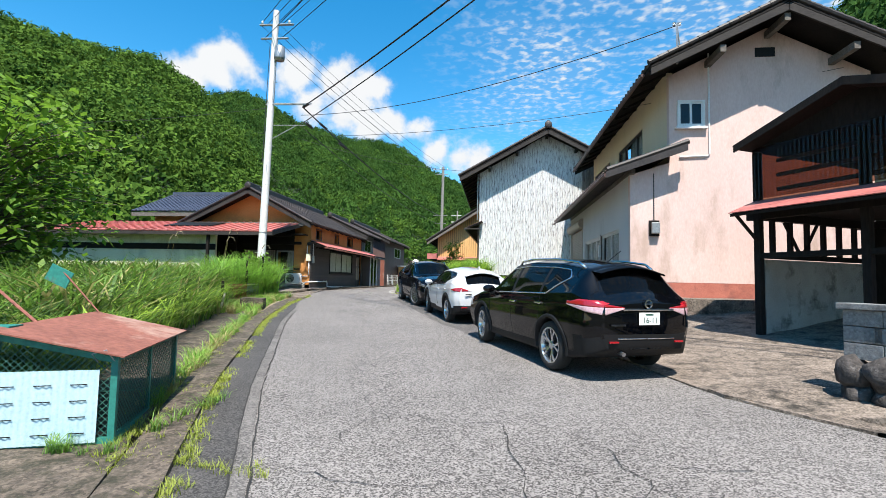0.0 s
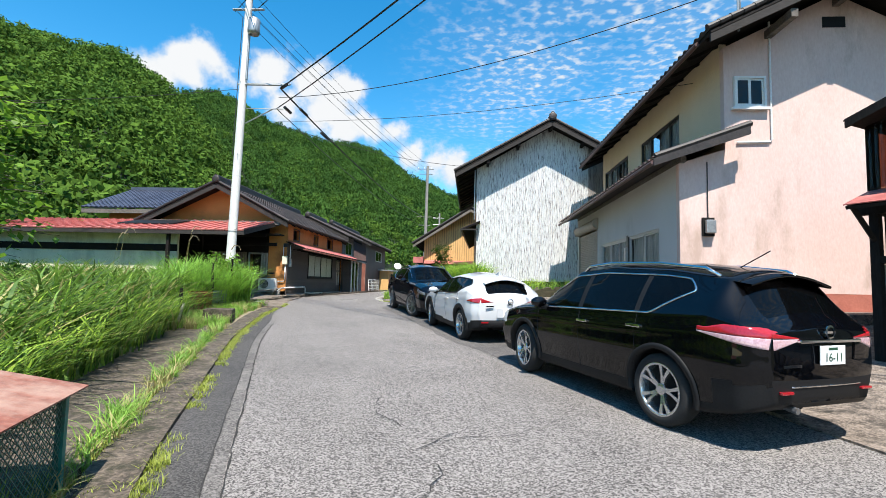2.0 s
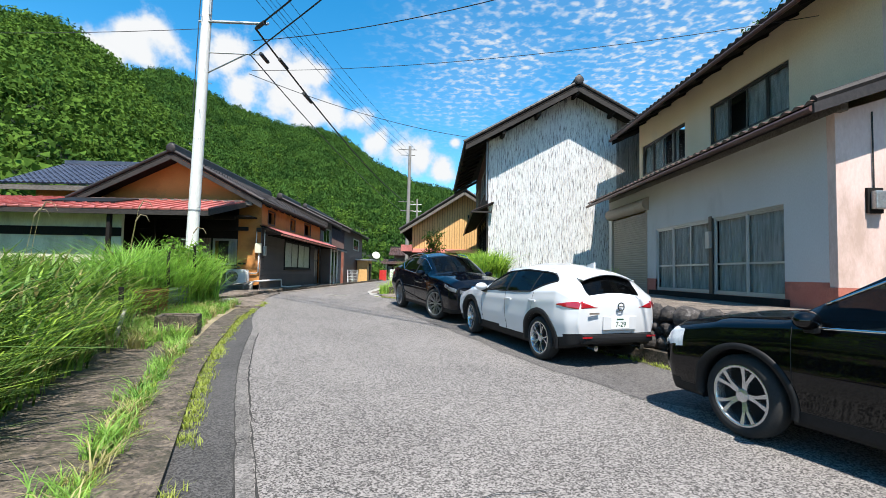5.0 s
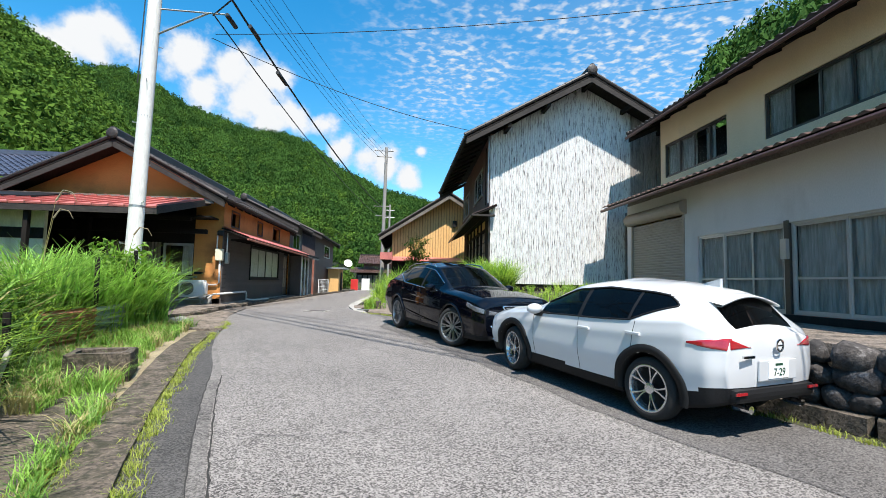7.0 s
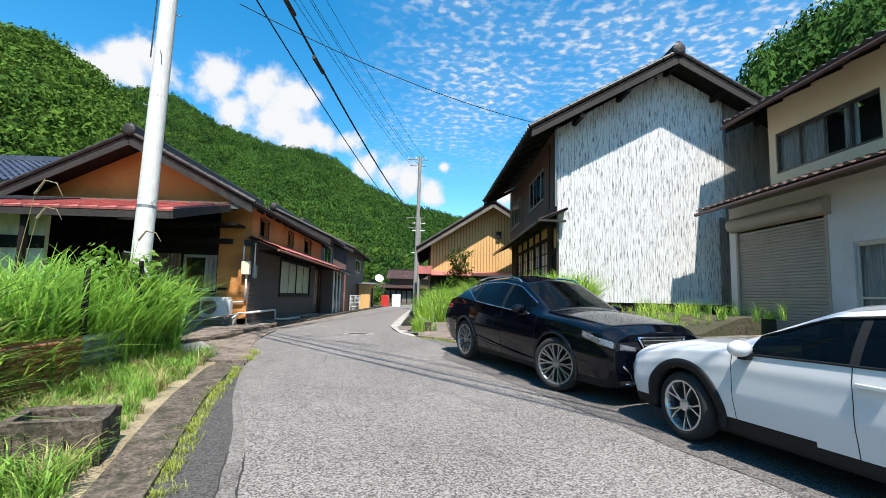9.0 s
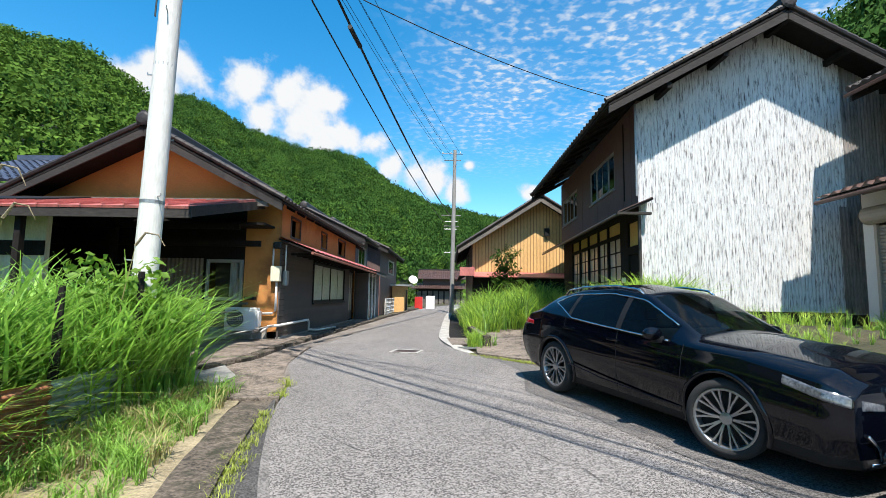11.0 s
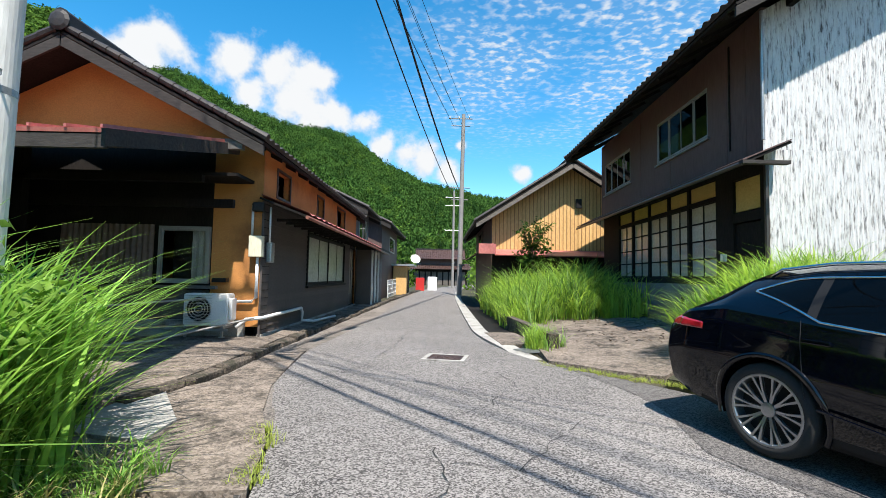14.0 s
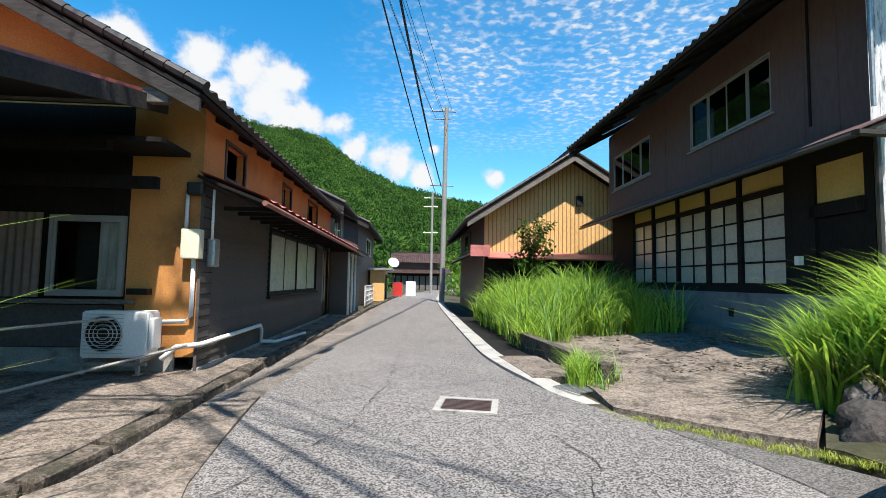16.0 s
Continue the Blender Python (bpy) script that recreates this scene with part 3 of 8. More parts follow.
sheet("terrace", [(3.75, 10.75), (12.5, 11.6), (12.5, 23.2), (5.1, 23.2), (4.6, 20.2), (1.15, 18.6), (1.35, 16.2), (2.0, 13.6), (2.75, 11.9)], lambda x, y: 1.13, M_slab, "brown earth and concrete terrace above the boulder wall", "terrace", cell=.8)
RAMP = lambda x, y: min(1.1, max(G(y) + .02, G(y) + .03 + .085 * max(0.0, (x - edge(RIGHT, y)) * .92) + .10 * max(0, y - 9.5)))
sheet("ramp", [(4.3, 5.4), (5.1, 4.75), (13, 2.5), (13, 11.7), (3.6, 10.8), (3.2, 9.6), (3.85, 7.5)], RAMP, M_slab, "rough gravelly concrete ramp up to the shed", "ramp", cell=.6, rough=.05)
strip("ramp_lip", R(-.02), R(.42), 4.3, 9.6, .4, M_slab, .03, "brown worn concrete lip at the foot of the ramp", "kerb", cross=3, rough=.02, skirt=.1)
BANK = lambda x, y: min(float(np.interp(x - edge(RIGHT, y), (0, .5, 2.5, 5), (G(y) + .03, G(y) + .1, G(y) + .55, 1.5))), G(y) + .06 + 1.1 * max(0, ((x + 2.2) * 2.3 - (y - 21.6) * 2.8) / 3.62))
sheet("bank", [(1.15, 18.6), (4.6, 20.2), (5.1, 23.85), (.5, 23.85), (-1.2, 22.7), (-2.2, 21.6), (-1.6, 20.6), (-.3, 18)], BANK, M_soil, "grassy earth bank below the barn", "bank", cell=.5, rough=.08)
APRON = lambda x, y: G(y) + .02 + .13 * max(0, min(1, (x + 3.4) / 3.4)) + .10 * max(0, min(1, (y - 22.5) / 6)) + .12 * max(0, min(1, (x + 1.5) / 2.2))
sheet("apron", [(-3.45, 22.95), (-2.15, 21.75), (-1.2, 22.7), (.6, 23.9), (1.2, 34.2), (-2.9, 34.2), (-3.3, 28), (-3.4, 25.5)], APRON, M_slab, "cracked gravelly concrete apron in front of the brown barn", "pavement", cell=.6, rough=.06)

sheet("verge_corner", [(-6.45, 18.6), (-6.62, 19.4), (-6.95, 20.2), (-7.22, 21.2), (-7.30, 22.0), (-7.40, 23.3), (-7.88, 23.1), (-7.95, 21.4), (-8.4, 20.5), (-9.3, 19.9), (-9.4, 18.8), (-8.0, 18.5)], lambda x, y: G(y) + .028, M_slab, "mossy broken concrete at the corner of the verge", "pavement", skirt=.15, cell=.35, rough=.03)
sheet("corner_slab", [(-8.5, 19.55), (-8.5, 20.4), (-8.28, 20.8), (-7.62, 19.85), (-7.62, 19.35)], lambda x, y: G(y) + .055, M_concrete, "bare pale concrete slab at the verge corner", "pavement", skirt=.15, cell=.4, rough=.01)

# cracks
crack_rng = random.Random(11)


def crack(name, pts, width, mat=M_crack, lift=.016, jitter=.05):
    bm = bmesh.new()
    line = []
    for (xa, ya), (xb, yb) in zip(pts, pts[1:]):
        n = max(2, int(math.hypot(xb - xa, yb - ya) / .12))
        line += [(xa + (xb - xa) * k / n + crack_rng.uniform(-jitter, jitter), ya + (yb - ya) * k / n + crack_rng.uniform(-jitter, jitter)) for k in range(n)]
    prev = None
    for (xa, ya), (xb, yb) in zip(line, line[1:]):
        d = Vector((xb - xa, yb - ya)).normalized()
        w = width * crack_rng.uniform(.25, 1)
        row = [bm.verts.new((xa - d.y * w, ya + d.x * w, G(ya) + lift)), bm.verts.new((xa + d.y * w, ya - d.x * w, G(ya) + lift))]
        if prev:
            bm.faces.new((prev[0], row[0], row[1], prev[1]))
        prev = row
    tagged(part(name, bm, mat), "thin dark crack in the worn asphalt", "crack", kind="structure")


CRACKS = [[(.45, 6.3), (.0, 5.6), (.25, 5.2), (.1, 4.6), (.4, 4.1), (.75, 3.7)], [(-1.0, 2.7), (-.1, 2.85), (.6, 2.65), (1.4, 2.75), (2.1, 2.5), (2.6, 2.7)],
          [(.5, 4.2), (1.2, 4.0), (2.0, 4.1)], [(1.6, 4.0), (1.75, 3.3), (1.8, 2.6), (1.95, 1.9)], [(1.9, 4.2), (2.5, 3.6), (2.7, 2.9), (3.2, 2.3)],
          [(2.5, 3.5), (3.2, 3.2), (3.9, 3.3)], [(-.6, 6.0), (.1, 5.9), (1.2, 6.2)], [(-2.3, 8.0), (-1.2, 7.9), (-.4, 8.2)], [(-4.4, 12), (-3.1, 11.9), (-2.2, 12.2)],
          [(-6.2, 18.6), (-5.4, 19.2), (-4.6, 19.0), (-4.0, 19.8), (-3.6, 20.4)], [(-5.2, 19.4), (-5.1, 18.8), (-5.3, 18.2)], [(-3.8, 17.5), (-2.6, 16.0), (-1.9, 15.0)],
          [(2.6, 2.7), (3.1, 2.45), (3.6, 2.6), (4.4, 2.3)], [(1.95, 1.9), (2.3, 1.6), (2.5, 1.2)], [(2.7, 2.9), (2.4, 2.4), (2.45, 1.9)], [(1.8, 2.6), (2.2, 2.55), (2.45, 2.3)], [(1.75, 3.3), (2.2, 3.1), (2.55, 3.2)], [(.4, 4.1), (.2, 3.6), (.3, 3.2)],
          [(-1.9, 9.8), (-1.2, 10.3), (-.2, 10.2)], [(-5.5, 17.2), (-4.7, 16.6), (-3.9, 16.9)], [(-4.6, 20.6), (-4.2, 21.5), (-4.4, 22.3)], [(-6.6, 19.9), (-5.9, 20.3), (-5.0, 20.2), (-4.4, 20.7)],
          [(-7.0, 21.0), (-6.3, 22.3), (-6.0, 24), (-5.9, 27)], [(-.6, 7.3), (-.5, 6.6), (.0, 6.0)]]
for c in CRACKS:
    crack("crack", c, .0065)
crack("road_seam", [(smooth_edge(LEFT, y) + .52, y) for y in np.arange(-4, 14.9, .5)], .012, jitter=.01)
crack("road_seam", [(smooth_edge(LEFT, y) + .365, y) for y in np.arange(-4, 14.9, .5)], .009, jitter=.01)

# drain grating in the road
drain = thing("drain_cover", "rusty steel drain grating in a pale frame set in the road", "drain", m=pose(-5.08, 23.0, G(23) - .006, 0, 0, -12))
bm = wall_mesh(.34, .30, .02, holes=[(-.27, .27, -.23, .23)], z0=-.30, x0=-.34)
part("frame", bm, M_concrete, drain, m=pose(0, 0, .02, -90, 0, 0))
boxpart("plate", (-.268, .268, -.228, .228, -.02, .004), M_shedsheet, drain)
for k in range(9):
    boxpart("bar", (-.26, .26, -.215 + k * .05, -.19 + k * .05, .004, .018), M_shedsheet, drain)

# ---------------------------------------------------------------- house helpers
def tiled_slope(name, eave_a, eave_b, up, parent, mat=M_tile, pitch=.27, row=.27, thick=.07, label=""):
    """A roof slope of wavy tiles from its eave line up along a vector: rows stepped, with round tile ends at the eave."""
    a, b, u = Vector(eave_a), Vector(eave_b), Vector(up)
    along = b - a
    n = along.cross(u).normalized()
    if n.z < 0:
        n = -n
    cols = max(2, round(along.length / pitch))
    rows = max(1, round(u.length / row))
    sub = 6
    prof = [math.sin(k / sub * math.tau) * .028 for k in range(sub)]
    verts, faces = [], []
    width = cols * sub + 1
    for r in range(rows):
        for s in (0, 1):
            for i in range(width):
                h = prof[i % sub] + (.035 if s == 0 else 0.0)
                p = a + along * (i / (width - 1)) + u * ((r + s) / rows) + n * (thick + h)
                verts.append(p)
        o = r * 2 * width
        for i in range(width - 1):
            faces.append((o + i, o + i + 1, o + width + i + 1, o + width + i))
            if r:
                faces.append((o - width + i, o - width + i + 1, o + i + 1, o + i))
    o = len(verts)
    for i in range(width):
        verts.append(a + along * (i / (width - 1)) + n * .02)
    for i in range(width - 1):
        faces.append((o + i, o + i + 1, i + 1, i))
    ob = pydata(name, verts, faces, mat, parent)
    if label:
        tagged(ob, label)
    return ob


def slab(name, pts, normal, thick, mat, parent):
    """A flat panel of that thickness under a polygon."""
    bm = bmesh.new()
    n = Vector(normal).normalized() * thick
    top = [bm.verts.new(p) for p in pts]
    low = [bm.verts.new(Vector(p) - n) for p in pts]
    bm.faces.new(top)
    bm.faces.new(low[::-1])
    for i in range(len(pts)):
        j = (i + 1) % len(pts)
        bm.faces.new((top[i], low[i], low[j], top[j]))
    bmesh.ops.recalc_face_normals(bm, faces=bm.faces[:])
    return part(name, bm, mat, parent)


def gable_roof(parent, xl, zl, xr, zr, xc, zc, y0, y1, tile=M_tile, board=M_barge, rafters=True, ridge=True, wood=M_darkwood):
    """A roof with its ridge along y: deck boards, tiles, barge boards, rafter ends and a ridge of stacked tiles."""
    for side, (xe, ze) in enumerate(((xl, zl), (xr, zr))):
        up = Vector((xc - xe, 0, zc - ze))
        n = Vector((-(zc - ze), 0, xc - xe))
        n = (n if n.z > 0 else -n).normalized()
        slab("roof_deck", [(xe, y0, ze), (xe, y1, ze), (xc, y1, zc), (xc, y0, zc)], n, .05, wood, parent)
        tiled_slope("roof_slope", (xe, y0 - .03, ze), (xe, y1 + .03, ze), up, parent, tile)
        # barge boards on both gables
        for yy in (y0, y1 - .05):
            bm = bmesh.new()
            d = up.normalized()
            o = Vector((0, 0, -.05)) - n * .02
            pts = [Vector((xe, 0, ze)) + o, Vector((xc, 0, zc)) + o, Vector((xc, 0, zc)) + o + Vector((0, 0, -.20)), Vector((xe, 0, ze)) + o + Vector((0, 0, -.17))]
            prism(bm, [(p.x, p.z) for p in pts], yy, yy + .05)
            part("barge_board", bm, board, parent)
            # verge tiles over the barge board
            bm = bmesh.new()
            k, ln = 0, up.length
            while k * .27 < ln - .1:
                p = Vector((xe, yy + .02, ze)) + d * (k * .27 + .13) + n * .09
                mt = Matrix.Translation(p) @ Matrix.Rotation(-math.atan2(d.z, d.x), 4, "Y")
                bmesh.ops.create_cone(bm, segments=8, radius1=.075, radius2=.062, depth=.29, cap_ends=True, matrix=mt @ Matrix.Rotation(math.pi / 2, 4, "Y"))
                k += 1
            part("verge_tiles", bm, tile, parent)
        if rafters:
            d = up.normalized()
            k = y0 + .3
            while k < y1:
                bm = bmesh.new()
                a = Vector((xe, 0, ze)) + d * .06 - n * .051
                b = a + d * 1.0
                prism(bm, [(a.x, a.z), (b.x, b.z), ((b - n * .07).x, (b - n * .07).z), ((a - n * .07).x, (a - n * .07).z)], k, k + .05)
                part("rafter_end", bm, wood, parent)
                k += .9
    if ridge:
        for w, z in ((.17, .03), (.15, .11), (.13, .19)):
            boxpart("ridge_course", (xc - w, xc + w, y0 - .03, y1 + .03, zc + z, zc + z + .075), tile, parent)
        bm = bmesh.new()
        bmesh.ops.create_cone(bm, segments=10, radius1=.10, radius2=.10, depth=y1 - y0 + .1, cap_ends=True, matrix=pose(xc, (y0 + y1) / 2, zc + .29, 90, 0, 0))
        part("ridge_cap", bm, tile, parent, smooth=False)
        bm = bmesh.new()
        lathe(bm, [(.0, -.05), (.17, -.04), (.19, 0), (.13, .03), (.0, .05)], 10, pose(xc, y0 - .06, zc + .16, 90, 0, 0))
        part("ridge_end_tile", bm, tile, parent)


def gable_fill(name, xl, xr, zb, zl, zr, xc, zc, y, thick, mat, parent):
    """The wall under a gable, from zb up."""
    bm = bmesh.new()
    prism(bm, [(xl, zb), (xr, zb), (xr, zr), (xc, zc), (xl, zl)], y, y + thick)
    return part(name, bm, mat, parent)


def window(parent, m, w, h, panes=2, mat_frame=M_alu, rail=None, backing="curtain", fw=.045, pane_mat=M_glass, depth=.10, name="window", label="", gap=()):
    """A sliding window set in its hole, in the wall's frame m (x along, y inwards, z up)."""
    win = new(name)
    win.parent = parent
    win.matrix_basis = m
    if label:
        tagged(win, label)
    bm = wall_mesh(w, h, .07, holes=[(fw, w - fw, fw, h - fw)])
    part("window_frame", bm, mat_frame, win, m=pose(0, depth - .07, 0))
    iw = w - 2 * fw
    for k in range(panes):
        xa = fw + iw * k / panes
        xb = fw + iw * (k + 1) / panes
        yy = depth - .045 + (.02 if k % 2 else 0)
        holes = [(xa + .035, xb - .035, fw + .04, h - fw - .04)]
        if rail:
            holes = [(xa + .035, xb - .035, fw + .04, rail - .02), (xa + .035, xb - .035, rail + .02, h - fw - .04)]
        bm = wall_mesh(xb, h - fw, .022, holes=holes, z0=fw, x0=xa)
        part("sash", bm, mat_frame, win, m=pose(0, yy, 0))
        pane = boxpart("pane", (xa + .03, xb - .03, yy + .008, yy + .014, fw + .03, h - fw - .03), pane_mat, win)
        pane.visible_shadow = False
    if backing == "curtain":
        bm = bmesh.new()
        n = max(24, int(w * 26))
        prev = None
        for k in range(n + 1):
            if any(a < k / n < b for a, b in gap):
                prev = None
                continue
            x = .02 + (w - .04) * k / n
            yy = depth + .05 + .040 * math.sin(k * 1.9) + .016 * math.sin(k * .7)
            row = [bm.verts.new((x, yy, .02)), bm.verts.new((x, yy, h - .02))]
            if prev:
                bm.faces.new((prev[0], row[0], row[1], prev[1]))
            prev = row
        part("curtain", bm, M_curtain, win, smooth=True)
    # dark panel close behind the glass, painted as the unlit room
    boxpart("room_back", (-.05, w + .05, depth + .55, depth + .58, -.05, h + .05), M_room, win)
    return win


def corrugated(name, x0, x1, zb, top, y, mat, parent, pitch=.085, amp=.012, m=None, rows=None, axis="x"):
    """A sheet of upright corrugations facing -y, whose top edge is top(x)."""
    verts, faces = [], []
    n = int((x1 - x0) / pitch * 6)
    for k in range(n + 1):
        x = x0 + (x1 - x0) * k / n
        yy = y + amp * math.cos(k / 6 * math.tau)
        verts += [(x, yy, zb), (x, yy, top(x))]
    for k in range(n):
        faces.append((2 * k, 2 * k + 2, 2 * k + 3, 2 * k + 1))
    ob = pydata(name, verts, faces, mat, parent, smooth=True)
    if m is not None:
        ob.matrix_basis = m
    return ob


# ---------------------------------------------------------------- the pink and beige house
house = thing("plaster_house", "two-storey pink and beige plaster house with a dark tiled roof", "house")
HX, HL, HY0, HY1, HB = 6.2, 5.17, 12.45, 22.25, 1.10
rm = frame_m((HX, HY1, 0), (0, -1, 0))            # road-side upper wall: x runs towards the camera
s = lambda y: HY1 - y
upper_holes = [(s(17.72), s(14.77), 5.33, 6.45), (s(22.0), s(19.03), 5.33, 6.45)]
part("wall_upper", wall_mesh(HY1 - HY0 - .171, 7.32, .16, upper_holes, z0=4.6), M_beige, house, m=rm)
lm = frame_m((HL, HY1 + .3, 0), (0, -1, 0))
sl = lambda y: HY1 + .3 - y
lower_holes = [(sl(18.80), sl(13.62), 1.27, 3.07), (sl(22.25), sl(19.35), 1.13, 4.05)]
part("wall_lower", wall_mesh(HY1 + .3 - HY0 - .171, 4.45, .16, lower_holes, z0=1.5), M_white_plaster, house, "white plaster lower wall facing the road", m=lm)
bm = wall_mesh(sl(HY0) - .171, 1.5, .165, [(sl(18.80), sl(13.62), 1.27, 1.6), (sl(22.25), sl(19.35), 1.13, 1.6)], z0=HB)
part("base_course", bm, M_redbase, house, "dark red painted base course", m=lm @ pose(0, -.006, 0))
# gable wall
bm = bmesh.new()
prism(bm, [(HL, 1.52), (11.25, 1.52), (11.25, 7.15), (8.73, 8.42), (HX, 7.15), (HX, 4.75), (HL, 4.42)], HY0, HY0 + .17)
gw = part("gable_wall", bm, M_pink, house, "sunlit pink plaster gable wall with grey weather stains")
bm = bmesh.new()
box(bm, HL - .02, 11.27, HY0 - .015, HY0 + .17, HB, 1.515)
part("gable_base", bm, M_redbase, house, "red painted base band of the gable wall")
boxpart("wall_back", (11.08, 11.25, HY0 + .17, HY1, HB, 7.2), M_beige, house)
boxpart("wall_end", (HX + .16, 11.1, HY1 - .16, HY1, HB, 7.2), M_beige, house)
boxpart("wall_end_low", (HL + .16, HX + .2, HY1 + .14, HY1 + .3, HB, 4.5), M_beige, house)
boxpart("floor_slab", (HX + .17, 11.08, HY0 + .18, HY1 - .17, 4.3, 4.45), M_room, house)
gable_roof(house, 5.42, 7.02, 12.05, 6.98, 8.73, 8.62, 11.45, 22.95)
# roof brackets under the gable
for x in (7.2, 8.73, 10.3):
    z = 8.42 - abs(x - 8.73) * .50 - .12
    boxpart("purlin_end", (x - .07, x + .07, 11.52, HY0 + .01, z - .18, z), M_oldwood, house)
# pent roof over the lower storey
pz = lambda x: 4.38 + (x - 4.45) * .36
slab("pent_deck", [(4.45, 12.0, 4.38), (4.45, 22.8, 4.38), (HX, 22.8, pz(HX)), (HX, 12.0, pz(HX))], (-.36, 0, 1), .06, M_barge, house)
tiled_slope("pent_tiles", (4.43, 11.98, 4.38), (4.43, 22.85, 4.38), (HX - 4.45 + .02, 0, pz(HX) - 4.38), house, M_browntile, thick=.02)
bm = bmesh.new()
prism(bm, [(4.43, 4.40), (6.5, 5.14), (6.5, 4.96), (4.43, 4.24)], 11.96, 12.02)
part("pent_barge", bm, M_tile, house)
bm = bmesh.new()
bmesh.ops.create_cone(bm, segments=8, radius1=.07, radius2=.07, depth=2.2, cap_ends=True, matrix=pose(5.5, 12.02, 4.84, 0, 90 - 19.8, 0))
part("pent_verge", bm, M_tile, house, "dark rounded verge tiles")
bm = bmesh.new()
tube(bm, [(4.42, 12.0, 4.32), (4.42, 22.9, 4.30)], .05, 8)
part("rain_gutter", bm, M_gutterbrown, house)
bm = bmesh.new()
tube(bm, [(5.36, 11.9, 6.95), (5.36, 23, 6.95)], .05, 8)
part("rain_gutter", bm, M_gutterbrown, house)
boxpart("pent_soffit_beam", (HL - .02, HL + .1, 12.3, 22.5, 4.42, 4.55), M_oldwood, house)
# gable window, its trim and pipe
window(house, frame_m((6.40, HY0 - .06, 5.72), (1, 0, 0)), .70, .72, 2, M_whitepaint, backing="curtain", gap=((-.1, .5),), depth=.05, pane_mat=M_darkglass, label="small white two-pane window")
boxpart("window_sill", (6.34, 7.16, HY0 - .11, HY0 - .001, 5.66, 5.715), M_whitepaint, house)
bm = bmesh.new()
tube(bm, [(7.22, HY0 - .03, 7.75), (7.22, HY0 - .03, 4.98), (7.17, HY0 - .03, 4.92), (6.45, HY0 - .03, 4.90)], .022, 6)
part("wall_pipe", bm, M_whitepaint, house)
boxpart("gable_vent", (8.42, 8.92, HY0 - .02, HY0 + .02, 7.62, 7.87), M_blackpaint, house, "dark square gable vent")
# upper windows and ground windows
window(house, rm @ pose(s(17.72), 0, 5.33), 2.95, 1.12, 4, M_bronze, backing="curtain", pane_mat=M_glass, label="bronze-framed sliding window, pale curtains parted", gap=((.26, .44),))
window(house, rm @ pose(s(22.0), 0, 5.33), 2.97, 1.12, 4, M_bronze, backing="curtain", pane_mat=M_glass, label="bronze-framed sliding window, half-drawn pale curtains", gap=((.5, .64), (.78, 1.1)))
window(house, lm @ pose(sl(18.80), 0, 1.27), 2.72, 1.80, 3, M_alu, rail=.70, label="grey aluminium glazed doors with drawn curtains")
window(house, lm @ pose(sl(15.92), 0, 1.27), 2.30, 1.80, 2, M_alu, rail=.70, label="grey aluminium glazed doors with drawn curtains")
boxpart("window_post", (HL - .015, HL + .15, 15.94, 16.06, 1.2, 3.12), M_bronze, house)
boxpart("letter_box", (HL - .09, HL - .016, 15.93, 16.07, 2.35, 2.75), M_alu, house)
boxpart("threshold", (HL - .12, HL + .14, 13.5, 19.0, 1.13, 1.265), M_darkwood, house)
# roller shutter
shut = new("roller_shutter")
shut.parent = house
tagged(shut, "beige steel roller shutter with its box, closed")
n = 34
for k in range(n):
    z = 1.14 + k * (2.55 / n)
    bm = bmesh.new()
    prism(bm, [(HL + .05, z), (HL + .03, z + .012), (HL + .03, z + .055), (HL + .05, z + 2.55 / n)], 19.42, 22.2)
    part("slat", bm, M_shutter, shut)
bm = bmesh.new()
bmesh.ops.create_cone(bm, segments=16, radius1=.20, radius2=.20, depth=3.15, cap_ends=True, matrix=pose(HL - .02, 20.82, 3.92, 90, 0, 0))
part("shutter_box", bm, M_shutter, shut, smooth=False)
for y in (19.35, 22.2):
    boxpart("shutter_rail", (HL - .02, HL + .08, y, y + .07, 1.12, 3.8), M_shutter, shut)
# meter on the gable wall with its cable
meter = thing("electricity_meter", "grey electricity meter box on the pink wall", "meter", m=pose(5.78, HY0, 2.75))
boxpart("board", (-.13, .13, -.05, -.001, 0, .42), M_darkwood, meter)
boxpart("case", (-.09, .12, -.16, -.05, .06, .36), M_steel, meter, bevel=.02)
bm = bmesh.new()
tube(bm, [(0, -.025, .42), (0, -.025, 1.7)], .012, 6)
part("cable", bm, M_wire, meter)
# roof aerial
aerial = thing("roof_aerial", "thin metal mast bracket with cables on the eave", "mast", m=pose(6.17, 11.75, 7.42))
bm = bmesh.new()
tube(bm, [(0, 0, -.25), (0, 0, .85)], .025, 6)
part("mast", bm, M_steel, aerial)
bm = bmesh.new()
tube(bm, [(0, 0, .8), (.12, .1, .1)], .018, 6)
part("stay", bm, M_steel, aerial)
for k in (-1, 1):
    bm = bmesh.new()
    lathe(bm, [(.0, -.04), (.04, -.03), (.03, 0), (.045, .03), (.0, .05)], 8, pose(.07 * k, 0, .82))
    part("insulator", bm, M_whitepaint, aerial)

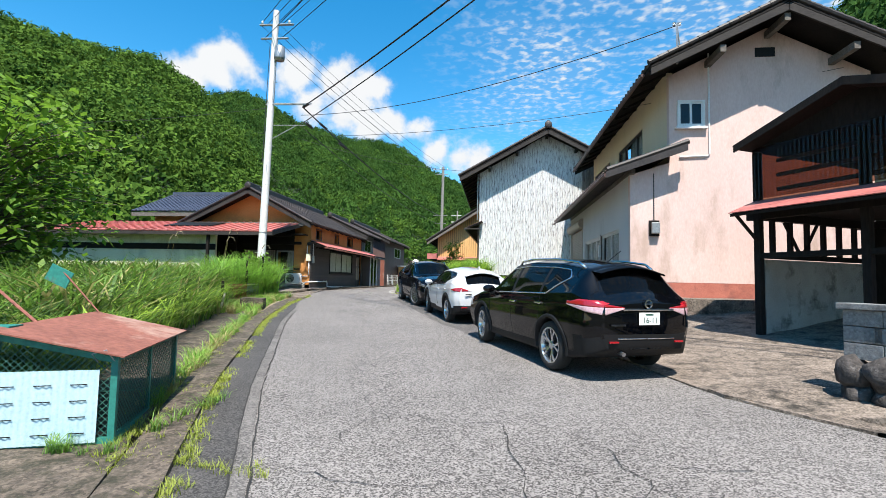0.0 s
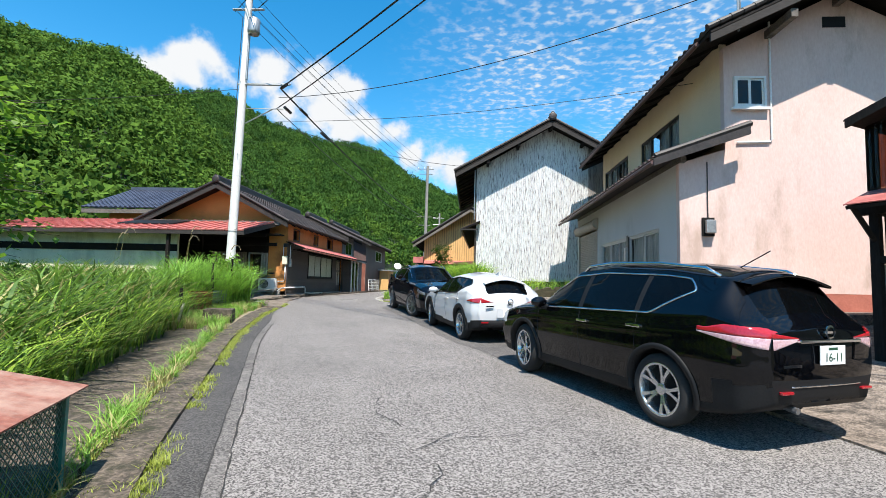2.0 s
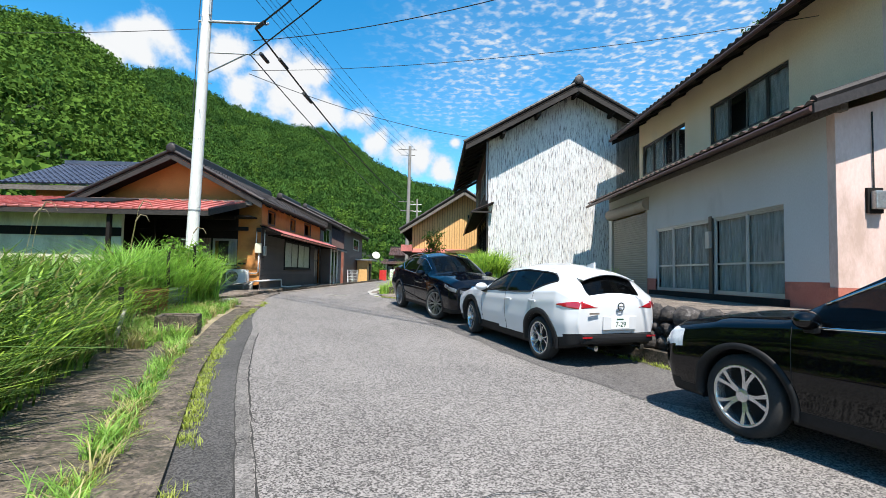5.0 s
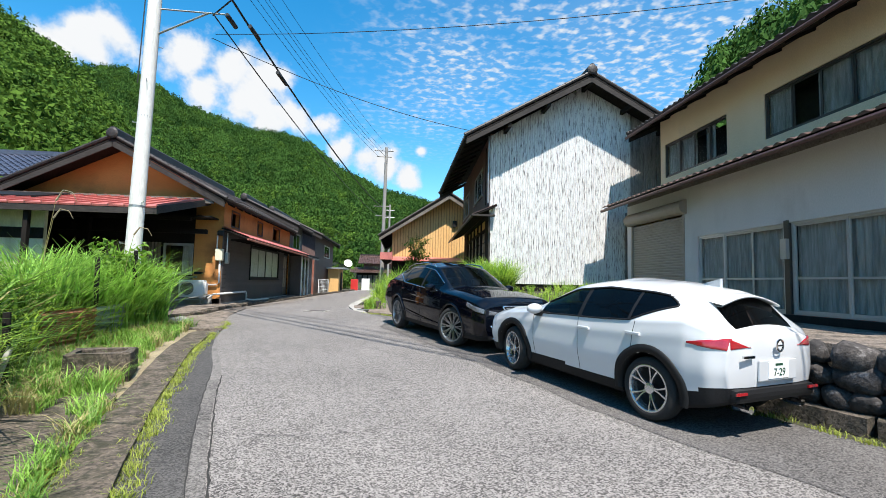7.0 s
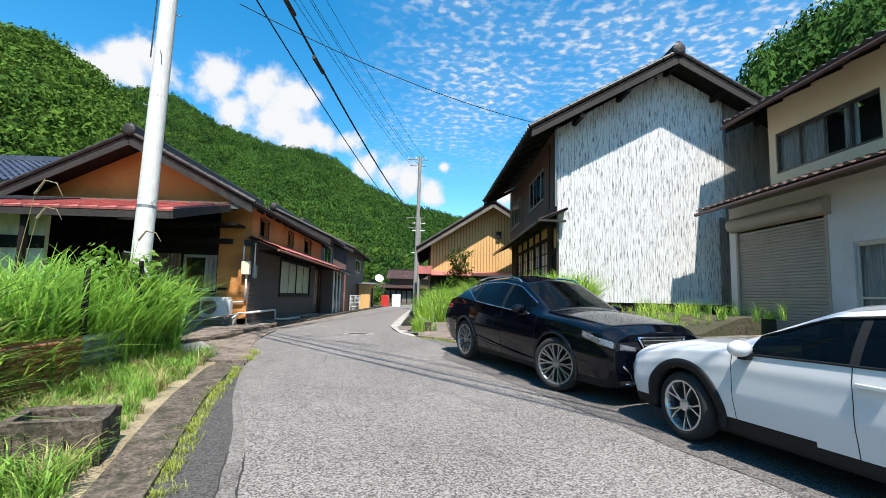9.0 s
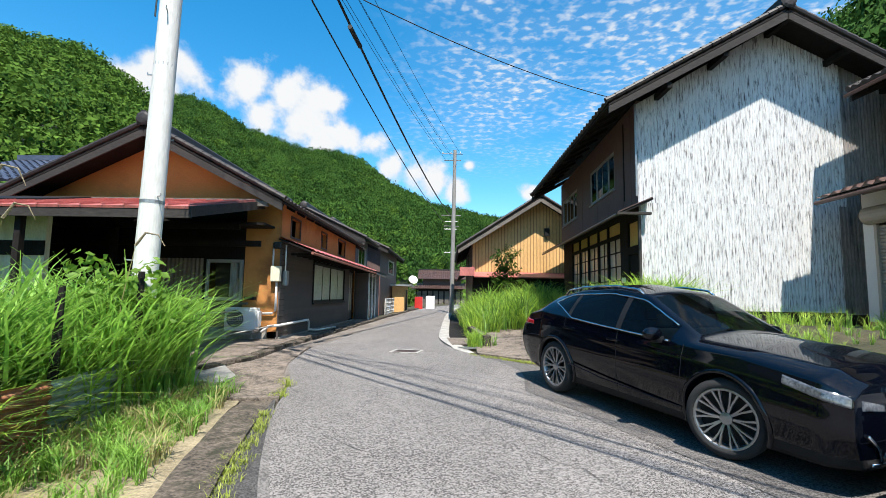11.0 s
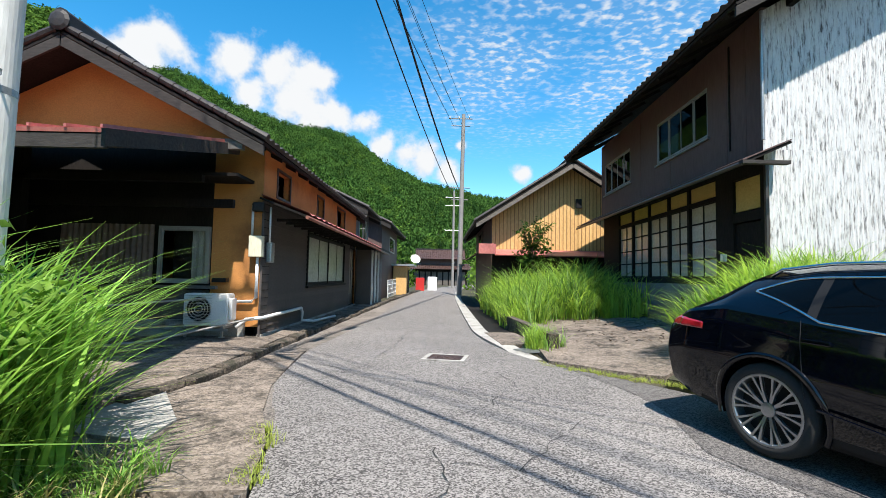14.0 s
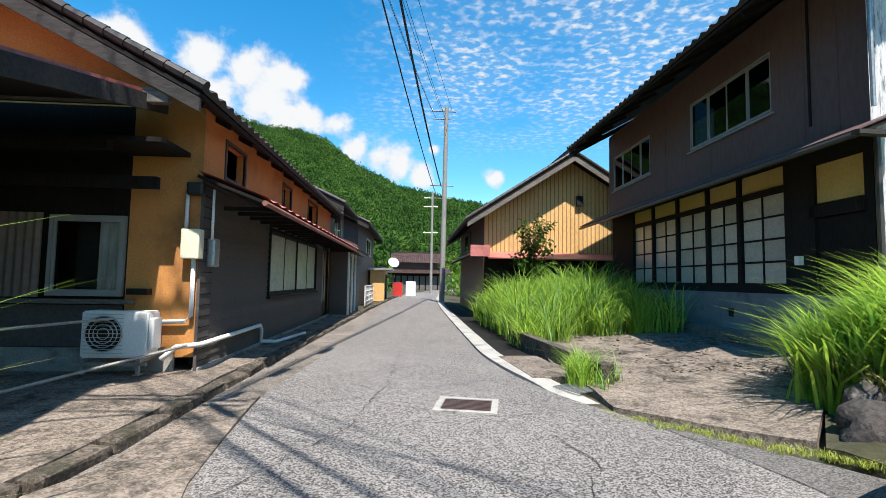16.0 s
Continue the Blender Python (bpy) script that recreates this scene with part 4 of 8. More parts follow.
# ---------------------------------------------------------------- the barn: white gable, brown side
barn = thing("barn", "tall barn with a peeling white sheet gable and brown sheet side", "barn")
BX, BY, BE = .68, 23.85, 33.5
br = lambda x: 7.06 + (x - BX) * .59 if x < 4.12 else 9.09 - (x - 4.12) * .52
corrugated("gable_sheet_upper", BX, 5.95, 4.42, br, BY - .014, M_barnsheet, barn)
tagged(corrugated("gable_sheet_lower", BX, 5.72, 1.75, lambda x: 4.45, BY - .036, M_barnsheet, barn), "white lower sheet with a lapped seam")
corrugated("gable_sheet_side", 5.72, 8.0, 1.7, lambda x: 4.45, BY - .012, M_barnold, barn)
corrugated("gable_sheet_side", 5.95, 8.0, 4.42, br, BY - .012, M_barnold, barn)
gable_fill("gable_wall", BX + .02, 8.0, 1.2, 7.02, 7.0, 4.12, 9.02, BY + .01, .12, M_darkwood, barn)
boxpart("wall_back", (7.9, 8.0, BY + .13, BE, 1.2, 7.0), M_barnold, barn)
boxpart("wall_end", (1.2, 7.9, BE - .1, BE, .7, 7.0), M_barnold, barn)
gable_roof(barn, -.32, 6.72, 8.75, 6.68, 4.12, 9.2, 23.0, 33.75)
for x in (1.2, 2.6, 4.12, 5.6, 7.0):
    z = br(x) - .06
    boxpart("purlin_end", (x - .06, x + .06, 23.05, BY - .03, z - .15, z), M_darkwood, barn)
# brown upper side wall with two windows
bmx = frame_m((1.02, BE, 0), (-.034, -1, 0))
sb = lambda y: BE - y
bh = [(sb(28.42), sb(25.75), 5.28, 6.40), (sb(33.1), sb(30.48), 5.22, 6.33)]
part("wall_upper", wall_mesh(BE - BY, 7.15, .12, bh, z0=4.42), M_brownsheet, barn, "brown coated sheet wall", m=bmx)
for y in (27.6, 25.0, 29.6, 24.35):
    boxpart("sheet_joint", (sb(y) - .012, sb(y) + .012, -.008, -.001, 4.45, 5.15 if 25.75 < y < 28.4 else 7.0), M_brownsheet, barn, m=bmx)
boxpart("warped_board", (sb(24.9), sb(24.86), -.022, -.001, 4.7, 6.9), M_darkwood, barn, m=bmx)
window(barn, bmx @ pose(sb(28.42), -.03, 5.28), 2.67, 1.12, 4, M_alugrey, fw=.03, backing="none", pane_mat=M_darkglass, label="aluminium four-pane window, dark inside")
window(barn, bmx @ pose(sb(33.1), -.03, 5.22), 2.62, 1.11, 4, M_alugrey, fw=.03, backing="none", pane_mat=M_darkglass, label="aluminium four-pane window, dark inside")
for a, b, z in ((28.5, 25.67, 5.24), (33.18, 30.4, 5.18)):
    boxpart("window_sill", (sb(a), sb(b), -.05, -.001, z - .04, z), M_alugrey, barn, m=bmx)
# pent roof along the side
px0, px1 = .02, .86
slab("pent_deck", [(px0, 23.4, 4.12), (px0 + .35, 34.5, 4.12), (px1 + .25, 34.5, 4.5), (px1, 23.4, 4.5)], (-.4, 0, 1), .05, M_darkwood, barn)
slab("pent_sheet", [(px0 - .03, 23.38, 4.145), (px0 + .32, 34.52, 4.145), (px1 + .24, 34.52, 4.52), (px1 - .01, 23.38, 4.52)], (-.4, 0, 1), .02, M_brownsheet, barn)
bm = bmesh.new()
tube(bm, [(.0, 23.35, 4.08), (.35, 34.5, 4.06)], .045, 8)
part("rain_gutter", bm, M_bronze, barn)
boxpart("gutter_bracket", (-.05, .78, 23.3, 23.42, 4.06, 4.12), M_barge, barn)
bm = bmesh.new()
tube(bm, [(.66, 23.75, 4.2), (.66, 23.75, 1.9)], .04, 8)
part("downpipe", bm, M_bronze, barn)
bm = bmesh.new()
tube(bm, [(.60, 23.72, 4.6), (.60, 23.72, 7.0)], .03, 8)
part("downpipe", bm, M_steel, barn)
# lower side wall: dark timber, shoji glazing, yellow plaster, pale foundation
lh_holes = [(sb(31.9), sb(25.65), 2.1, 4.28), (sb(25.1), sb(24.0), 1.2, 4.1)]
part("wall_lower", wall_mesh(BE - BY, 4.45, .12, lh_holes, z0=1.95), M_darkwood, barn, "black weathered timber lower wall", m=bmx @ pose(0, .1, 0))
part("foundation", wall_mesh(BE - BY, 1.95, .2, [(sb(27.2), sb(27.0), 1.45, 1.62)], z0=.6), M_block, barn, "grey concrete foundation with a small vent", m=bmx @ pose(0, .04, 0))
boxpart("foundation_step", (sb(30), sb(24.6), -.45, .03, .6, 1.22), M_oldwood, barn, "weathered grey plank step", m=bmx)
boxpart("vent_grille", (sb(27.2), sb(27.0), .05, .08, 1.45, 1.62), M_blackpaint, barn, m=bmx)
lattice = new("lattice_window")
lattice.parent = barn
lattice.matrix_basis = bmx
tagged(lattice, "dark timber lattice window with frosted panes")
edges = [31.9, 30.6, 29.3, 28.0, 26.9, 25.65]
boxpart("lintel", (sb(31.9), sb(25.65), .11, .2, 3.80, 3.90), M_darkwood, lattice)
for a, b in zip(edges, edges[1:]):
    boxpart("post", (sb(a) - .05, sb(a) + .05, .10, .22, 2.1, 4.28), M_darkwood, lattice)
    boxpart("plaster_panel", (sb(a) + .06, sb(b) - .06, .16, .2, 3.92, 4.26), M_ochre_pale, lattice, "yellow plaster panel over the window")
    na, nb = 2, 4
    for i in range(na):
        xa = sb(a) + .05 + (sb(b) - sb(a) - .1) * i / na
        xb = sb(a) + .05 + (sb(b) - sb(a) - .1) * (i + 1) / na
        for k in range(nb):
            za, zb = 2.12 + 1.68 * k / nb, 2.12 + 1.68 * (k + 1) / nb
            boxpart("pane", (xa + .02, xb - .02, .17, .178, za + .02, zb - .02), M_paper, lattice)
        boxpart("muntin", (xb - .016, xb + .016, .15, .185, 2.12, 3.8), M_darkwood, lattice)
    for k in range(nb + 1):
        z = 2.12 + 1.68 * k / nb
        boxpart("muntin", (sb(a) + .05, sb(b) - .05, .148, .187, z - .016, z + .016), M_darkwood, lattice)
# dark panel painted as the dim room behind the lattice
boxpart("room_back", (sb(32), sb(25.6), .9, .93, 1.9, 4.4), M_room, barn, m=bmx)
# doorway near the corner
boxpart("door_panel", (sb(25.05), sb(24.05), .16, .2, 1.2, 3.2), M_darkwood, barn, m=bmx)
boxpart("door_plaster", (sb(25.05), sb(24.05), .16, .2, 3.45, 4.08), M_ochre_pale, barn, m=bmx)
for a, b, z0, z1 in ((25.1, 25.0, 1.2, 4.1), (24.1, 24.0, 1.2, 4.1), (25.1, 24.0, 3.22, 3.42)):
    boxpart("door_frame", (sb(a), sb(b), .1, .21, z0, z1), M_darkwood, barn, m=bmx)
boxpart("wall_lamp", (sb(25.35), sb(25.25), .02, .1, 2.45, 2.6), M_whitepaint, barn, m=bmx)

# ---------------------------------------------------------------- the yellow barn
yb = thing("yellow_barn", "barn with yellow ribbed sheet walls and a tiled roof", "barn")
YY = 36.0
ytop = lambda x: 4.72 + (x + 2.95) * .66 if x < .42 else 6.95 - (x - .42) * .62
gable_fill("gable_wall", -2.95, 4.2, .7, 4.7, 4.6, .42, 6.92, YY + .02, .12, M_darkwood, yb)
x = -2.95
while x < 4.1:
    w = .165
    bm = bmesh.new()
    prism(bm, [(x, 3.25), (x + w - .012, 3.25), (x + w - .012, ytop(x + w)), (x, ytop(x))], YY - .012, YY + .02)
    part("board", bm, M_yellowsheet, yb)
    bm = bmesh.new()
    prism(bm, [(x + w - .03, 3.25), (x + w, 3.25), (x + w, ytop(x + w)), (x + w - .03, ytop(x + w - .03))], YY - .03, YY - .0122)
    part("rib", bm, M_yellowrib, yb)
    x += w
boxpart("lower_wall", (-2.95, 4.2, YY - .01, YY + .02, .7, 3.23), M_darkwood, yb)
boxpart("side_wall", (-2.97, -2.85, YY + .02, 45, .7, 4.7), M_brownsheet, yb)
boxpart("far_wall", (-2.85, 4.2, 44.9, 45, .7, 4.7), M_brownsheet, yb)
boxpart("east_wall", (4.1, 4.2, YY + .15, 44.9, .7, 4.6), M_brownsheet, yb)
gable_roof(yb, -3.72, 4.36, 4.9, 4.25, .42, 7.05, 35.25, 45.5, board=M_oldwood)
boxpart("vent_hood", (.70, .95, YY - .17, YY - .031, 5.12, 5.52), M_blackpaint, yb, "small dark vent box", bevel=.02)
slab("red_pent", [(-3.6, 35.0, 3.05), (-3.6, 45.2, 3.05), (-2.95, 45.2, 3.45), (-2.95, 35.0, 3.45)], (-.5, 0, 1), .05, M_darkwood, yb)
slab("red_pent_sheet", [(-3.63, 34.98, 3.08), (-3.63, 45.2, 3.08), (-2.96, 45.2, 3.48), (-2.96, 34.98, 3.48)], (-.5, 0, 1), .02, M_redmetal, yb)
boxpart("red_pent_face", (-3.62, -2.9, 34.92, 34.98, 3.0, 3.42), M_redmetal, yb)
slab("front_pent", [(-2.9, 35.2, 2.98), (4.2, 35.2, 2.98), (4.2, 36.0, 3.25), (-2.9, 36.0, 3.25)], (0, -.4, 1), .05, M_redmetal, yb)
window(yb, frame_m((-2.99, 42.5, 3.5), (0, -1, 0)), 2.4, .95, 2, M_bronze, backing="none", pane_mat=M_darkglass, depth=.04)
# ---------------------------------------------------------------- the ochre house on the left
oh = thing("ochre_house", "long low ochre clay house with brown siding and a tiled roof", "house")
OX, OY, OE, OZ = -8.62, 24.35, 34.2, .80
om = frame_m((OX, OY, 0), (0, 1, 0))               # road side: x runs away from the camera
u_holes = [(.75, 1.55, 3.62, 4.15), (3.9, 4.6, 3.62, 4.15), (6.4, 7.6, 3.6, 4.2)]
part("wall_upper", wall_mesh(OE - OY, 4.45, .14, u_holes, z0=3.45, x0=.141), M_ochre, oh, m=om)
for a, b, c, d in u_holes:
    # dark panel set in each opening, its shade in the colour
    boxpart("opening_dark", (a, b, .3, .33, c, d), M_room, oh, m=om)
    bm = wall_mesh(b + .05, d + .05, .05, [(a, b, c, d)], z0=c - .05, x0=a - .05)
    part("opening_frame", bm, M_siding, oh, m=om @ pose(0, -.02, 0))
# siding of lapped boards, with window and door holes
sid = new("siding")
sid.parent = oh
tagged(sid, "dark brown lapped siding boards")
sid.matrix_basis = om
SW0, SW1 = .35, 8.6
wz0, wz1, wx0, wx1 = 1.72, 3.05, 3.0, 7.55
bh = .118
k = 0
while .86 + k * bh < 3.4:
    z = .86 + k * bh
    spans = [(SW0, SW1)] if (z + bh < wz0 or z > wz1) else [(SW0, wx0), (wx1, SW1)]
    for a, b in spans:
        bm = bmesh.new()
        prism(bm, [(-.028, z), (-.012, z + bh), (.0, z + bh), (.0, z)], a, b, swap=True)
        for v in bm.verts:
            v.co = Vector((v.co.x, v.co.y, v.co.z))
        part("board", bm, M_siding, sid)
    k += 1
part("wall_lower", wall_mesh(OE - OY, 3.45, .13, [(wx0, wx1, wz0, wz1), (8.7, 9.75, OZ + .1, 3.0)], z0=OZ - .2, x0=.141), M_darkwood, oh, m=om @ pose(0, .001, 0))
window(oh, om @ pose(wx0, -.05, wz0), wx1 - wx0, wz1 - wz0, 4, M_blackpaint, backing="none", pane_mat=M_frost, depth=.06, label="dark-framed four-pane window with frosted glass")
boxpart("window_sill", (wx0 - .05, wx1 + .05, -.1, -.03, wz0 - .06, wz0 - .002), M_blackpaint, oh, m=om)
boxpart("corner_tiles", (-.02, .33, -.04, .0, OZ, 3.4), M_siding, oh, "narrow column of brown corner tiles", m=om)
for k in range(17):
    boxpart("corner_joint", (-.02, .33, -.046, -.0402, OZ + .14 + k * .15, OZ + .15 + k * .15), M_darkwood, oh, m=om)
boxpart("footing", (.0, 9.8, -.06, .02, OZ - .1, .86), M_concrete, oh, m=om)
# sliding entrance door
door = new("door")
door.parent = oh
door.matrix_basis = om
for k in range(2):
    bm = wall_mesh(8.7 + .525 * (k + 1), 3.0, .03, [(8.75 + .525 * k, 8.7 + .525 * (k + 1) - .05, 1.3, 2.2), (8.75 + .525 * k, 8.7 + .525 * (k + 1) - .05, 2.3, 2.9)], z0=.9, x0=8.7 + .525 * k)
    part("door_leaf", bm, M_bronze, door, m=pose(0, .03 + .035 * k, 0))
    boxpart("pane", (8.75 + .525 * k, 8.7 + .525 * (k + 1) - .05, .045 + .035 * k, .05 + .035 * k, 1.3, 2.9), M_paper, door)
# gable wall to the camera: ochre, with window and sheet
gh = [(-10.55, -9.58, 1.80, 2.88)]
# wall left of the corner coloured near black for the porch shade
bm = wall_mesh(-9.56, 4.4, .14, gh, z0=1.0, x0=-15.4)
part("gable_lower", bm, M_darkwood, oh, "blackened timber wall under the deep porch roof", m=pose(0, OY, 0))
bm = wall_mesh(OX, 4.4, .14, [], z0=1.0, x0=-9.56)
part("gable_corner", bm, M_ochre, oh, "ochre clay corner of the gable wall", m=pose(0, OY, 0))
boxpart("under_window", (-13.2, -9.58, OY - .012, OY - .001, 1.13, 1.68), M_siding, oh)
gable_fill("gable_top", -15.4, OX, 4.4, 4.42, 4.42, -11.95, 6.12, OY, .14, M_ochre, oh)
boxpart("gable_base", (-15.4, OX - .25, OY - .05, OY, OZ - .2, 1.12), M_concrete, oh)
window(oh, frame_m((-10.55, OY - .04, 1.80), (1, 0, 0)), .97, 1.08, 1, M_alugrey, backing="curtain", pane_mat=M_glass, depth=.05, label="grey aluminium window with a half-drawn curtain", gap=((-.1, .62),))
corrugated("metal_screen", -12.4, -10.62, 1.78, lambda x: 2.9, OY - .08, M_screen, oh, pitch=.11, amp=.02)
boxpart("screen_rail", (-13.5, -9.4, OY - .12, OY - .03, 1.70, 1.76), M_oldwood, oh)
boxpart("back_wall", (-15.5, -15.4, OY, OE, OZ - .2, 4.4), M_ochre, oh)
boxpart("far_wall", (-15.4, OX, OE - .1, OE - .001, OZ - .2, 4.4), M_ochre, oh)
gable_roof(oh, -8.30, 4.30, -15.9, 4.25, -11.95, 6.22, 23.45, 34.5)
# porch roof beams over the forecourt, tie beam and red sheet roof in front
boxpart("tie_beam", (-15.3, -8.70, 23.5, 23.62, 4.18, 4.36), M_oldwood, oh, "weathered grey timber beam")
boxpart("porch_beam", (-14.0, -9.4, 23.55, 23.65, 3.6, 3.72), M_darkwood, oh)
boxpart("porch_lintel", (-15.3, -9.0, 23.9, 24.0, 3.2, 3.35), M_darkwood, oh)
# soffit in the same near-black tone, shade included in the colour
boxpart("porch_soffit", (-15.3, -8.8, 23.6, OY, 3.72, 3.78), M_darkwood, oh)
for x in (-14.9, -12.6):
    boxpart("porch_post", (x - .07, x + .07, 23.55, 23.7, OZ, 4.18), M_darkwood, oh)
# small red pent roof along the road side
slab("red_pent_deck", [(-7.72, 24.2, 3.12), (-7.72, 35.0, 3.12), (OX, 35.0, 3.46), (OX, 24.2, 3.46)], (.38, 0, 1), .04, M_darkwood, oh)
bm = bmesh.new()
n = 96
prev = None
for k in range(n + 1):
    y = 24.18 + 10.9 * k / n
    h = .018 * math.cos(k * math.pi * .5)
    row = [bm.verts.new((-7.68, y, 3.15 + h)), bm.verts.new((OX + .001, y, 3.50 + h))]
    if prev:
        bm.faces.new((prev[0], prev[1], row[1], row[0]))
    prev = row
part("red_pent_sheet", bm, M_redmetal, oh, "faded red sheet pent roof")
bm = bmesh.new()
tube(bm, [(-7.66, 24.0, 3.06), (-7.66, 35.1, 3.02)], .038, 8)
part("rain_gutter", bm, M_rust, oh, "reddish half-round rain gutter")
for y in np.arange(24.8, 34.8, .55):
    boxpart("rafter_end", (-8.5, -7.78, y, y + .045, 3.06, 3.12), M_darkwood, oh)
# electrics at the corner
boxpart("fuse_box", (-8.80, -8.56, OY - .16, OY - .001, 2.32, 2.72), M_cream, oh, "cream fuse box", bevel=.015)
boxpart("meter_case", (.12, .30, -.16, -.041, 2.22, 2.62), M_steel, oh, "grey meter case", m=om, bevel=.03)
for pts, r in (([(-8.66, OY - .06, 2.32), (-8.66, OY - .06, 1.55), (-8.74, OY - .06, 1.48), (-9.5, OY - .06, 1.46)], .03),
               ([(-8.78, OY - .06, 2.72), (-8.78, OY - .06, 3.3)], .025), ([(-8.5, OY + .1, 2.6), (-8.5, OY + .1, 3.3)], .02),
               ([(-8.95, OY - .2, 1.0), (-8.8, OY - .12, 1.15), (-8.52, OY - .05, 1.18), (-8.52, OY + 2.4, 1.20), (-8.52, OY + 2.5, 1.1), (-8.52, OY + 2.5, .9), (-8.3, OY + 2.7, .86), (-8.1, OY + 4.2, .86)], .035)):
    bm = bmesh.new()
    tube(bm, pts, r, 8)
    part("conduit", bm, M_whitepaint, oh, smooth=True)
boxpart("cable_bundle", (-8.78, -8.55, OY - .14, OY - .02, 3.18, 3.36), M_wire, oh, bevel=.04)

# air conditioner
ac = thing("air_conditioner", "white outdoor air conditioner unit on a steel bracket", "air conditioner", m=pose(-9.42, OY - .42, 1.05))
bm = wall_mesh(.40, .58, .3, [], z0=0, x0=-.40)
bmesh.ops.bevel(bm, geom=bm.edges[:], offset=.02, segments=2, affect="EDGES")
part("body", bm, M_whitepaint, ac)
for r in (.22, .17, .12, .07):
    bm = bmesh.new()
    ring = [(-.12 + r * math.cos(a * math.tau / 24), -.012, .30 + r * math.sin(a * math.tau / 24)) for a in range(25)]
    tube(bm, ring, .007, 4)
    part("fan_guard", bm, M_alu, ac)
bm = bmesh.new()
lathe(bm, [(0, 0), (.225, 0), (.225, .006), (0, .006)], 24, pose(-.12, -.001, .30, 90, 0, 0))
part("fan_grille", bm, M_blackpaint, ac)
for k in range(11):
    boxpart("guard_bar", (-.36, .12, -.018, -.012, .06 + k * .048, .068 + k * .048), M_alu, ac)
boxpart("service_cover", (.405, .47, .02, .22, .1, .5), M_whitepaint, ac, bevel=.02)
for x in (-.36, .30):
    boxpart("bracket", (x, x + .05, -.03, .40, -.05, -.001), M_steel, ac)
    boxpart("bracket_leg", (x, x + .04, -.03, .01, -.20, -.05), M_steel, ac)
boxpart("bracket_rail", (-.5, .42, -.03, .0, -.09, -.051), M_steel, ac)
boxpart("bracket_foot", (.28, .36, -.06, .04, -.205, -.19), M_steel, ac)
boxpart("black_shelf", (-.05, .22, .28, .40, .78, .86), M_blackpaint, ac)

# chains across the forecourt
for pts, lab in (([(-8.65, 24.2, 1.18), (-9.6, 22.6, .95), (-11, 20.6, .98), (-12.2, 18.9, 1.25)], "pale rope slung across the forecourt"),
                 ([(-9.3, 24.2, 1.55), (-10.6, 21.6, 1.46), (-12, 19, 1.55)], "thin pale cord slung across the forecourt")):
    bm = bmesh.new()
    tube(bm, pts, .018, 6)
    tagged(part("rope", bm, M_concrete), lab, "rope")

# ---------------------------------------------------------------- red-roofed shed before the ochre house
rs = thing("red_roof_shed", "low cream-walled shed with a faded red metal roof", "shed")
slab("red_roof", [(-9.0, 20.6, 3.62), (-9.0, 24.0, 4.42), (-21.5, 24.0, 4.42), (-21.5, 20.6, 3.62)], (0, -.235, 1), .05, M_redmetal, rs)
for k in range(31):
    x = -9.02 - k * .415
    bm = bmesh.new()
    prism(bm, [(20.58, 3.622), (20.58, 3.66), (24.0, 4.46), (24.0, 4.425)], x - .015, x + .015, swap=True)
    part("roof_seam", bm, M_redmetal, rs)
slab("roof_lining", [(-9.02, 20.66, 3.55), (-9.02, 24.0, 4.33), (-21.4, 24.0, 4.33), (-21.4, 20.66, 3.55)], (0, -.235, 1), .03, M_darkwood, rs)
boxpart("eave_board", (-21.5, -9.0, 20.62, 20.68, 3.40, 3.56), M_barge, rs)
bm = bmesh.new()
prism(bm, [(20.55, 3.40), (20.55, 3.605), (24.0, 4.40), (24.0, 4.20)], -8.995, -8.95, swap=True)
part("verge_board", bm, M_barge, rs, "dark weathered verge board")
boxpart("solar_panel", (-15.6, -13.0, 21.9, 23.3, 0, .05), M_blackpaint, rs, "dark solar panel on the roof", m=Matrix.Translation((0, 0, .43)) @ Matrix.Shear("XY", 4, (0, 0)) @ pose(0, 0, 0, 0, 0, 0)).matrix_basis = Matrix.Translation((0, 22.6, 4.10)) @ Matrix.Rotation(radians(13.2), 4, "X") @ Matrix.Translation((0, -22.6, 0))
part("front_wall", wall_mesh(-12.3, 3.6, .12, [], z0=.5, x0=-21.3), M_cream, rs, "cream rendered wall", m=pose(0, 21.3, 0))
boxpart("wall_band", (-21.3, -12.3, 21.27, 21.3, 2.7, 3.0), M_darkwood, rs)
boxpart("side_wall", (-21.3, -21.2, 21.42, 24.2, .5, 3.7), M_cream, rs)
boxpart("rear_wall", (-21.2, -15.5, 24.1, 24.2, .5, 4.1), M_cream, rs)
for x in (-12.4,):
    boxpart("corner_post", (x - .06, x + .06, 20.75, 20.87, .55, 3.62), M_darkwood, rs)

# blue-tiled house behind
XB = -20.6
bh2 = thing("tiled_house", "house with a glazed blue-grey tile roof behind the shed", "house")
boxpart("wall", (XB + .9, -13.6, 26.5, 34, .5, 5.2), M_ochre, bh2)
for a, b, up in (((XB, 25.6, 5.2), (-13.0, 25.6, 5.2), (0, 3.6, 1.6)), ((-13.0, 34.6, 5.2), (XB, 34.6, 5.2), (0, -5.4, 1.6))):
    tiled_slope("roof_slope", a, b, up, bh2, M_bluetile)
boxpart("ridge", (XB + .1, -13.1, 29.05, 29.35, 6.85, 7.05), M_bluetile, bh2)
boxpart("eave_board", (XB, -13.0, 25.62, 25.7, 4.95, 5.18), M_oldwood, bh2)

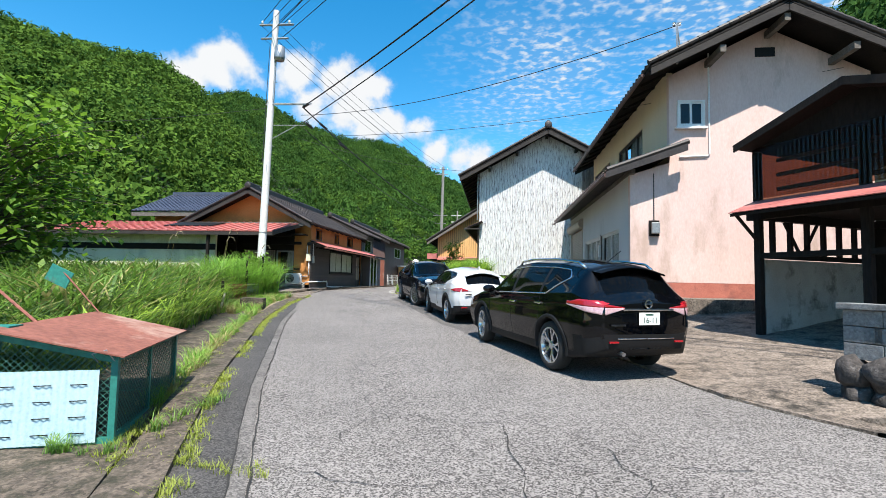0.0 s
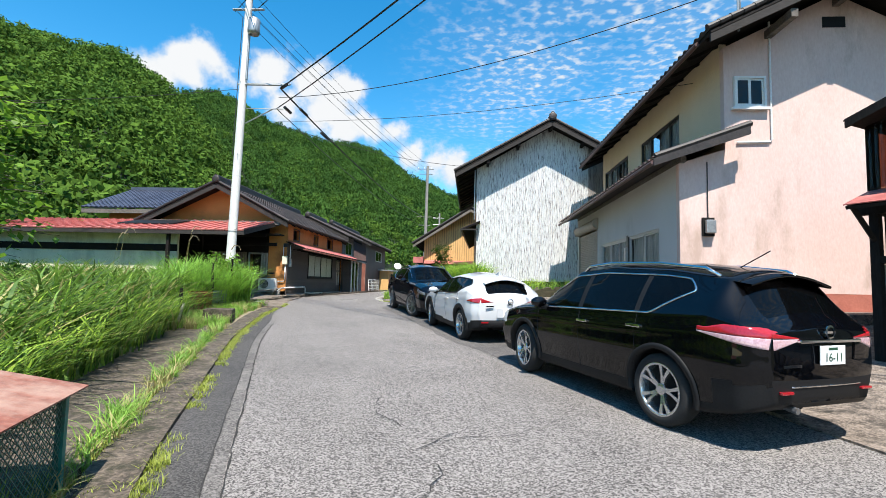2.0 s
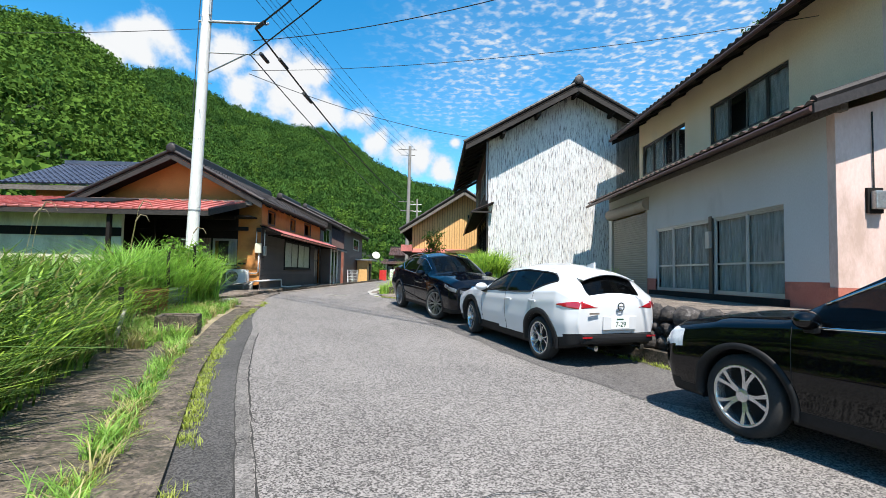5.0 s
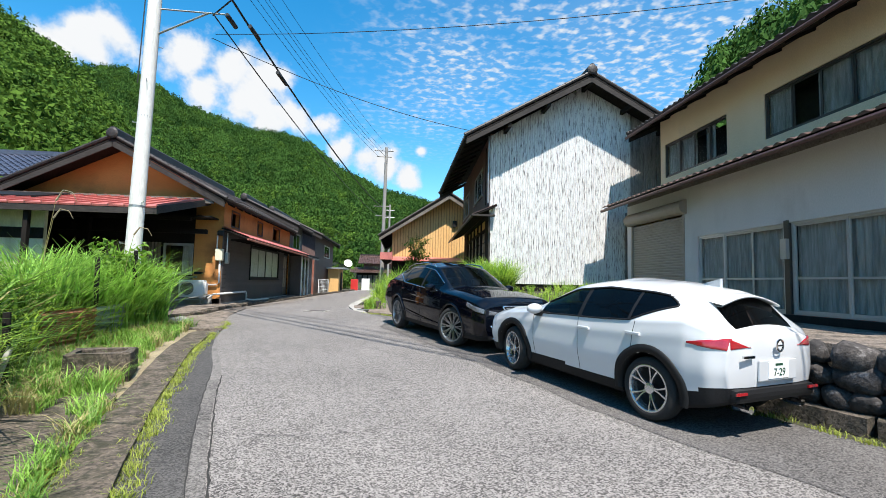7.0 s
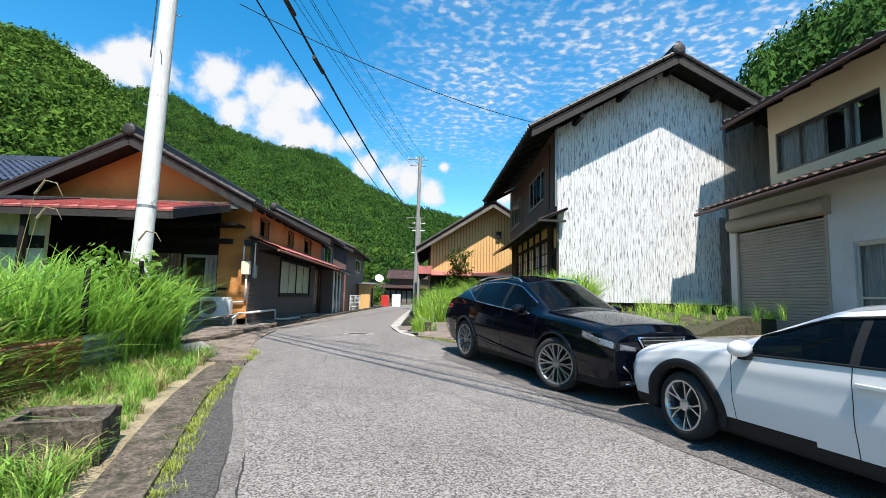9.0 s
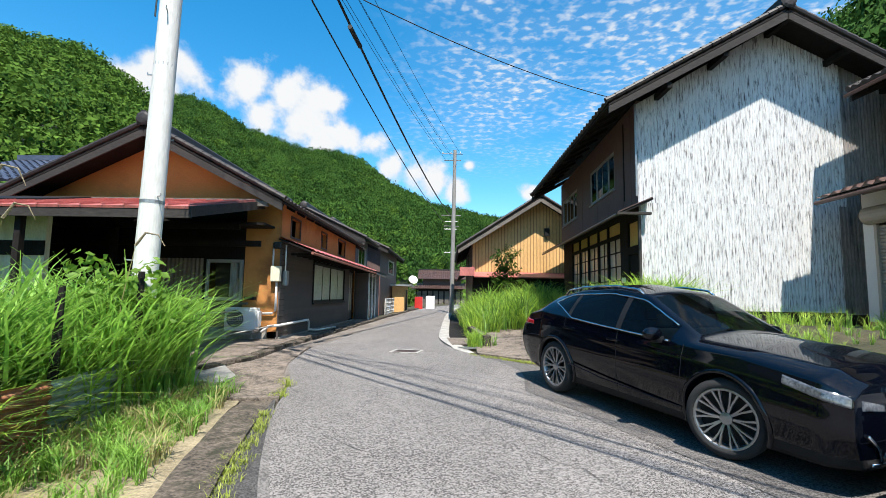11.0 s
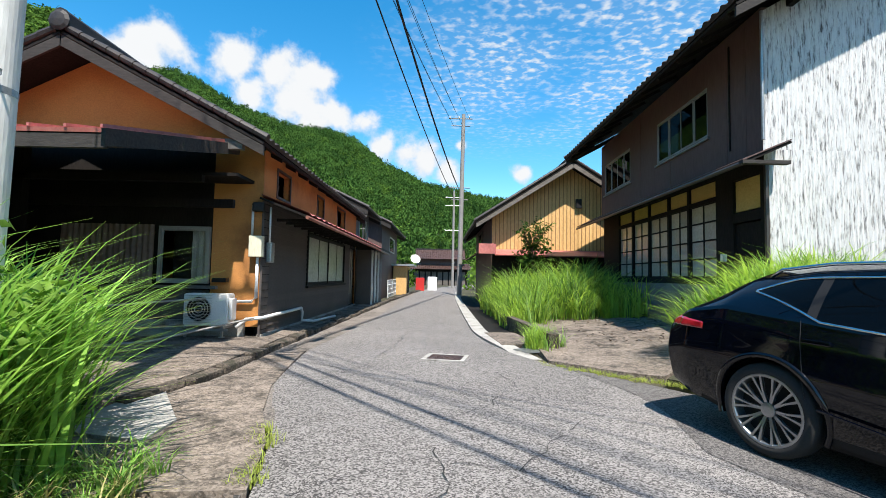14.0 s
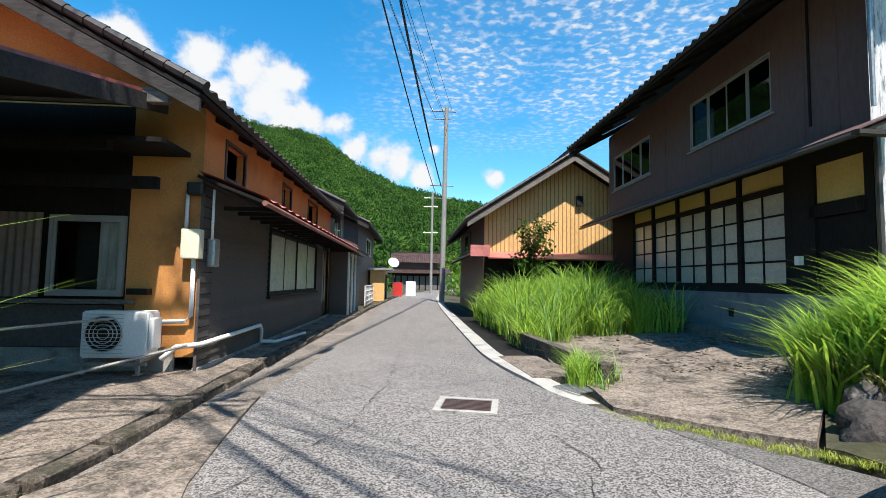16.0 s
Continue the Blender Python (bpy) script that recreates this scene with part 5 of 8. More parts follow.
# ---------------------------------------------------------------- houses further on
def row_house(name, label, x, y0, y1, zt, depth, wallmat, roofmat=M_tile, windows=()):
    h = thing(name, label, "house")
    m = frame_m((x, y0, 0), (0, 1, 0))
    holes = [(a - y0, b - y0, c, d) for a, b, c, d in windows]
    part("wall", wall_mesh(y1 - y0, zt, .14, holes, z0=.55), wallmat, h, m=m)
    bm = bmesh.new()
    prism(bm, [(x - depth, .55), (x - .14, .55), (x - .14, zt), (x - depth / 2, zt + depth * .22), (x - depth, zt)], y0, y0 + .12)
    part("gable_wall", bm, wallmat, h)
    boxpart("far_wall", (x - depth, x - .14, y1 - .12, y1 - .001, .55, zt), wallmat, h)
    for a, b, c, d in holes:
        window(h, m @ pose(a, -.02, c), b - a, d - c, 2, M_alu, backing="none", pane_mat=M_darkglass, depth=.06)
    gable_roof(h, x - depth - .5, zt - .2, x + .55, zt - .2, x - depth / 2, zt + depth * .22 + .12, y0 - .5, y1 + .4, roofmat, rafters=False)
    return h


row_house("white_porch_house", "narrow pale grey house with a glazed porch", -8.75, 34.9, 38.2, 4.9, 5, M_block, windows=((35.6, 37.6, 3.5, 4.5),))
ph = thing("porch", "small brown porch with dark glazed doors", "porch", m=pose(-8.05, 34.7, .72))
boxpart("roof", (-.62, .42, -.1, 3.3, 2.32, 2.42), M_blackpaint, ph)
boxpart("wall", (-.6, .0, .0, .12, 0, 2.32), M_siding, ph)
for k in range(3):
    boxpart("post", (-.02, .06, .1 + k * .95, .2 + k * .95, 0, 2.32), M_whitepaint, ph)
for k in range(2):
    boxpart("pane", (.0, .01, .22 + k * .95, 1.03 + k * .95, .1, 2.2), M_privacy, ph)
boxpart("side_panel", (-.02, .05, 2.15, 3.2, 0, 2.32), M_block, ph)
bm = bmesh.new()
tube(bm, [(.38, -.1, 2.3), (.38, 3.3, 2.28)], .05, 8)
part("rain_gutter", bm, M_bronze, ph)
row_house("sheet_house", "two-storey house clad in brown and rust-red sheets", -8.5, 41.5, 50.5, 5.0, 6, M_brownsheet, windows=((45.5, 48.5, 3.5, 4.5),))
corr = corrugated("sheet_wall", 0, 3.4, .7, lambda x: 3.1, 0, M_rust, None, pitch=.11, amp=.02, m=pose(-11.9, 41.4, 0))
tagged(corr, "rust-red corrugated sheet lean-to wall", "wall", kind="structure")
pent = thing("lean_to", "low lean-to with pale boards and a dark roof", "shed")
boxpart("wall", (-8.4, -7.5, 47.3, 50.2, .72, 2.65), M_yellowsheet, pent)
boxpart("door", (-7.49, -7.45, 48.4, 49.4, .75, 2.4), M_darkwood, pent)
boxpart("roof", (-8.5, -7.0, 46.9, 50.6, 2.66, 2.78), M_steel, pent)
dish = thing("satellite_dish", "white satellite dish on the lean-to wall", "satellite dish", m=pose(-7.1, 50.2, 3.2, 60, 0, 20))
bm = bmesh.new()
lathe(bm, [(0, 0), (.15, .02), (.3, .07), (.38, .12), (.37, .13), (.29, .08), (0, .015)], 20)
part("bowl", bm, M_whitepaint, dish, smooth=True)
bm = bmesh.new()
tube(bm, [(0, 0, -.02), (-.1, -.3, -.35)], .02, 6)
part("arm", bm, M_steel, dish)
# white pipe fence
fence = thing("pipe_fence", "low white pipe fence beside the kerb", "fence")
for k in range(9):
    y = 40.6 + k * .55
    bm = bmesh.new()
    tube(bm, [(-8.0, y, .8), (-8.0, y, 1.75)], .02 if k % 4 else .03, 6)
    part("post", bm, M_whitepaint, fence)
for z in (1.0, 1.25, 1.5, 1.75):
    bm = bmesh.new()
    tube(bm, [(-8.0, 40.6, z), (-8.0, 45, z)], .02, 6)
    part("rail", bm, M_whitepaint, fence)
vend = thing("red_bin", "bright red box standing by the road", "box", m=pose(-6.9, 55, .75))
boxpart("body", (-.35, .35, -.3, .3, 0, 1.1), M_red, vend, bevel=.03)
vw = thing("white_cabinet", "white cabinet standing by the road", "cabinet", m=pose(-5.9, 56.5, .75))
boxpart("body", (-.4, .4, -.3, .3, 0, 1.2), M_whitepaint, vw, bevel=.03)
# house at the road's end
row = thing("road_end_house", "dark timber house with brown tiled roofs at the bend", "house")
boxpart("wall", (-9, -1.5, 80, 86, .6, 3.2), M_darkwood, row)
boxpart("upper_wall", (-8, -2.5, 80.8, 86, 3.2, 4.6), M_brownsheet, row)
for a, b, up in (((-10, 79.2, 2.9), (-.8, 79.2, 2.9), (0, 2.2, .8)), ((-8.8, 80.0, 4.3), (-1.8, 80.0, 4.3), (0, 3.2, 1.4))):
    tiled_slope("roof_slope", a, b, up, row, M_browntile)
boxpart("ridge", (-8.8, -1.8, 83.1, 83.4, 5.6, 5.95), M_tile, row)
for k in range(9):
    boxpart("board", (-8.8 + k * .8, -8.2 + k * .8, 79.93, 79.99, .7, 2.6), M_oldwood, row)
# ---------------------------------------------------------------- cars
def smooth_cols(a, n):
    k = np.exp(-np.linspace(-1.6, 1.6, 2 * n + 1) ** 2)
    k /= k.sum()
    return np.convolve(np.pad(a, n, mode="edge"), k, mode="valid")


class Shell:
    """A car body lofted through stations: x, then heights of sill, belt, glass top and crown, then half widths of sill, waist, belt and glass top."""

    def __init__(self, stations, cols=330, blur=6):
        st = np.array(stations, float)[::-1]
        self.x = np.linspace(st[0, 0], st[-1, 0], cols)
        self.q = np.stack([smooth_cols(np.interp(self.x, st[:, 0], st[:, c]), blur) for c in range(1, 9)], 1)
        self.sub = ((0, 1, 3), (1, 2, 10), (2, 3, 14), (3, 4, 24), (4, 5, 10))
        self.rows = []
        for a, b, n in self.sub:
            for k in range(n):
                self.rows.append((a, b, k / n))
        self.rows.append((4, 5, 1.0))

    def section(self, q):
        zb, zs, zt, zc, wb, wm, ws, wt = q
        zm = zb + (zs - zb) * .52
        key = [(0, zb), (wb, zb), (wm, zm), (ws, zs), (wt, zt), (0, zc)]
        out = []
        for a, b, t in self.rows:
            (ya, za), (yb, zb2) = key[a], key[b]
            if (a, b) == (4, 5):
                y, z = ya * (1 - t), za + (zb2 - za) * math.sin(t * math.pi / 2)
            elif (a, b) == (1, 2):
                y, z = ya + (yb - ya) * math.sin(t * math.pi / 2) - .012 * math.exp(-((t - .55) / .25) ** 2), za + (zb2 - za) * t
            elif (a, b) == (2, 3):
                y, z = ya + (yb - ya) * (1 - math.cos(t * math.pi / 2)) + .010 * math.exp(-((t - .66) / .18) ** 2), za + (zb2 - za) * t
            elif (a, b) == (3, 4):
                y, z = ya + (yb - ya) * t + .022 * math.sin(t * math.pi), za + (zb2 - za) * t
            else:
                y, z = ya + (yb - ya) * t, za + (zb2 - za) * t
            out.append((y, z))
        return out

    def half_width(self, x, z):
        i = int(np.clip(np.interp(x, self.x, np.arange(len(self.x))), 0, len(self.x) - 1))
        s = self.section(self.q[i])[3:]
        return float(np.interp(z, [p[1] for p in s], [p[0] for p in s]))

    def build(self, parent, classify, mats, bulge=(.05, .05)):
        verts, quads = [], []
        nr, nc = len(self.rows), len(self.x)
        for side in (1, -1):
            o = len(verts)
            for i in range(nc):
                verts += [(self.x[i], side * y, z) for y, z in self.section(self.q[i])]
            for i in range(nc - 1):
                for r in range(nr - 1):
                    a, b, c, d = o + i * nr + r, o + (i + 1) * nr + r, o + (i + 1) * nr + r + 1, o + i * nr + r + 1
                    quads.append(((a, b, c, d) if side < 0 else (d, c, b, a), self.rows[r], "side"))
            for end, i in ((0, 0), (1, nc - 1)):
                sec = self.section(self.q[i])
                kk = 22
                oo = len(verts)
                for (y, z) in sec:
                    for k in range(kk + 1):
                        f = k / kk
                        zz = np.clip((z - sec[0][1]) / (sec[-1][1] - sec[0][1]), 0, 1)
                        bl = bulge[end] * (1 - f ** 3) * math.sin(zz * math.pi) ** .5
                        verts.append((self.x[i] + (bl if end else -bl), side * y * f, z))
                for r in range(nr - 1):
                    for k in range(kk):
                        a, b, c, d = oo + r * (kk + 1) + k, oo + r * (kk + 1) + k + 1, oo + (r + 1) * (kk + 1) + k + 1, oo + (r + 1) * (kk + 1) + k
                        fl = (side > 0) == (end == 1)
                        quads.append(((a, b, c, d) if fl else (d, c, b, a), self.rows[r], "front" if end else "rear"))
        V = np.array(verts)
        groups = {}
        for f, row, where in quads:
            c = V[list(f)].mean(0)
            name = classify(c[0], abs(c[1]), c[2], row, where, c[1])
            if name:
                groups.setdefault(name, []).append(f)
        for name, fs in groups.items():
            idx = np.unique(np.array(fs))
            remap = {int(k): n for n, k in enumerate(idx)}
            ob = pydata(name.split(":")[0], [tuple(p) for p in V[idx]], [tuple(remap[k] for k in f) for f in fs], mats[name], parent, smooth=True)
            bm = bmesh.new()
            bm.from_mesh(ob.data)
            bmesh.ops.remove_doubles(bm, verts=bm.verts[:], dist=.0008)
            bm.to_mesh(ob.data)
            bm.free()
            ob.data.polygons.foreach_set("use_smooth", [True] * len(ob.data.polygons))


def make_wheel(r, spokes, mat_spoke, mat_back, twin, width=.225, ratio=.70, slim=1.0):
    """A tyre with an alloy rim: spokes on a dish, hub and bolts. Axis along y, face to -y."""
    w = new("wheel")
    turn = pose(0, 0, 0, 90, 0, 0)
    rr = r * ratio
    bm = bmesh.new()
    h = width / 2
    lathe(bm, [(rr, -h * .9), (rr + .02, -h), (r - .05, -h), (r - .015, -h * .86), (r, -h * .55), (r, h * .55), (r - .015, h * .86), (r - .05, h), (rr + .02, h), (rr, h * .9)], 40, turn)
    part("tyre", bm, M_tyre, w, smooth=True)
    bm = bmesh.new()
    lathe(bm, [(rr + .005, h * .92), (rr - .012, h * .96), (rr - .022, h * .86), (rr - .025, -h * .9)], 40, turn)
    part("rim", bm, mat_spoke, w, smooth=True)
    # disc closing the rim, coloured black for the dark gaps between spokes
    bm = bmesh.new()
    lathe(bm, [(rr - .02, .0), (.05, -.02), (.0, -.02)], 32, turn)
    part("brake_disc", bm, mat_back, w)
    for k in range(spokes):
        a = k * math.tau / spokes
        bm = bmesh.new()
        for da in (((-.24, .24) if spokes < 8 else (-.13, .13)) if twin else (0,)):
            aw = ((.021 if spokes < 8 else .010) if twin else .125 / spokes) * slim
            pts = []
            for rad, wd, yy in ((.045, aw * 1.1, h * .62), (rr * .55, aw * .8, h * .80), (rr - .015, aw * 1.15, h * .92)):
                aa = a + da * (rad / rr)
                c, s = math.cos(aa), math.sin(aa)
                pts.append([(c * rad - s * wd, yy, s * rad + c * wd), (c * rad + s * wd, yy, s * rad - c * wd), (c * rad + s * wd, yy - .03, s * rad - c * wd), (c * rad - s * wd, yy - .03, s * rad + c * wd)])
            rows = [[bm.verts.new((x, -y, z)) for x, y, z in p] for p in pts]
            for p, q in zip(rows, rows[1:]):
                for j in range(4):
                    bm.faces.new((p[j], p[(j + 1) % 4], q[(j + 1) % 4], q[j]))
            bm.faces.new(rows[0])
            bm.faces.new(rows[-1][::-1])
        bmesh.ops.recalc_face_normals(bm, faces=bm.faces[:])
        part("spoke", bm, mat_spoke, w)
    bm = bmesh.new()
    lathe(bm, [(.062, h * .60), (.058, h * .70), (.03, h * .74), (0, h * .74)], 16, turn)
    part("hub_cap", bm, mat_spoke, w)
    return w


def words(text, size, mat, parent, m, label=""):
    c = bpy.data.curves.new("writing", "FONT")
    c.body, c.size, c.align_x, c.align_y, c.extrude = text, size, "CENTER", "CENTER", .001
    o = bpy.data.objects.new("writing", c)
    me = bpy.data.meshes.new_from_object(o)
    bpy.data.objects.remove(o)
    me.materials.append(mat)
    ob = new("writing", me)
    ob.parent, ob.matrix_basis = parent, m
    if label:
        tagged(ob, label)
    return ob


def number_plate(parent, m, text):
    """A plate facing -x of the car, in the frame m (x to its right as one reads it, z up, y into it)."""
    pl = new("number_plate")
    pl.parent, pl.matrix_basis = parent, m
    boxpart("plate", (-.165, .165, 0, .008, -.0825, .0825), M_plate, pl, bevel=.003)
    words(text, .105, M_platetext, pl, pose(.01, -.002, -.022, 90, 0, 0))
    boxpart("bar", (-.06, .06, -.002, -.0005, .045, .066), M_platetext, pl)


def car(name, label, hub_f, hub_r, near, spec):
    """A parked car whose road-side hubs are given. near: +1 if its left side is to the road."""
    f, r = Vector(hub_f), Vector(hub_r)
    d = (f - r).normalized()
    left = Vector((-d.y, d.x))
    c = (f + r) / 2 - left * near * (spec["w"] / 2 - .05)
    zf, zr = G(c.y + d.y * spec["wb"] / 2), G(c.y - d.y * spec["wb"] / 2)
    m = Matrix.Translation((c.x, c.y, (zf + zr) / 2 + .008)) @ Matrix.Rotation(math.atan2(d.y, d.x), 4, "Z") @ Matrix.Rotation(-math.atan2(zf - zr, spec["wb"]), 4, "Y")
    ob = thing(name, label, "car", m=m)
    sh = Shell(spec["stations"])
    wb, wr = spec["wb"], spec["r"]
    paint = spec["paint"]
    x_front, x_rear = spec["stations"][0][0], spec["stations"][-1][0]
    mats = {"body": paint, "cladding": M_blackpaint, "windscreen": M_carglass, "rear_window": M_privacy, "roof_trim": M_blackpaint}
    mats |= {f"pillar:{k}:{e}": M_blackpaint for k in (0, 1) for e in "lr"}
    mats |= {f"side_window:{k}:{e}": g for k, (_, _, g) in enumerate(spec["windows"]) for e in "lr"}
    mats |= {k: v for k, v in spec.get("mats", {}).items()}
    arch = wr + .055
    # the side glass: its lower edge kicks up and its upper edge comes down to the rear tip
    kick, bend, tip = spec["kick"], spec["kick"] - .30, spec["windows"][-1][1]
    lo = lambda x: .03 + .55 * max(0.0, (kick - x) / (kick - tip))
    hi = lambda x: .88 - .26 * max(0.0, (bend - x) / (bend - tip)) ** 1.5

    def classify(x, y, z, row, where, ys):
        if where == "side":
            for ax in (wb / 2, -wb / 2):
                if y > .45 and math.hypot(x - ax, z - wr) < arch:
                    return None
        extra = spec["classify"](x, y, z, row, where)
        if extra:
            return extra + ((":l" if ys > 0 else ":r") if extra == "headlamp" else "")
        if where == "side":
            if row[:2] == (3, 4):
                for k, (xa, xb, g) in enumerate(spec["windows"]):
                    if xb < x < xa and lo(x) < row[2] < hi(x):
                        return f"side_window:{k}:{'l' if ys > 0 else 'r'}"
                if tip < x < spec["windows"][0][0] and lo(x) < row[2] < hi(x):
                    return f"pillar:{0 if x > -.5 else 1}:{'l' if ys > 0 else 'r'}"
            if row[:2] == (4, 5) and row[2] > .06:
                if spec["screen"][1] < x < spec["screen"][0]:
                    return "windscreen"
                if spec["back"][1] < x < spec["back"][0]:
                    return "rear_window"
        if z < spec["clad"]:
            return "cladding"
        return "body"
    sh.build(ob, classify, mats)
    # wheels, wheel arches and wells
    whl = make_wheel(wr, *spec["wheel"])
    first = True
    for ax in (wb / 2, -wb / 2):
        for side in (1, -1):
            steer = spec.get("steer", 0) if ax > 0 else 0
            mm = pose(ax, side * (spec["w"] / 2 - .13), wr, 0, 0, (180 if side > 0 else 0) + steer)
            if first:
                w, first = whl, False
                w.matrix_basis = mm
            else:
                w = copy_thing(whl, mm)
            w.parent = ob
            # lip of the arch, following the body
            bm = bmesh.new()
            prev = None
            a0 = math.asin(max(-1, min(1, (spec["clad"] - .08 - wr) / arch)))
            for k in range(41):
                a = a0 + (math.pi - 2 * a0) * k / 40
                ring = []
                for rad, off in ((arch - .006, -.10), (arch - .006, .016), (arch + spec["lip"], .016), (arch + spec["lip"] + .006, -.004)):
                    x, z = ax + rad * math.cos(a), wr + rad * math.sin(a)
                    xx, zz = ax + (arch + .03) * math.cos(a), wr + (arch + .03) * math.sin(a)
                    yy = max(sh.half_width(xx, max(zz, spec["clad"])), sh.half_width(x, max(z, spec["clad"]))) + off
                    ring.append(bm.verts.new((x, side * yy, z)))
                if prev:
                    for q in range(3):
                        bm.faces.new((prev[q], prev[q + 1], ring[q + 1], ring[q]))
                prev = ring
            bmesh.ops.recalc_face_normals(bm, faces=bm.faces[:])
            part("wheel_arch", bm, spec["lip_mat"], ob, smooth=True)
            bm = bmesh.new()
            prev = None
            for k in range(17):
                a = -.3 + (math.pi + .6) * k / 16
                ring = [bm.verts.new((ax + arch * math.cos(a), side * yy, wr + arch * math.sin(a))) for yy in (.42, spec["w"] / 2 - .07)]
                if prev:
                    bm.faces.new((prev[0], prev[1], ring[1], ring[0]))
                prev = ring
            part("wheel_well", bm, M_blackpaint, ob)
    boxpart("underbody", (x_rear + .45, x_front - .4, -spec["w"] / 2 + .3, spec["w"] / 2 - .3, .26, .40), M_blackpaint, ob)
    # cabin
    for x in (.25, -.75):
        for y in ((-.38, .38) if x > 0 else (-.42, 0, .42)):
            boxpart("seat", (x - .1, x + .08, y - .2, y + .2, .45, 1.12), M_room, ob, m=None, bevel=.04)
            boxpart("headrest", (x - .1, x - .02, y - .11, y + .11, 1.14, 1.30), M_room, ob, bevel=.03)
    boxpart("dashboard", (.55, .95, -.65, .65, .7, .98), M_room, ob, bevel=.05)
    # mirrors
    for side in (1, -1):
        mx, mz = spec["mirror"]
        y = sh.half_width(mx, mz)
        mir = new("wing_mirror")
        mir.parent = ob
        mir.matrix_basis = pose(mx, side * (y + .13), mz + .04)
        bm = bmesh.new()
        bmesh.ops.create_uvsphere(bm, u_segments=14, v_segments=8, radius=1, matrix=Matrix.Diagonal((.085, .125, .075, 1)))
        part("shell", bm, spec.get("mirror_mat", paint), mir, smooth=True)
        boxpart("stalk", (-.04, .04, -.16 if side > 0 else .02, -.02 if side > 0 else .16, -.10, -.03), M_blackpaint, mir, bevel=.01)
    # door handles, door gaps and trim lines
    for side in (1, -1):
        for hx, hz in spec["handles"]:
            y = sh.half_width(hx, hz)
            boxpart("door_handle", (hx - .10, hx + .10, side * (y + .012) - .014, side * (y + .012) + .014, hz - .017, hz + .017), spec["handle_mat"], ob, bevel=.008)
        for gx0, gx1 in spec["gaps"]:
            bm = bmesh.new()
            zs = np.linspace(spec["clad"] - .02, sh.q[int(np.interp(gx1, sh.x, np.arange(len(sh.x))))][1], 14)
            pts = [(gx0 + (gx1 - gx0) * k / 13, side * (sh.half_width(gx0 + (gx1 - gx0) * k / 13, z) + .0005), z) for k, z in enumerate(zs)]
            tube(bm, pts, .0035, 4)
            part("door_gap", bm, M_blackpaint, ob)
        if spec.get("belt_mat"):
            def glass_edge(x, t):
                q = sh.q[int(np.interp(x, sh.x, np.arange(len(sh.x))))]
                return (x, side * (q[6] + (q[7] - q[6]) * t + .022 * math.sin(t * math.pi) + .006), q[1] + (q[2] - q[1]) * t)
            xs = np.linspace(spec["windows"][0][0] - .02, tip + .005, 44)
            bm = bmesh.new()
            tube(bm, [glass_edge(x, lo(x)) for x in xs] + [glass_edge(x, hi(x)) for x in xs[::-1]], .011, 6)
            part("window_trim", bm, spec["belt_mat"], ob, smooth=True)
    return ob, sh


def skin_patch(name, sh, parent, mat, us, lo, hi, where="side", label="", lift=.007):
    """A lamp or trim laid on the body's skin on both sides: along x on the flanks, along y on the ends, between two heights."""
    for side in (1, -1):
        bm = bmesh.new()
        prev = None
        for u in np.linspace(us[0], us[1], 26):
            row = []
            for k in range(9):
                a, b = lo(u), hi(u)
                z = a + (b - a) * k / 8
                lf = lift if 0 < k < 8 and us[0] != u != us[1] else -.004
                if where == "side":
                    row.append(bm.verts.new((u, side * (max(sh.half_width(u, z), sh.half_width(u + .018, z)) + lf), z)))
                else:
                    i = 0 if where == "rear" else len(sh.x) - 1
                    sec = sh.section(sh.q[i])
                    zz = np.clip((z - sec[0][1]) / (sec[-1][1] - sec[0][1]), 0, 1)
                    f = min(1, u / max(.1, sh.half_width(sh.x[i], z)))
                    bl = .05 * (1 - f ** 3) * math.sin(zz * math.pi) ** .5 + lf
                    row.append(bm.verts.new((sh.x[i] + (bl if i else -bl), side * u, z)))
            if prev:
                for k in range(8):
                    bm.faces.new((prev[k], prev[k + 1], row[k + 1], row[k]))
            prev = row
        bmesh.ops.recalc_face_normals(bm, faces=bm.faces[:])
        part(name, bm, mat, parent, label, smooth=True)


def roof_spoiler(sh, parent, mat, x, back, drop):
    """A lip behind the roof's end that follows its curve."""
    i = int(np.interp(x, sh.x, np.arange(len(sh.x))))
    pts = [(y, z) for y, z in sh.section(sh.q[i])[-11:]]
    pts = [(-y, z) for y, z in pts] + [(y, z) for y, z in pts[::-1]][1:]
    bm = bmesh.new()
    prev = None
    for y, z in pts:
        row = [bm.verts.new(p) for p in ((x + .03, y, z + .004), (x - back, y * .94, z - drop), (x - back + .01, y * .94, z - drop - .022), (x + .03, y, z - .03))]
        if prev:
            for k in range(4):
                bm.faces.new((prev[k], prev[(k + 1) % 4], row[(k + 1) % 4], row[k]))
        prev = row
    bmesh.ops.recalc_face_normals(bm, faces=bm.faces[:])
    part("spoiler", bm, mat, parent, smooth=True)


def plate_frame(x, z, tilt=0):
    return Matrix.Translation((x, 0, z)) @ Matrix.Rotation(-math.pi / 2, 4, "Z") @ Matrix.Rotation(radians(tilt), 4, "X")


# black family car
def cls_a(x, y, z, row, where):
    if where == "rear" and z < .64:
        return "cladding"
    if where == "side" and x < -1.95 and z < .60:
        return "cladding"
    if where == "front" and .42 < y and .66 < z < .80:
        return "headlamp"
    if where == "side" and x > 1.95 and row[0] in (2, 3) and .70 < z < .90 - (2.28 - x) * .1:
        return "headlamp"
    if where == "front" and y < .42 and .5 < z < .72:
        return "grille"


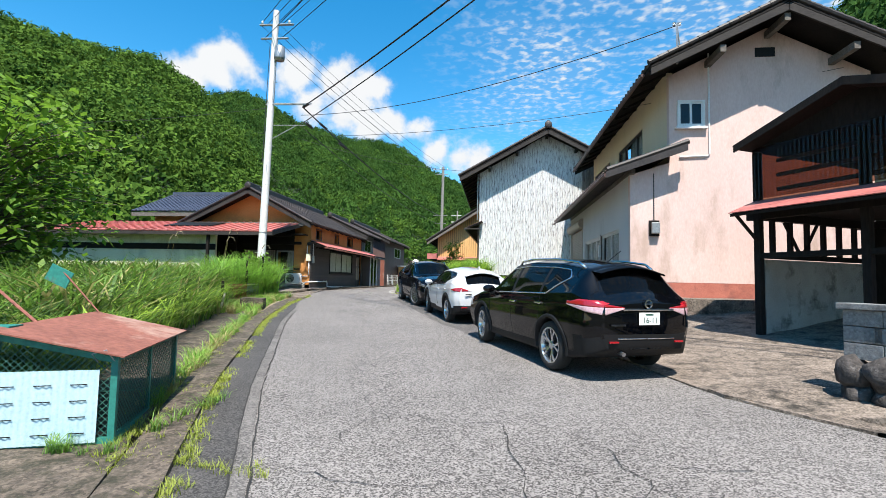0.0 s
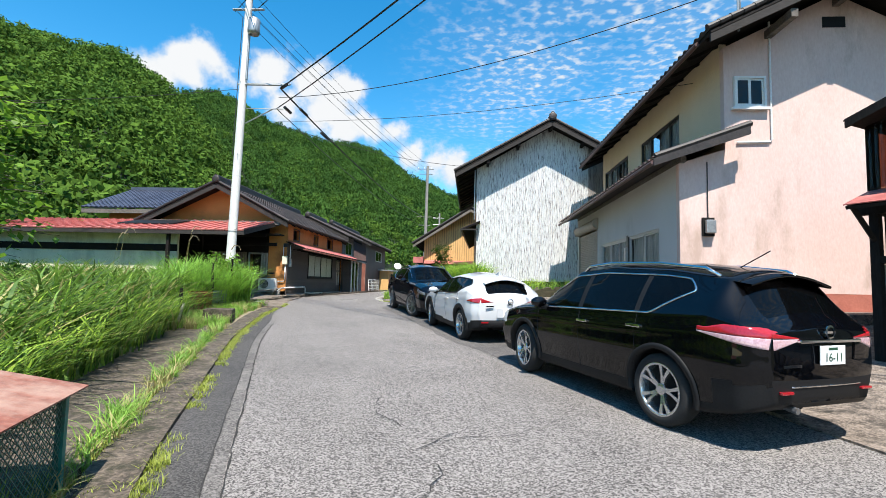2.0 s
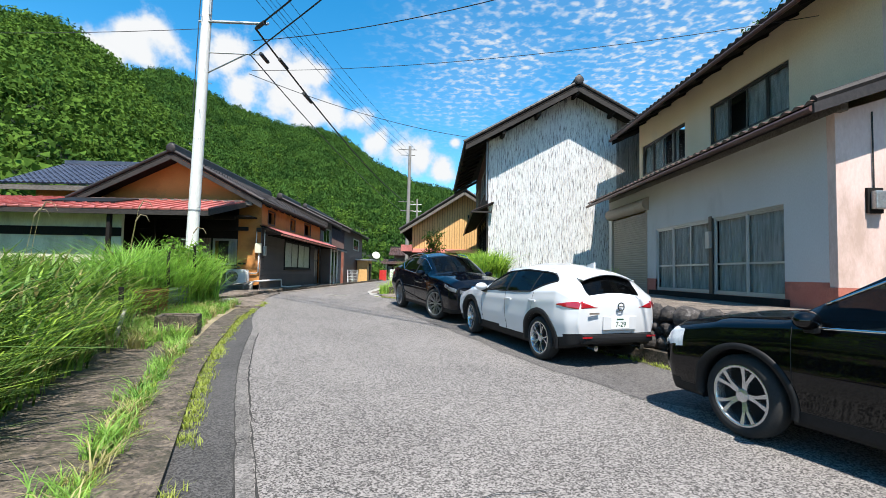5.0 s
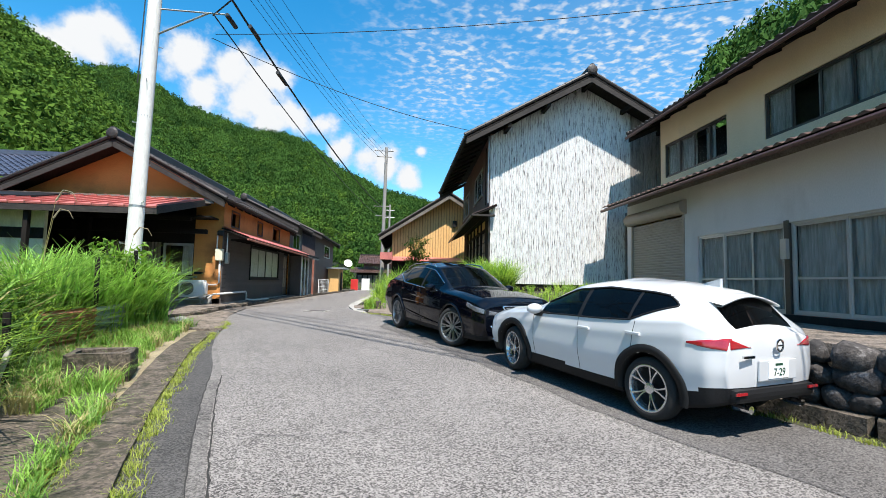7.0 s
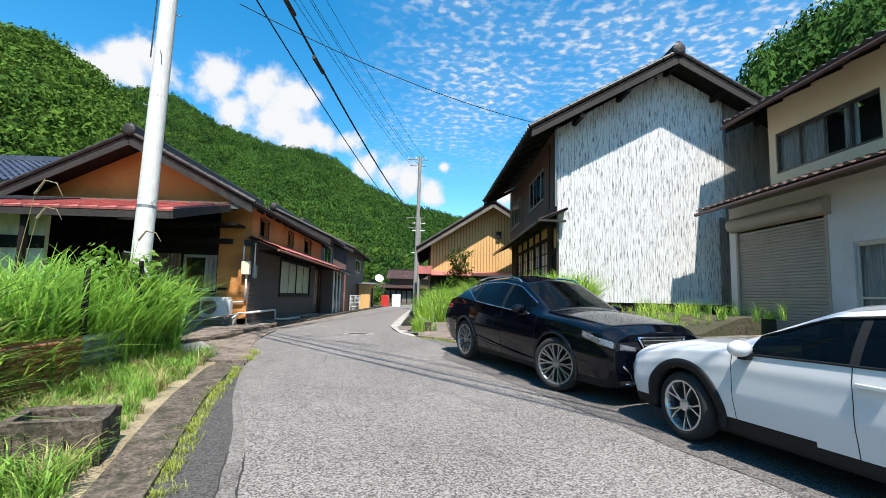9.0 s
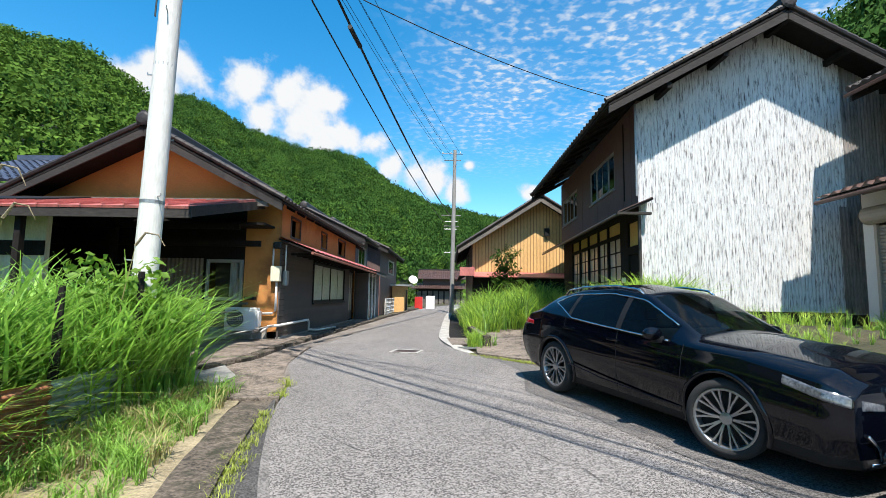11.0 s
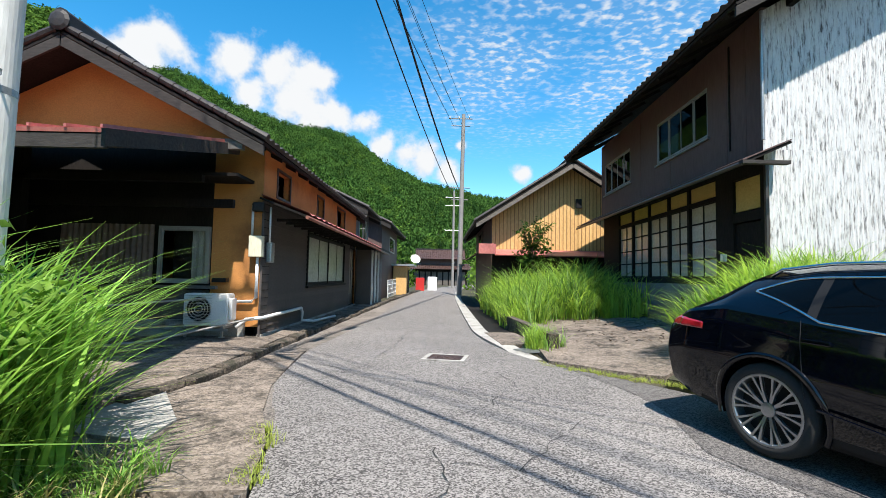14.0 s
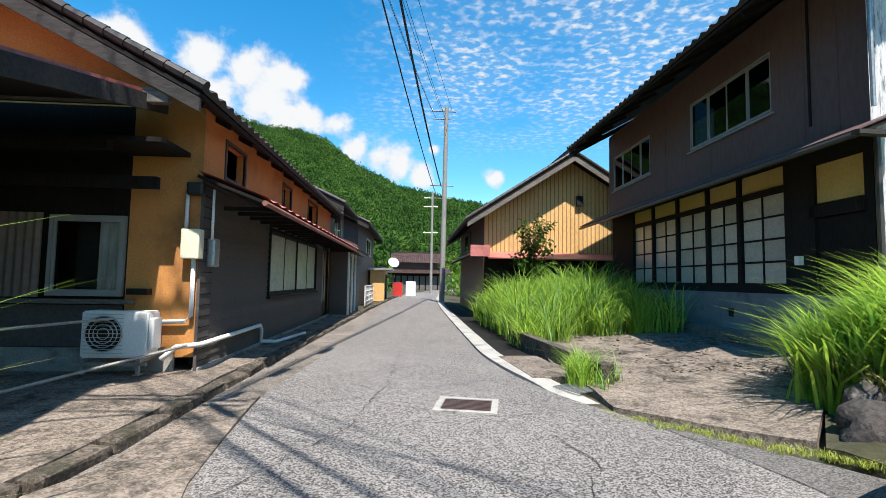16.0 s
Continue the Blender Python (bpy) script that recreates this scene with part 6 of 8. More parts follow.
A = dict(w=1.82, wb=2.705, r=.36, paint=M_blackcar, clad=.36, lip=.045, lip_mat=M_blackpaint, wheel=(5, M_rim, M_blackpaint, True, .225, .73, .8), steer=-6,
         stations=[(2.28, .30, .70, .79, .83, .58, .68, .70, .52), (2.12, .25, .84, .93, .97, .78, .87, .83, .64), (1.6, .24, .95, 1.03, 1.08, .84, .90, .86, .70), (1.02, .24, 1.02, 1.09, 1.14, .84, .905, .87, .72),
                   (.30, .24, 1.05, 1.54, 1.61, .84, .91, .88, .62), (-.3, .24, 1.07, 1.60, 1.68, .84, .91, .88, .61), (-1.2, .24, 1.11, 1.58, 1.67, .84, .91, .88, .60), (-1.92, .28, 1.17, 1.50, 1.60, .84, .90, .86, .58),
                   (-2.18, .34, 1.12, 1.17, 1.24, .80, .865, .81, .60), (-2.29, .40, 1.05, 1.11, 1.16, .69, .78, .74, .57), (-2.35, .46, 1.0, 1.05, 1.08, .56, .65, .61, .49)],
         windows=[(.80, .02, M_carglass), (-.07, -.98, M_privacy), (-1.06, -1.66, M_privacy)], screen=(.98, .36), back=(-1.97, -2.22), kick=-1.22, mirror=(.78, 1.06), handles=[(-.12, .93), (-1.02, .97)],
         handle_mat=M_chrome, gaps=[(.92, .95), (-.05, -.03), (-1.0, -1.04)], belt_mat=M_chrome, classify=cls_a,
         mats={"tail_lamp": M_taillamp, "tail_lamp_clear": M_lampclear, "headlamp:l": M_lampclear, "headlamp:r": M_lampclear, "grille": M_blackpaint})
ca, sh = car("suv_car", "glossy black family SUV parked at the roadside", (1.32, 9.06), (2.39, 6.58), 1, A)
number_plate(ca, plate_frame(-2.425, .86), "16-11")
boxpart("plate_trim", (-2.42, -2.38, -.40, .40, .965, .995), M_chrome, ca, "chrome strip over the number plate", bevel=.008)
bm = bmesh.new()
lathe(bm, [(.045, 0), (.062, .004), (.062, .010), (.045, .014)], 24, pose(-2.395, 0, 1.055, 0, -90, 0))
part("badge", bm, M_chrome, ca)
boxpart("badge_bar", (-2.405, -2.39, -.065, .065, 1.045, 1.065), M_chrome, ca)
boxpart("badge_letters", (-2.40, -2.39, .36, .58, .76, .785), M_chrome, ca)
skin_patch("bumper_trim", sh, ca, M_chrome, (0.0, .46), lambda y: .585, lambda y: .60, "rear")
for s in (1, -1):
    boxpart("reflector", (-2.395, -2.36, s * .52 - .07, s * .52 + .07, .535, .56), M_taillamp, ca, bevel=.006)
    bm = bmesh.new()
    tube(bm, [(.22, s * .60, 1.545), (.12, s * .60, 1.615), (-.3, s * .605, 1.655), (-1.1, s * .60, 1.65), (-1.65, s * .58, 1.60), (-1.80, s * .565, 1.52)], .02, 6)
    part("roof_rail", bm, M_chrome, ca, smooth=True)
roof_spoiler(sh, ca, M_blackcar, -1.90, .20, .035)
seam = lambda x: 1.02 - .02 * (-1.80 - x) / .545
for lo, hi, mt in ((seam, lambda x: seam(x) + .012 + max(.03, min(.075, (-1.80 - x) * .3, .045 + (x + 2.345) * .5)), M_taillamp), (lambda x: seam(x) - .008 - .085 * (-1.80 - x) / .545, seam, M_lamppink)):
    skin_patch("tail_lamp", sh, ca, mt, (-1.80, -2.345), lo, hi)
for lo, hi, mt in ((lambda y: 1.0, lambda y: 1.006 + (y - .36) * .15, M_taillamp), (lambda y: .985 - (y - .36) * .32, lambda y: 1.0, M_lamppink)):
    skin_patch("tail_lamp", sh, ca, mt, (.36, sh.half_width(sh.x[0], .98) - .002), lo, hi, "rear")
bm = bmesh.new()
tube(bm, [(-1.62, .1, 1.61), (-1.95, .1, 1.78)], .006, 5)
part("aerial", bm, M_blackpaint, ca)
bm = bmesh.new()
tube(bm, [(-2.2, .35, .40), (-2.36, .35, .38)], .03, 8)
part("exhaust", bm, M_rimdark, ca)
bm = bmesh.new()
tube(bm, [(-2.06, .0, 1.33), (-2.22, .26, 1.17)], .008, 5)
part("rear_wiper", bm, M_blackpaint, ca)


# white compact car
def cls_b(x, y, z, row, where):
    if where == "rear" and z < .50:
        return "rear_skirt"
    if where == "side" and z < .34 + .16 * min(1, max(0, (-1.55 - x) / .4)) and x < -1.5:
        return "rear_skirt"
    if where == "front" and .38 < y and .58 < z < .70:
        return "headlamp"
    if where == "side" and x > 1.82 and row[0] in (2, 3) and .62 < z < .76:
        return "headlamp"
    if where == "front" and y < .40 and .36 < z < .66:
        return "grille"


B = dict(w=1.765, wb=2.57, r=.335, paint=M_whitecar, clad=.34, lip=.075, lip_mat=M_blackpaint, wheel=(5, M_rim, M_blackpaint, True, .215, .74, .42), steer=-8,
         stations=[(2.14, .28, .60, .68, .72, .54, .65, .66, .48), (1.98, .22, .76, .85, .89, .74, .83, .79, .60), (1.45, .20, .88, .96, 1.0, .80, .875, .83, .68), (.85, .20, .94, 1.01, 1.06, .80, .88, .845, .70),
                   (.05, .20, .97, 1.37, 1.44, .80, .88, .855, .59), (-.5, .20, .99, 1.43, 1.52, .80, .88, .855, .575), (-1.15, .20, 1.04, 1.40, 1.49, .80, .88, .85, .55), (-1.70, .24, 1.10, 1.32, 1.42, .80, .875, .83, .51),
                   (-1.93, .30, 1.03, 1.09, 1.15, .75, .82, .77, .54), (-2.05, .36, .93, .99, 1.02, .60, .68, .63, .48)],
         windows=[(.60, -.16, M_carglass), (-.23, -.98, M_privacy), (-1.02, -1.52, M_privacy)], screen=(.82, .10), back=(-1.74, -1.98), kick=-1.02, belt_mat=M_blackpaint, mirror=(.60, .97), handles=[(-.32, .86), (-1.10, .90)],
         handle_mat=M_whitecar, gaps=[(.72, .76), (-.22, -.19), (-1.02, -1.10)], classify=cls_b,
         mats={"tail_lamp": M_taillamp, "headlamp:l": M_lampclear, "headlamp:r": M_lampclear, "grille": M_blackpaint, "rear_skirt": M_blackpaint})
cb, sh = car("compact_car", "pearl white compact SUV with black wheel arches, parked", (-.64, 14.73), (.24, 12.31), 1, B)
number_plate(cb, plate_frame(-2.125, .66), "7-29")
boxpart("bumper", (-2.12, -1.98, -.64, .64, .36, .50), M_blackpaint, cb, "black rear bumper skirt", bevel=.05)
boxpart("plate_recess", (-2.12, -2.10, -.30, .30, .56, .76), M_whitecar, cb, bevel=.008)
bm = bmesh.new()
lathe(bm, [(.050, 0), (.065, .004), (.065, .010), (.050, .014)], 24, pose(-2.125, 0, .90, 0, -90, 0))
part("badge", bm, M_chrome, cb)
boxpart("badge_bar", (-2.135, -2.12, -.045, .045, .892, .908), M_chrome, cb)
boxpart("badge_letters", (-2.125, -2.105, .38, .55, .79, .815), M_chrome, cb)
roof_spoiler(sh, cb, M_whitecar, -1.70, .16, .03)
skin_patch("tail_lamp", sh, cb, M_taillamp, (-1.74, -2.048), lambda x: .895 - (-1.74 - x) * .12, lambda x: .912 + (-1.74 - x) * .205)
lamp_end = sh.half_width(sh.x[0], .92) - .002
skin_patch("tail_lamp", sh, cb, M_taillamp, (.38, lamp_end), lambda y: .859 + (lamp_end - y) * .12, lambda y: .975 - (lamp_end - y) * .36, "rear")
bm = bmesh.new()
prism(bm, [(-1.30, 1.47), (-1.52, 1.43), (-1.52, 1.54)], -.02, .02)
part("shark_fin", bm, M_whitecar, cb)
for s in (1, -1):
    bm = bmesh.new()
    tube(bm, [(-1.95, s * .42, .30), (-2.12, s * .42, .30)], .04, 10)
    part("exhaust", bm, M_chrome, cb)
    boxpart("rear_reflector", (-2.135, -2.12, s * .58 - .08, s * .58 + .08, .45, .475), M_taillamp, cb)
bm = bmesh.new()
tube(bm, [(-1.94, 0, 1.13), (-1.90, -.26, 1.16)], .008, 5)
part("rear_wiper", bm, M_blackpaint, cb)


# dark blue-black car, nose to the camera
def cls_c(x, y, z, row, where):
    return None


C = dict(w=1.895, wb=2.79, r=.38, paint=M_bluecar, clad=.32, lip=.030, lip_mat=M_bluecar, wheel=(10, M_rimdark, M_blackpaint, True, .235, .76, .9), steer=18,
         stations=[(2.44, .24, .80, .89, .92, .66, .78, .78, .58), (2.26, .22, .91, 1.0, 1.03, .82, .91, .87, .68), (1.6, .22, 1.0, 1.07, 1.12, .86, .94, .89, .72), (1.0, .22, 1.03, 1.10, 1.16, .86, .945, .90, .74),
                   (.18, .22, 1.06, 1.53, 1.60, .86, .945, .91, .63), (-.4, .22, 1.09, 1.59, 1.67, .86, .945, .91, .62), (-1.2, .22, 1.15, 1.53, 1.63, .86, .945, .905, .59), (-1.80, .26, 1.20, 1.42, 1.53, .86, .94, .88, .55),
                   (-2.2, .32, 1.13, 1.19, 1.24, .82, .91, .84, .57), (-2.43, .40, .98, 1.04, 1.07, .76, .86, .78, .55)],
         windows=[(.76, -.02, M_carglass), (-.10, -1.05, M_privacy), (-1.12, -1.62, M_privacy)], screen=(.97, .24), back=(-1.85, -2.18), kick=-1.02, mirror=(.62, 1.07), handles=[(-.10, .95), (-1.02, 1.0)],
         handle_mat=M_bluecar, gaps=[(.90, .94), (-.06, -.05), (-1.08, -1.15)], belt_mat=M_chrome, classify=cls_c,
         mats={"tail_lamp": M_taillamp, "headlamp:l": M_lampclear, "headlamp:r": M_lampclear, "grille": M_blackpaint})
cc, sh = car("crossover_car", "glossy blue-black crossover car with a large mesh grille", (-1.41, 16.75), (-2.47, 19.33), -1, C)
nose_sec = sh.section(sh.q[-1])


def nose(y, z, lift=.0):
    """The point of the car's front skin at y and z."""
    zz = np.clip((z - nose_sec[0][1]) / (nose_sec[-1][1] - nose_sec[0][1]), .02, .98)
    f = min(1, abs(y) / max(.1, sh.half_width(sh.x[-1], z)))
    return (sh.x[-1] + .05 * (1 - f ** 3) * math.sin(zz * math.pi) ** .5 + lift, y, z)


spindle = lambda z: .27 + abs(z - .60) * .58
bm = bmesh.new()
prev = None
for z in np.linspace(.29, .87, 25):
    ring = [bm.verts.new(nose(spindle(z) * k / 8, z, .006)) for k in range(-8, 9)]
    if prev:
        for k in range(16):
            bm.faces.new((prev[k], prev[k + 1], ring[k + 1], ring[k]))
    prev = ring
part("grille", bm, M_blackpaint, cc, "large black mesh grille", smooth=True)
bm = bmesh.new()
tube(bm, [nose(y, .872, .012) for y in np.linspace(-.43, .43, 9)], .012, 6)
part("grille_trim", bm, M_chrome, cc, smooth=True)
bm = bmesh.new()
tube(bm, [nose(y, .285, .012) for y in np.linspace(-.62, .62, 13)], .014, 6)
part("bumper_trim", bm, M_chrome, cc, smooth=True)
for s in (1, -1):
    bm = bmesh.new()
    tube(bm, [nose(s * spindle(z), z, .012) for z in np.linspace(.29, .87, 15)], .017, 6)
    part("grille_trim", bm, M_chrome, cc, smooth=True)
    bm = bmesh.new()
    tube(bm, [nose(s * .50, .30, .012), nose(s * .56, .42, .012), nose(s * .68, .52, .012)], .013, 6)
    part("fog_trim", bm, M_chrome, cc, smooth=True)
    bm = bmesh.new()
    tube(bm, [(.1, s * .62, 1.54), (.0, s * .62, 1.60), (-.4, s * .615, 1.635), (-1.1, s * .59, 1.60), (-1.5, s * .565, 1.54), (-1.6, s * .555, 1.47)], .016, 6)
    part("roof_rail", bm, M_chrome, cc, smooth=True)
    bm = bmesh.new()
    tube(bm, [(.95, s * .90, .36), (-.3, s * .955, .42), (-1.0, s * .955, .50)], .012, 5)
    part("door_crease", bm, M_bluecar, cc)
skin_patch("headlamp", sh, cc, M_lampdark, (2.43, 1.95), lambda x: .72 + (2.44 - x) * .24, lambda x: .81 + (2.44 - x) * .22, label="slim clear headlamp")
skin_patch("headlamp", sh, cc, M_lampdark, (.46, .72), lambda y: .69 + (y - .46) * .06, lambda y: .75 + (y - .46) * .18, "front")
skin_patch("tail_lamp", sh, cc, M_taillamp, (-2.0, -2.42), lambda x: .96, lambda x: 1.03 + (-2.0 - x) * .06)
skin_patch("tail_lamp", sh, cc, M_taillamp, (.30, .77), lambda y: .93, lambda y: .97 + (y - .3) * .04, "rear")
for k in range(10):
    for j in range(15):
        y = -.42 + j * .06 + (.03 if k % 2 else 0)
        z = .33 + k * .056
        if abs(y) < spindle(z) - .035:
            x = nose(y, z)[0]
            boxpart("grille_bar", (x + .004, x + .014, y - .022, y + .022, z - .006, z + .006), M_steel, cc)
bm = bmesh.new()
lathe(bm, [(.055, 0), (.072, .004), (.072, .012), (.055, .016)], 24, pose(2.50, 0, .74, 0, 90, 0))
part("badge", bm, M_chrome, cc)
# ---------------------------------------------------------------- hills
HC = Vector((-3.0, 8.0))


def hill(name, label, azs, els, r_ridge, r_base, az0, az1, mat, power=1.0, step=1.0):
    """A wooded hillside round the village: azimuth and height of its ridge, in degrees, seen from the middle of the walk."""
    verts, faces, rows = [], [], 26
    n = int((az1 - az0) / step) + 1
    for i in range(n):
        az = az0 + (az1 - az0) * i / (n - 1)
        el = float(np.interp(az, azs, els))
        rr, rb = float(np.interp(az, azs, r_ridge)), float(np.interp(az, azs, r_base))
        for k in range(rows):
            s = k / (rows - 1)
            r = rb + (rr - rb) * s * 1.35
            d = Vector((-math.sin(radians(az)), math.cos(radians(az))))
            top = math.tan(radians(el)) * rr
            s1 = min(1, s * 1.35)
            z = top * (s1 ** power) if s * 1.35 <= 1 else top * (1 - (s * 1.35 - 1) * .8)
            z += top * .07 * noise.noise((d.x * r * .02, d.y * r * .02, 1.0)) * min(1, s * 3) * (1 - s1 * .7)
            verts.append((HC.x + d.x * r, HC.y + d.y * r, .6 + z))
    for i in range(n - 1):
        for k in range(rows - 1):
            a = i * rows + k
            faces.append((a, a + 1, a + rows + 1, a + rows))
    ob = pydata(name, verts, faces, mat, None, smooth=True)
    tagged(ob, label, "hill", kind="structure")
    return np.array(verts).reshape(n, rows, 3)


# hill ground coloured near black to paint the shade between the crowns
M_hill = mat("forest_floor_gap_shade", (.003, .008, .003), (.010, .022, .006), fine=1.2, coarse=.1, rough=1, bump=.6, bump_dist=.6)
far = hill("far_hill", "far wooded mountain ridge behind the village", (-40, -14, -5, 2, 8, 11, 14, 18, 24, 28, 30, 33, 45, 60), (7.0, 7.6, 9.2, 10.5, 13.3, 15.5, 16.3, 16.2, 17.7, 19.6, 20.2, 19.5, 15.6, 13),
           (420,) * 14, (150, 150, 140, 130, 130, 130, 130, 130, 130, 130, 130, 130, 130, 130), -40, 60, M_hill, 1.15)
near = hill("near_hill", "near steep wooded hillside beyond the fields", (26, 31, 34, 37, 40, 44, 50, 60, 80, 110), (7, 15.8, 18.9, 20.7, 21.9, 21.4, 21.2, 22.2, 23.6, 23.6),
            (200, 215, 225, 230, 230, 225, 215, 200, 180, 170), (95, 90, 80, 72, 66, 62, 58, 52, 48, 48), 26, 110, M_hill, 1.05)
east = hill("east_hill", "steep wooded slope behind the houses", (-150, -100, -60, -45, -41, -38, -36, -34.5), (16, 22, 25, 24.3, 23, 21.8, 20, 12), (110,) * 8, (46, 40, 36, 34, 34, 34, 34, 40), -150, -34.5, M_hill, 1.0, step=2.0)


def clump(rs, r, leaves=90, size=.34, flat=.8, single=False):
    """A crown of loose leaf sprays round a few centres."""
    v, f = [], []
    cs = [(rs.uniform(-.45, .45) * r, rs.uniform(-.45, .45) * r, rs.uniform(.2, .9) * r) for _ in range(5)]
    for i in range(leaves):
        c = cs[i % 5]
        d = Vector((rs.gauss(0, 1), rs.gauss(0, 1), rs.gauss(.25, .9))).normalized()
        p = Vector(c) + Vector((d.x, d.y, d.z * flat)) * r * rs.uniform(.42, .62)
        n = (d + Vector((rs.uniform(-.6, .6), rs.uniform(-.6, .6), rs.uniform(-.3, .8)))).normalized()
        s = n.orthogonal().normalized()
        s.rotate(Matrix.Rotation(rs.uniform(0, 6.28), 3, n))
        t = n.cross(s)
        z = size * r * rs.uniform(.6, 1.2)
        o = len(v)
        v += [tuple(p + s * z), tuple(p + t * z * .6 - n * z * .2), tuple(p - s * z * .9), tuple(p - t * z * .6 - n * z * .2)]
        f += [(o, o + 1, o + 3)] if single else [(o, o + 1, o + 2), (o, o + 2, o + 3)]
    return np.array(v), np.array(f)


def scatter(name, label, kinds, places, mat, category="trees"):
    """Many plants joined into one object: places are (x, y, z, scale, turn)."""
    vs, fs, o = [], [], 0
    for i, (x, y, z, sc, tu) in enumerate(places):
        v, f = kinds[i % len(kinds)]
        c, s = math.cos(tu) * sc, math.sin(tu) * sc
        w = np.empty_like(v)
        w[:, 0] = v[:, 0] * c - v[:, 1] * s + x
        w[:, 1] = v[:, 0] * s + v[:, 1] * c + y
        w[:, 2] = v[:, 2] * sc + z
        vs.append(w)
        fs.append(f + o)
        o += len(v)
    vs, fs = np.concatenate(vs), np.concatenate(fs)
    me = bpy.data.meshes.new(name)
    me.vertices.add(len(vs))
    me.vertices.foreach_set("co", vs.ravel())
    k = fs.shape[1]
    me.loops.add(fs.size)
    me.loops.foreach_set("vertex_index", fs.ravel())
    me.polygons.add(len(fs))
    me.polygons.foreach_set("loop_start", np.arange(0, fs.size, k))
    me.polygons.foreach_set("loop_total", np.full(len(fs), k))
    me.update(calc_edges=True)
    me.validate()
    me.materials.append(mat)
    return tagged(new(name, me), label, category, kind="stuff")


rs = random.Random(3)


def on_hill(grid, count, lo, hi, i0=0.0, i1=1.0):
    out = []
    n, m, _ = grid.shape
    for _ in range(count):
        a = (i0 + (i1 - i0) * rs.random()) * (n - 1.001)
        b = (lo + (hi - lo) * math.sqrt(rs.random())) * (m - 1.001)
        i, k = int(a), int(b)
        u, w = a - i, b - k
        out.append(grid[i, k] * (1 - u) * (1 - w) + grid[i + 1, k] * u * (1 - w) + grid[i, k + 1] * (1 - u) * w + grid[i + 1, k + 1] * u * w)
    return out


CON = []
for _ in range(8):
    v, f = clump(rs, 1.0, 84, .21, 1.0, True)
    v[:, :2] *= (.46 * (1.15 - .5 * np.clip(v[:, 2:3] / 1.4, 0, 1)))
    v[:, 2] *= .72
    CON.append((v, f))
FIR = []
for _ in range(5):
    v, f = clump(rs, 1.0, 300, .14, 1.0, True)
    v[:, :2] *= (.5 * (1.25 - .75 * np.clip(v[:, 2:3] / 1.5, 0, 1)))
    v[:, 2] *= .8
    FIR.append((v, f))
CLU = [clump(rs, 1.0, 230, .155, .8, True) for _ in range(8)]
T = lambda p, a, b: (p[0], p[1], p[2] - .8, rs.uniform(a, b), rs.uniform(0, 6.28))
scatter("far_conifer_wood", "dense dark conifer wood on the far ridge", CON, [T(p, 4.5, 9.5) for p in on_hill(far, 10500, .02, .79, .25, .95)], M_conifer, "wood")
scatter("far_broadleaf_wood", "broadleaf trees among the far conifers", CLU, [T(p, 3, 5.5) for p in on_hill(far, 2600, .0, .78, .25, .95)], M_broadleaf, "wood")
scatter("hillside_broadleaf_wood", "thick broadleaf wood on the near hillside", CLU, [T(p, 3.4, 7.0) for p in on_hill(near, 2300, .0, .79, .0, .62)], M_broadleaf, "wood")
scatter("hillside_conifer_wood", "dark conifers on the near hillside", CON, [T(p, 5, 8.5) for p in on_hill(near, 1300, .15, .8, .0, .62)], M_conifer, "wood")
scatter("east_conifer_wood", "dark conifers on the slope behind the houses", FIR, [T(p, 7, 12) for p in on_hill(east, 420, .2, .8, .6, 1)], M_conifer, "wood")
# low trees at the foot of the near hill and beyond the shed
foot = [(-20 - rs.random() * 26, 16 + rs.random() * 46, .3, rs.uniform(1.5, 3.4), rs.random() * 6) for _ in range(150)]
foot += [(-13 + rs.random() * 4, 58 + rs.random() * 20, .5, rs.uniform(1.5, 2.8), rs.random() * 6) for _ in range(16)]
foot = [p for p in foot if not (-29 < p[0] < -14.5 and 19.5 < p[1] < 36)]
scatter("field_edge_trees", "low broadleaf trees at the edge of the field", CLU, foot, M_broadleaf)
scatter("roadside_shrubs", "bright green shrubs beyond the pole", CLU, [(-2.4 + rs.random() * 3, 49 + rs.random() * 14, .6, rs.uniform(1.2, 2.6), rs.random() * 6) for _ in range(14)], M_leaf)


# ---------------------------------------------------------------- grass
def blade_tuft(rs, n, h, spread, lean, width, seg=4):
    """A tuft of arching blades."""
    v, f = [], []
    for _ in range(n):
        a = rs.uniform(0, 6.28)
        bx, by = rs.gauss(0, spread), rs.gauss(0, spread)
        hh = h * rs.uniform(.55, 1.1)
        ln = lean * rs.uniform(.3, 1.3) * hh
        c, s = math.cos(a), math.sin(a)
        px, py = -s * width * rs.uniform(.6, 1.1), c * width * rs.uniform(.6, 1.1)
        o = len(v)
        for k in range(seg + 1):
            t = k / seg
            x, y = bx + c * ln * t * t, by + s * ln * t * t
            z = hh * (t - .38 * lean * t * t * t)
            w = (1 - t) ** .7 if k < seg else .04
            v += [(x - px * w, y - py * w, z), (x + px * w, y + py * w, z)]
            if k:
                q = o + 2 * k
                f.append((q - 2, q - 1, q + 1, q))
    return np.array(v), np.array(f)


REED = [blade_tuft(rs, 12, 1.0, .15, rs.uniform(.5, 1.1), .024) for _ in range(12)]
TALL = [blade_tuft(rs, 20, 1.08, .08, .62, .015, 6) for _ in range(8)]
TUFT = [blade_tuft(rs, 22, 1.0, .10, .9, .022, 3) for _ in range(6)]
WEED = [blade_tuft(rs, 14, 1.0, .35, .8, .05, 2) for _ in range(5)]


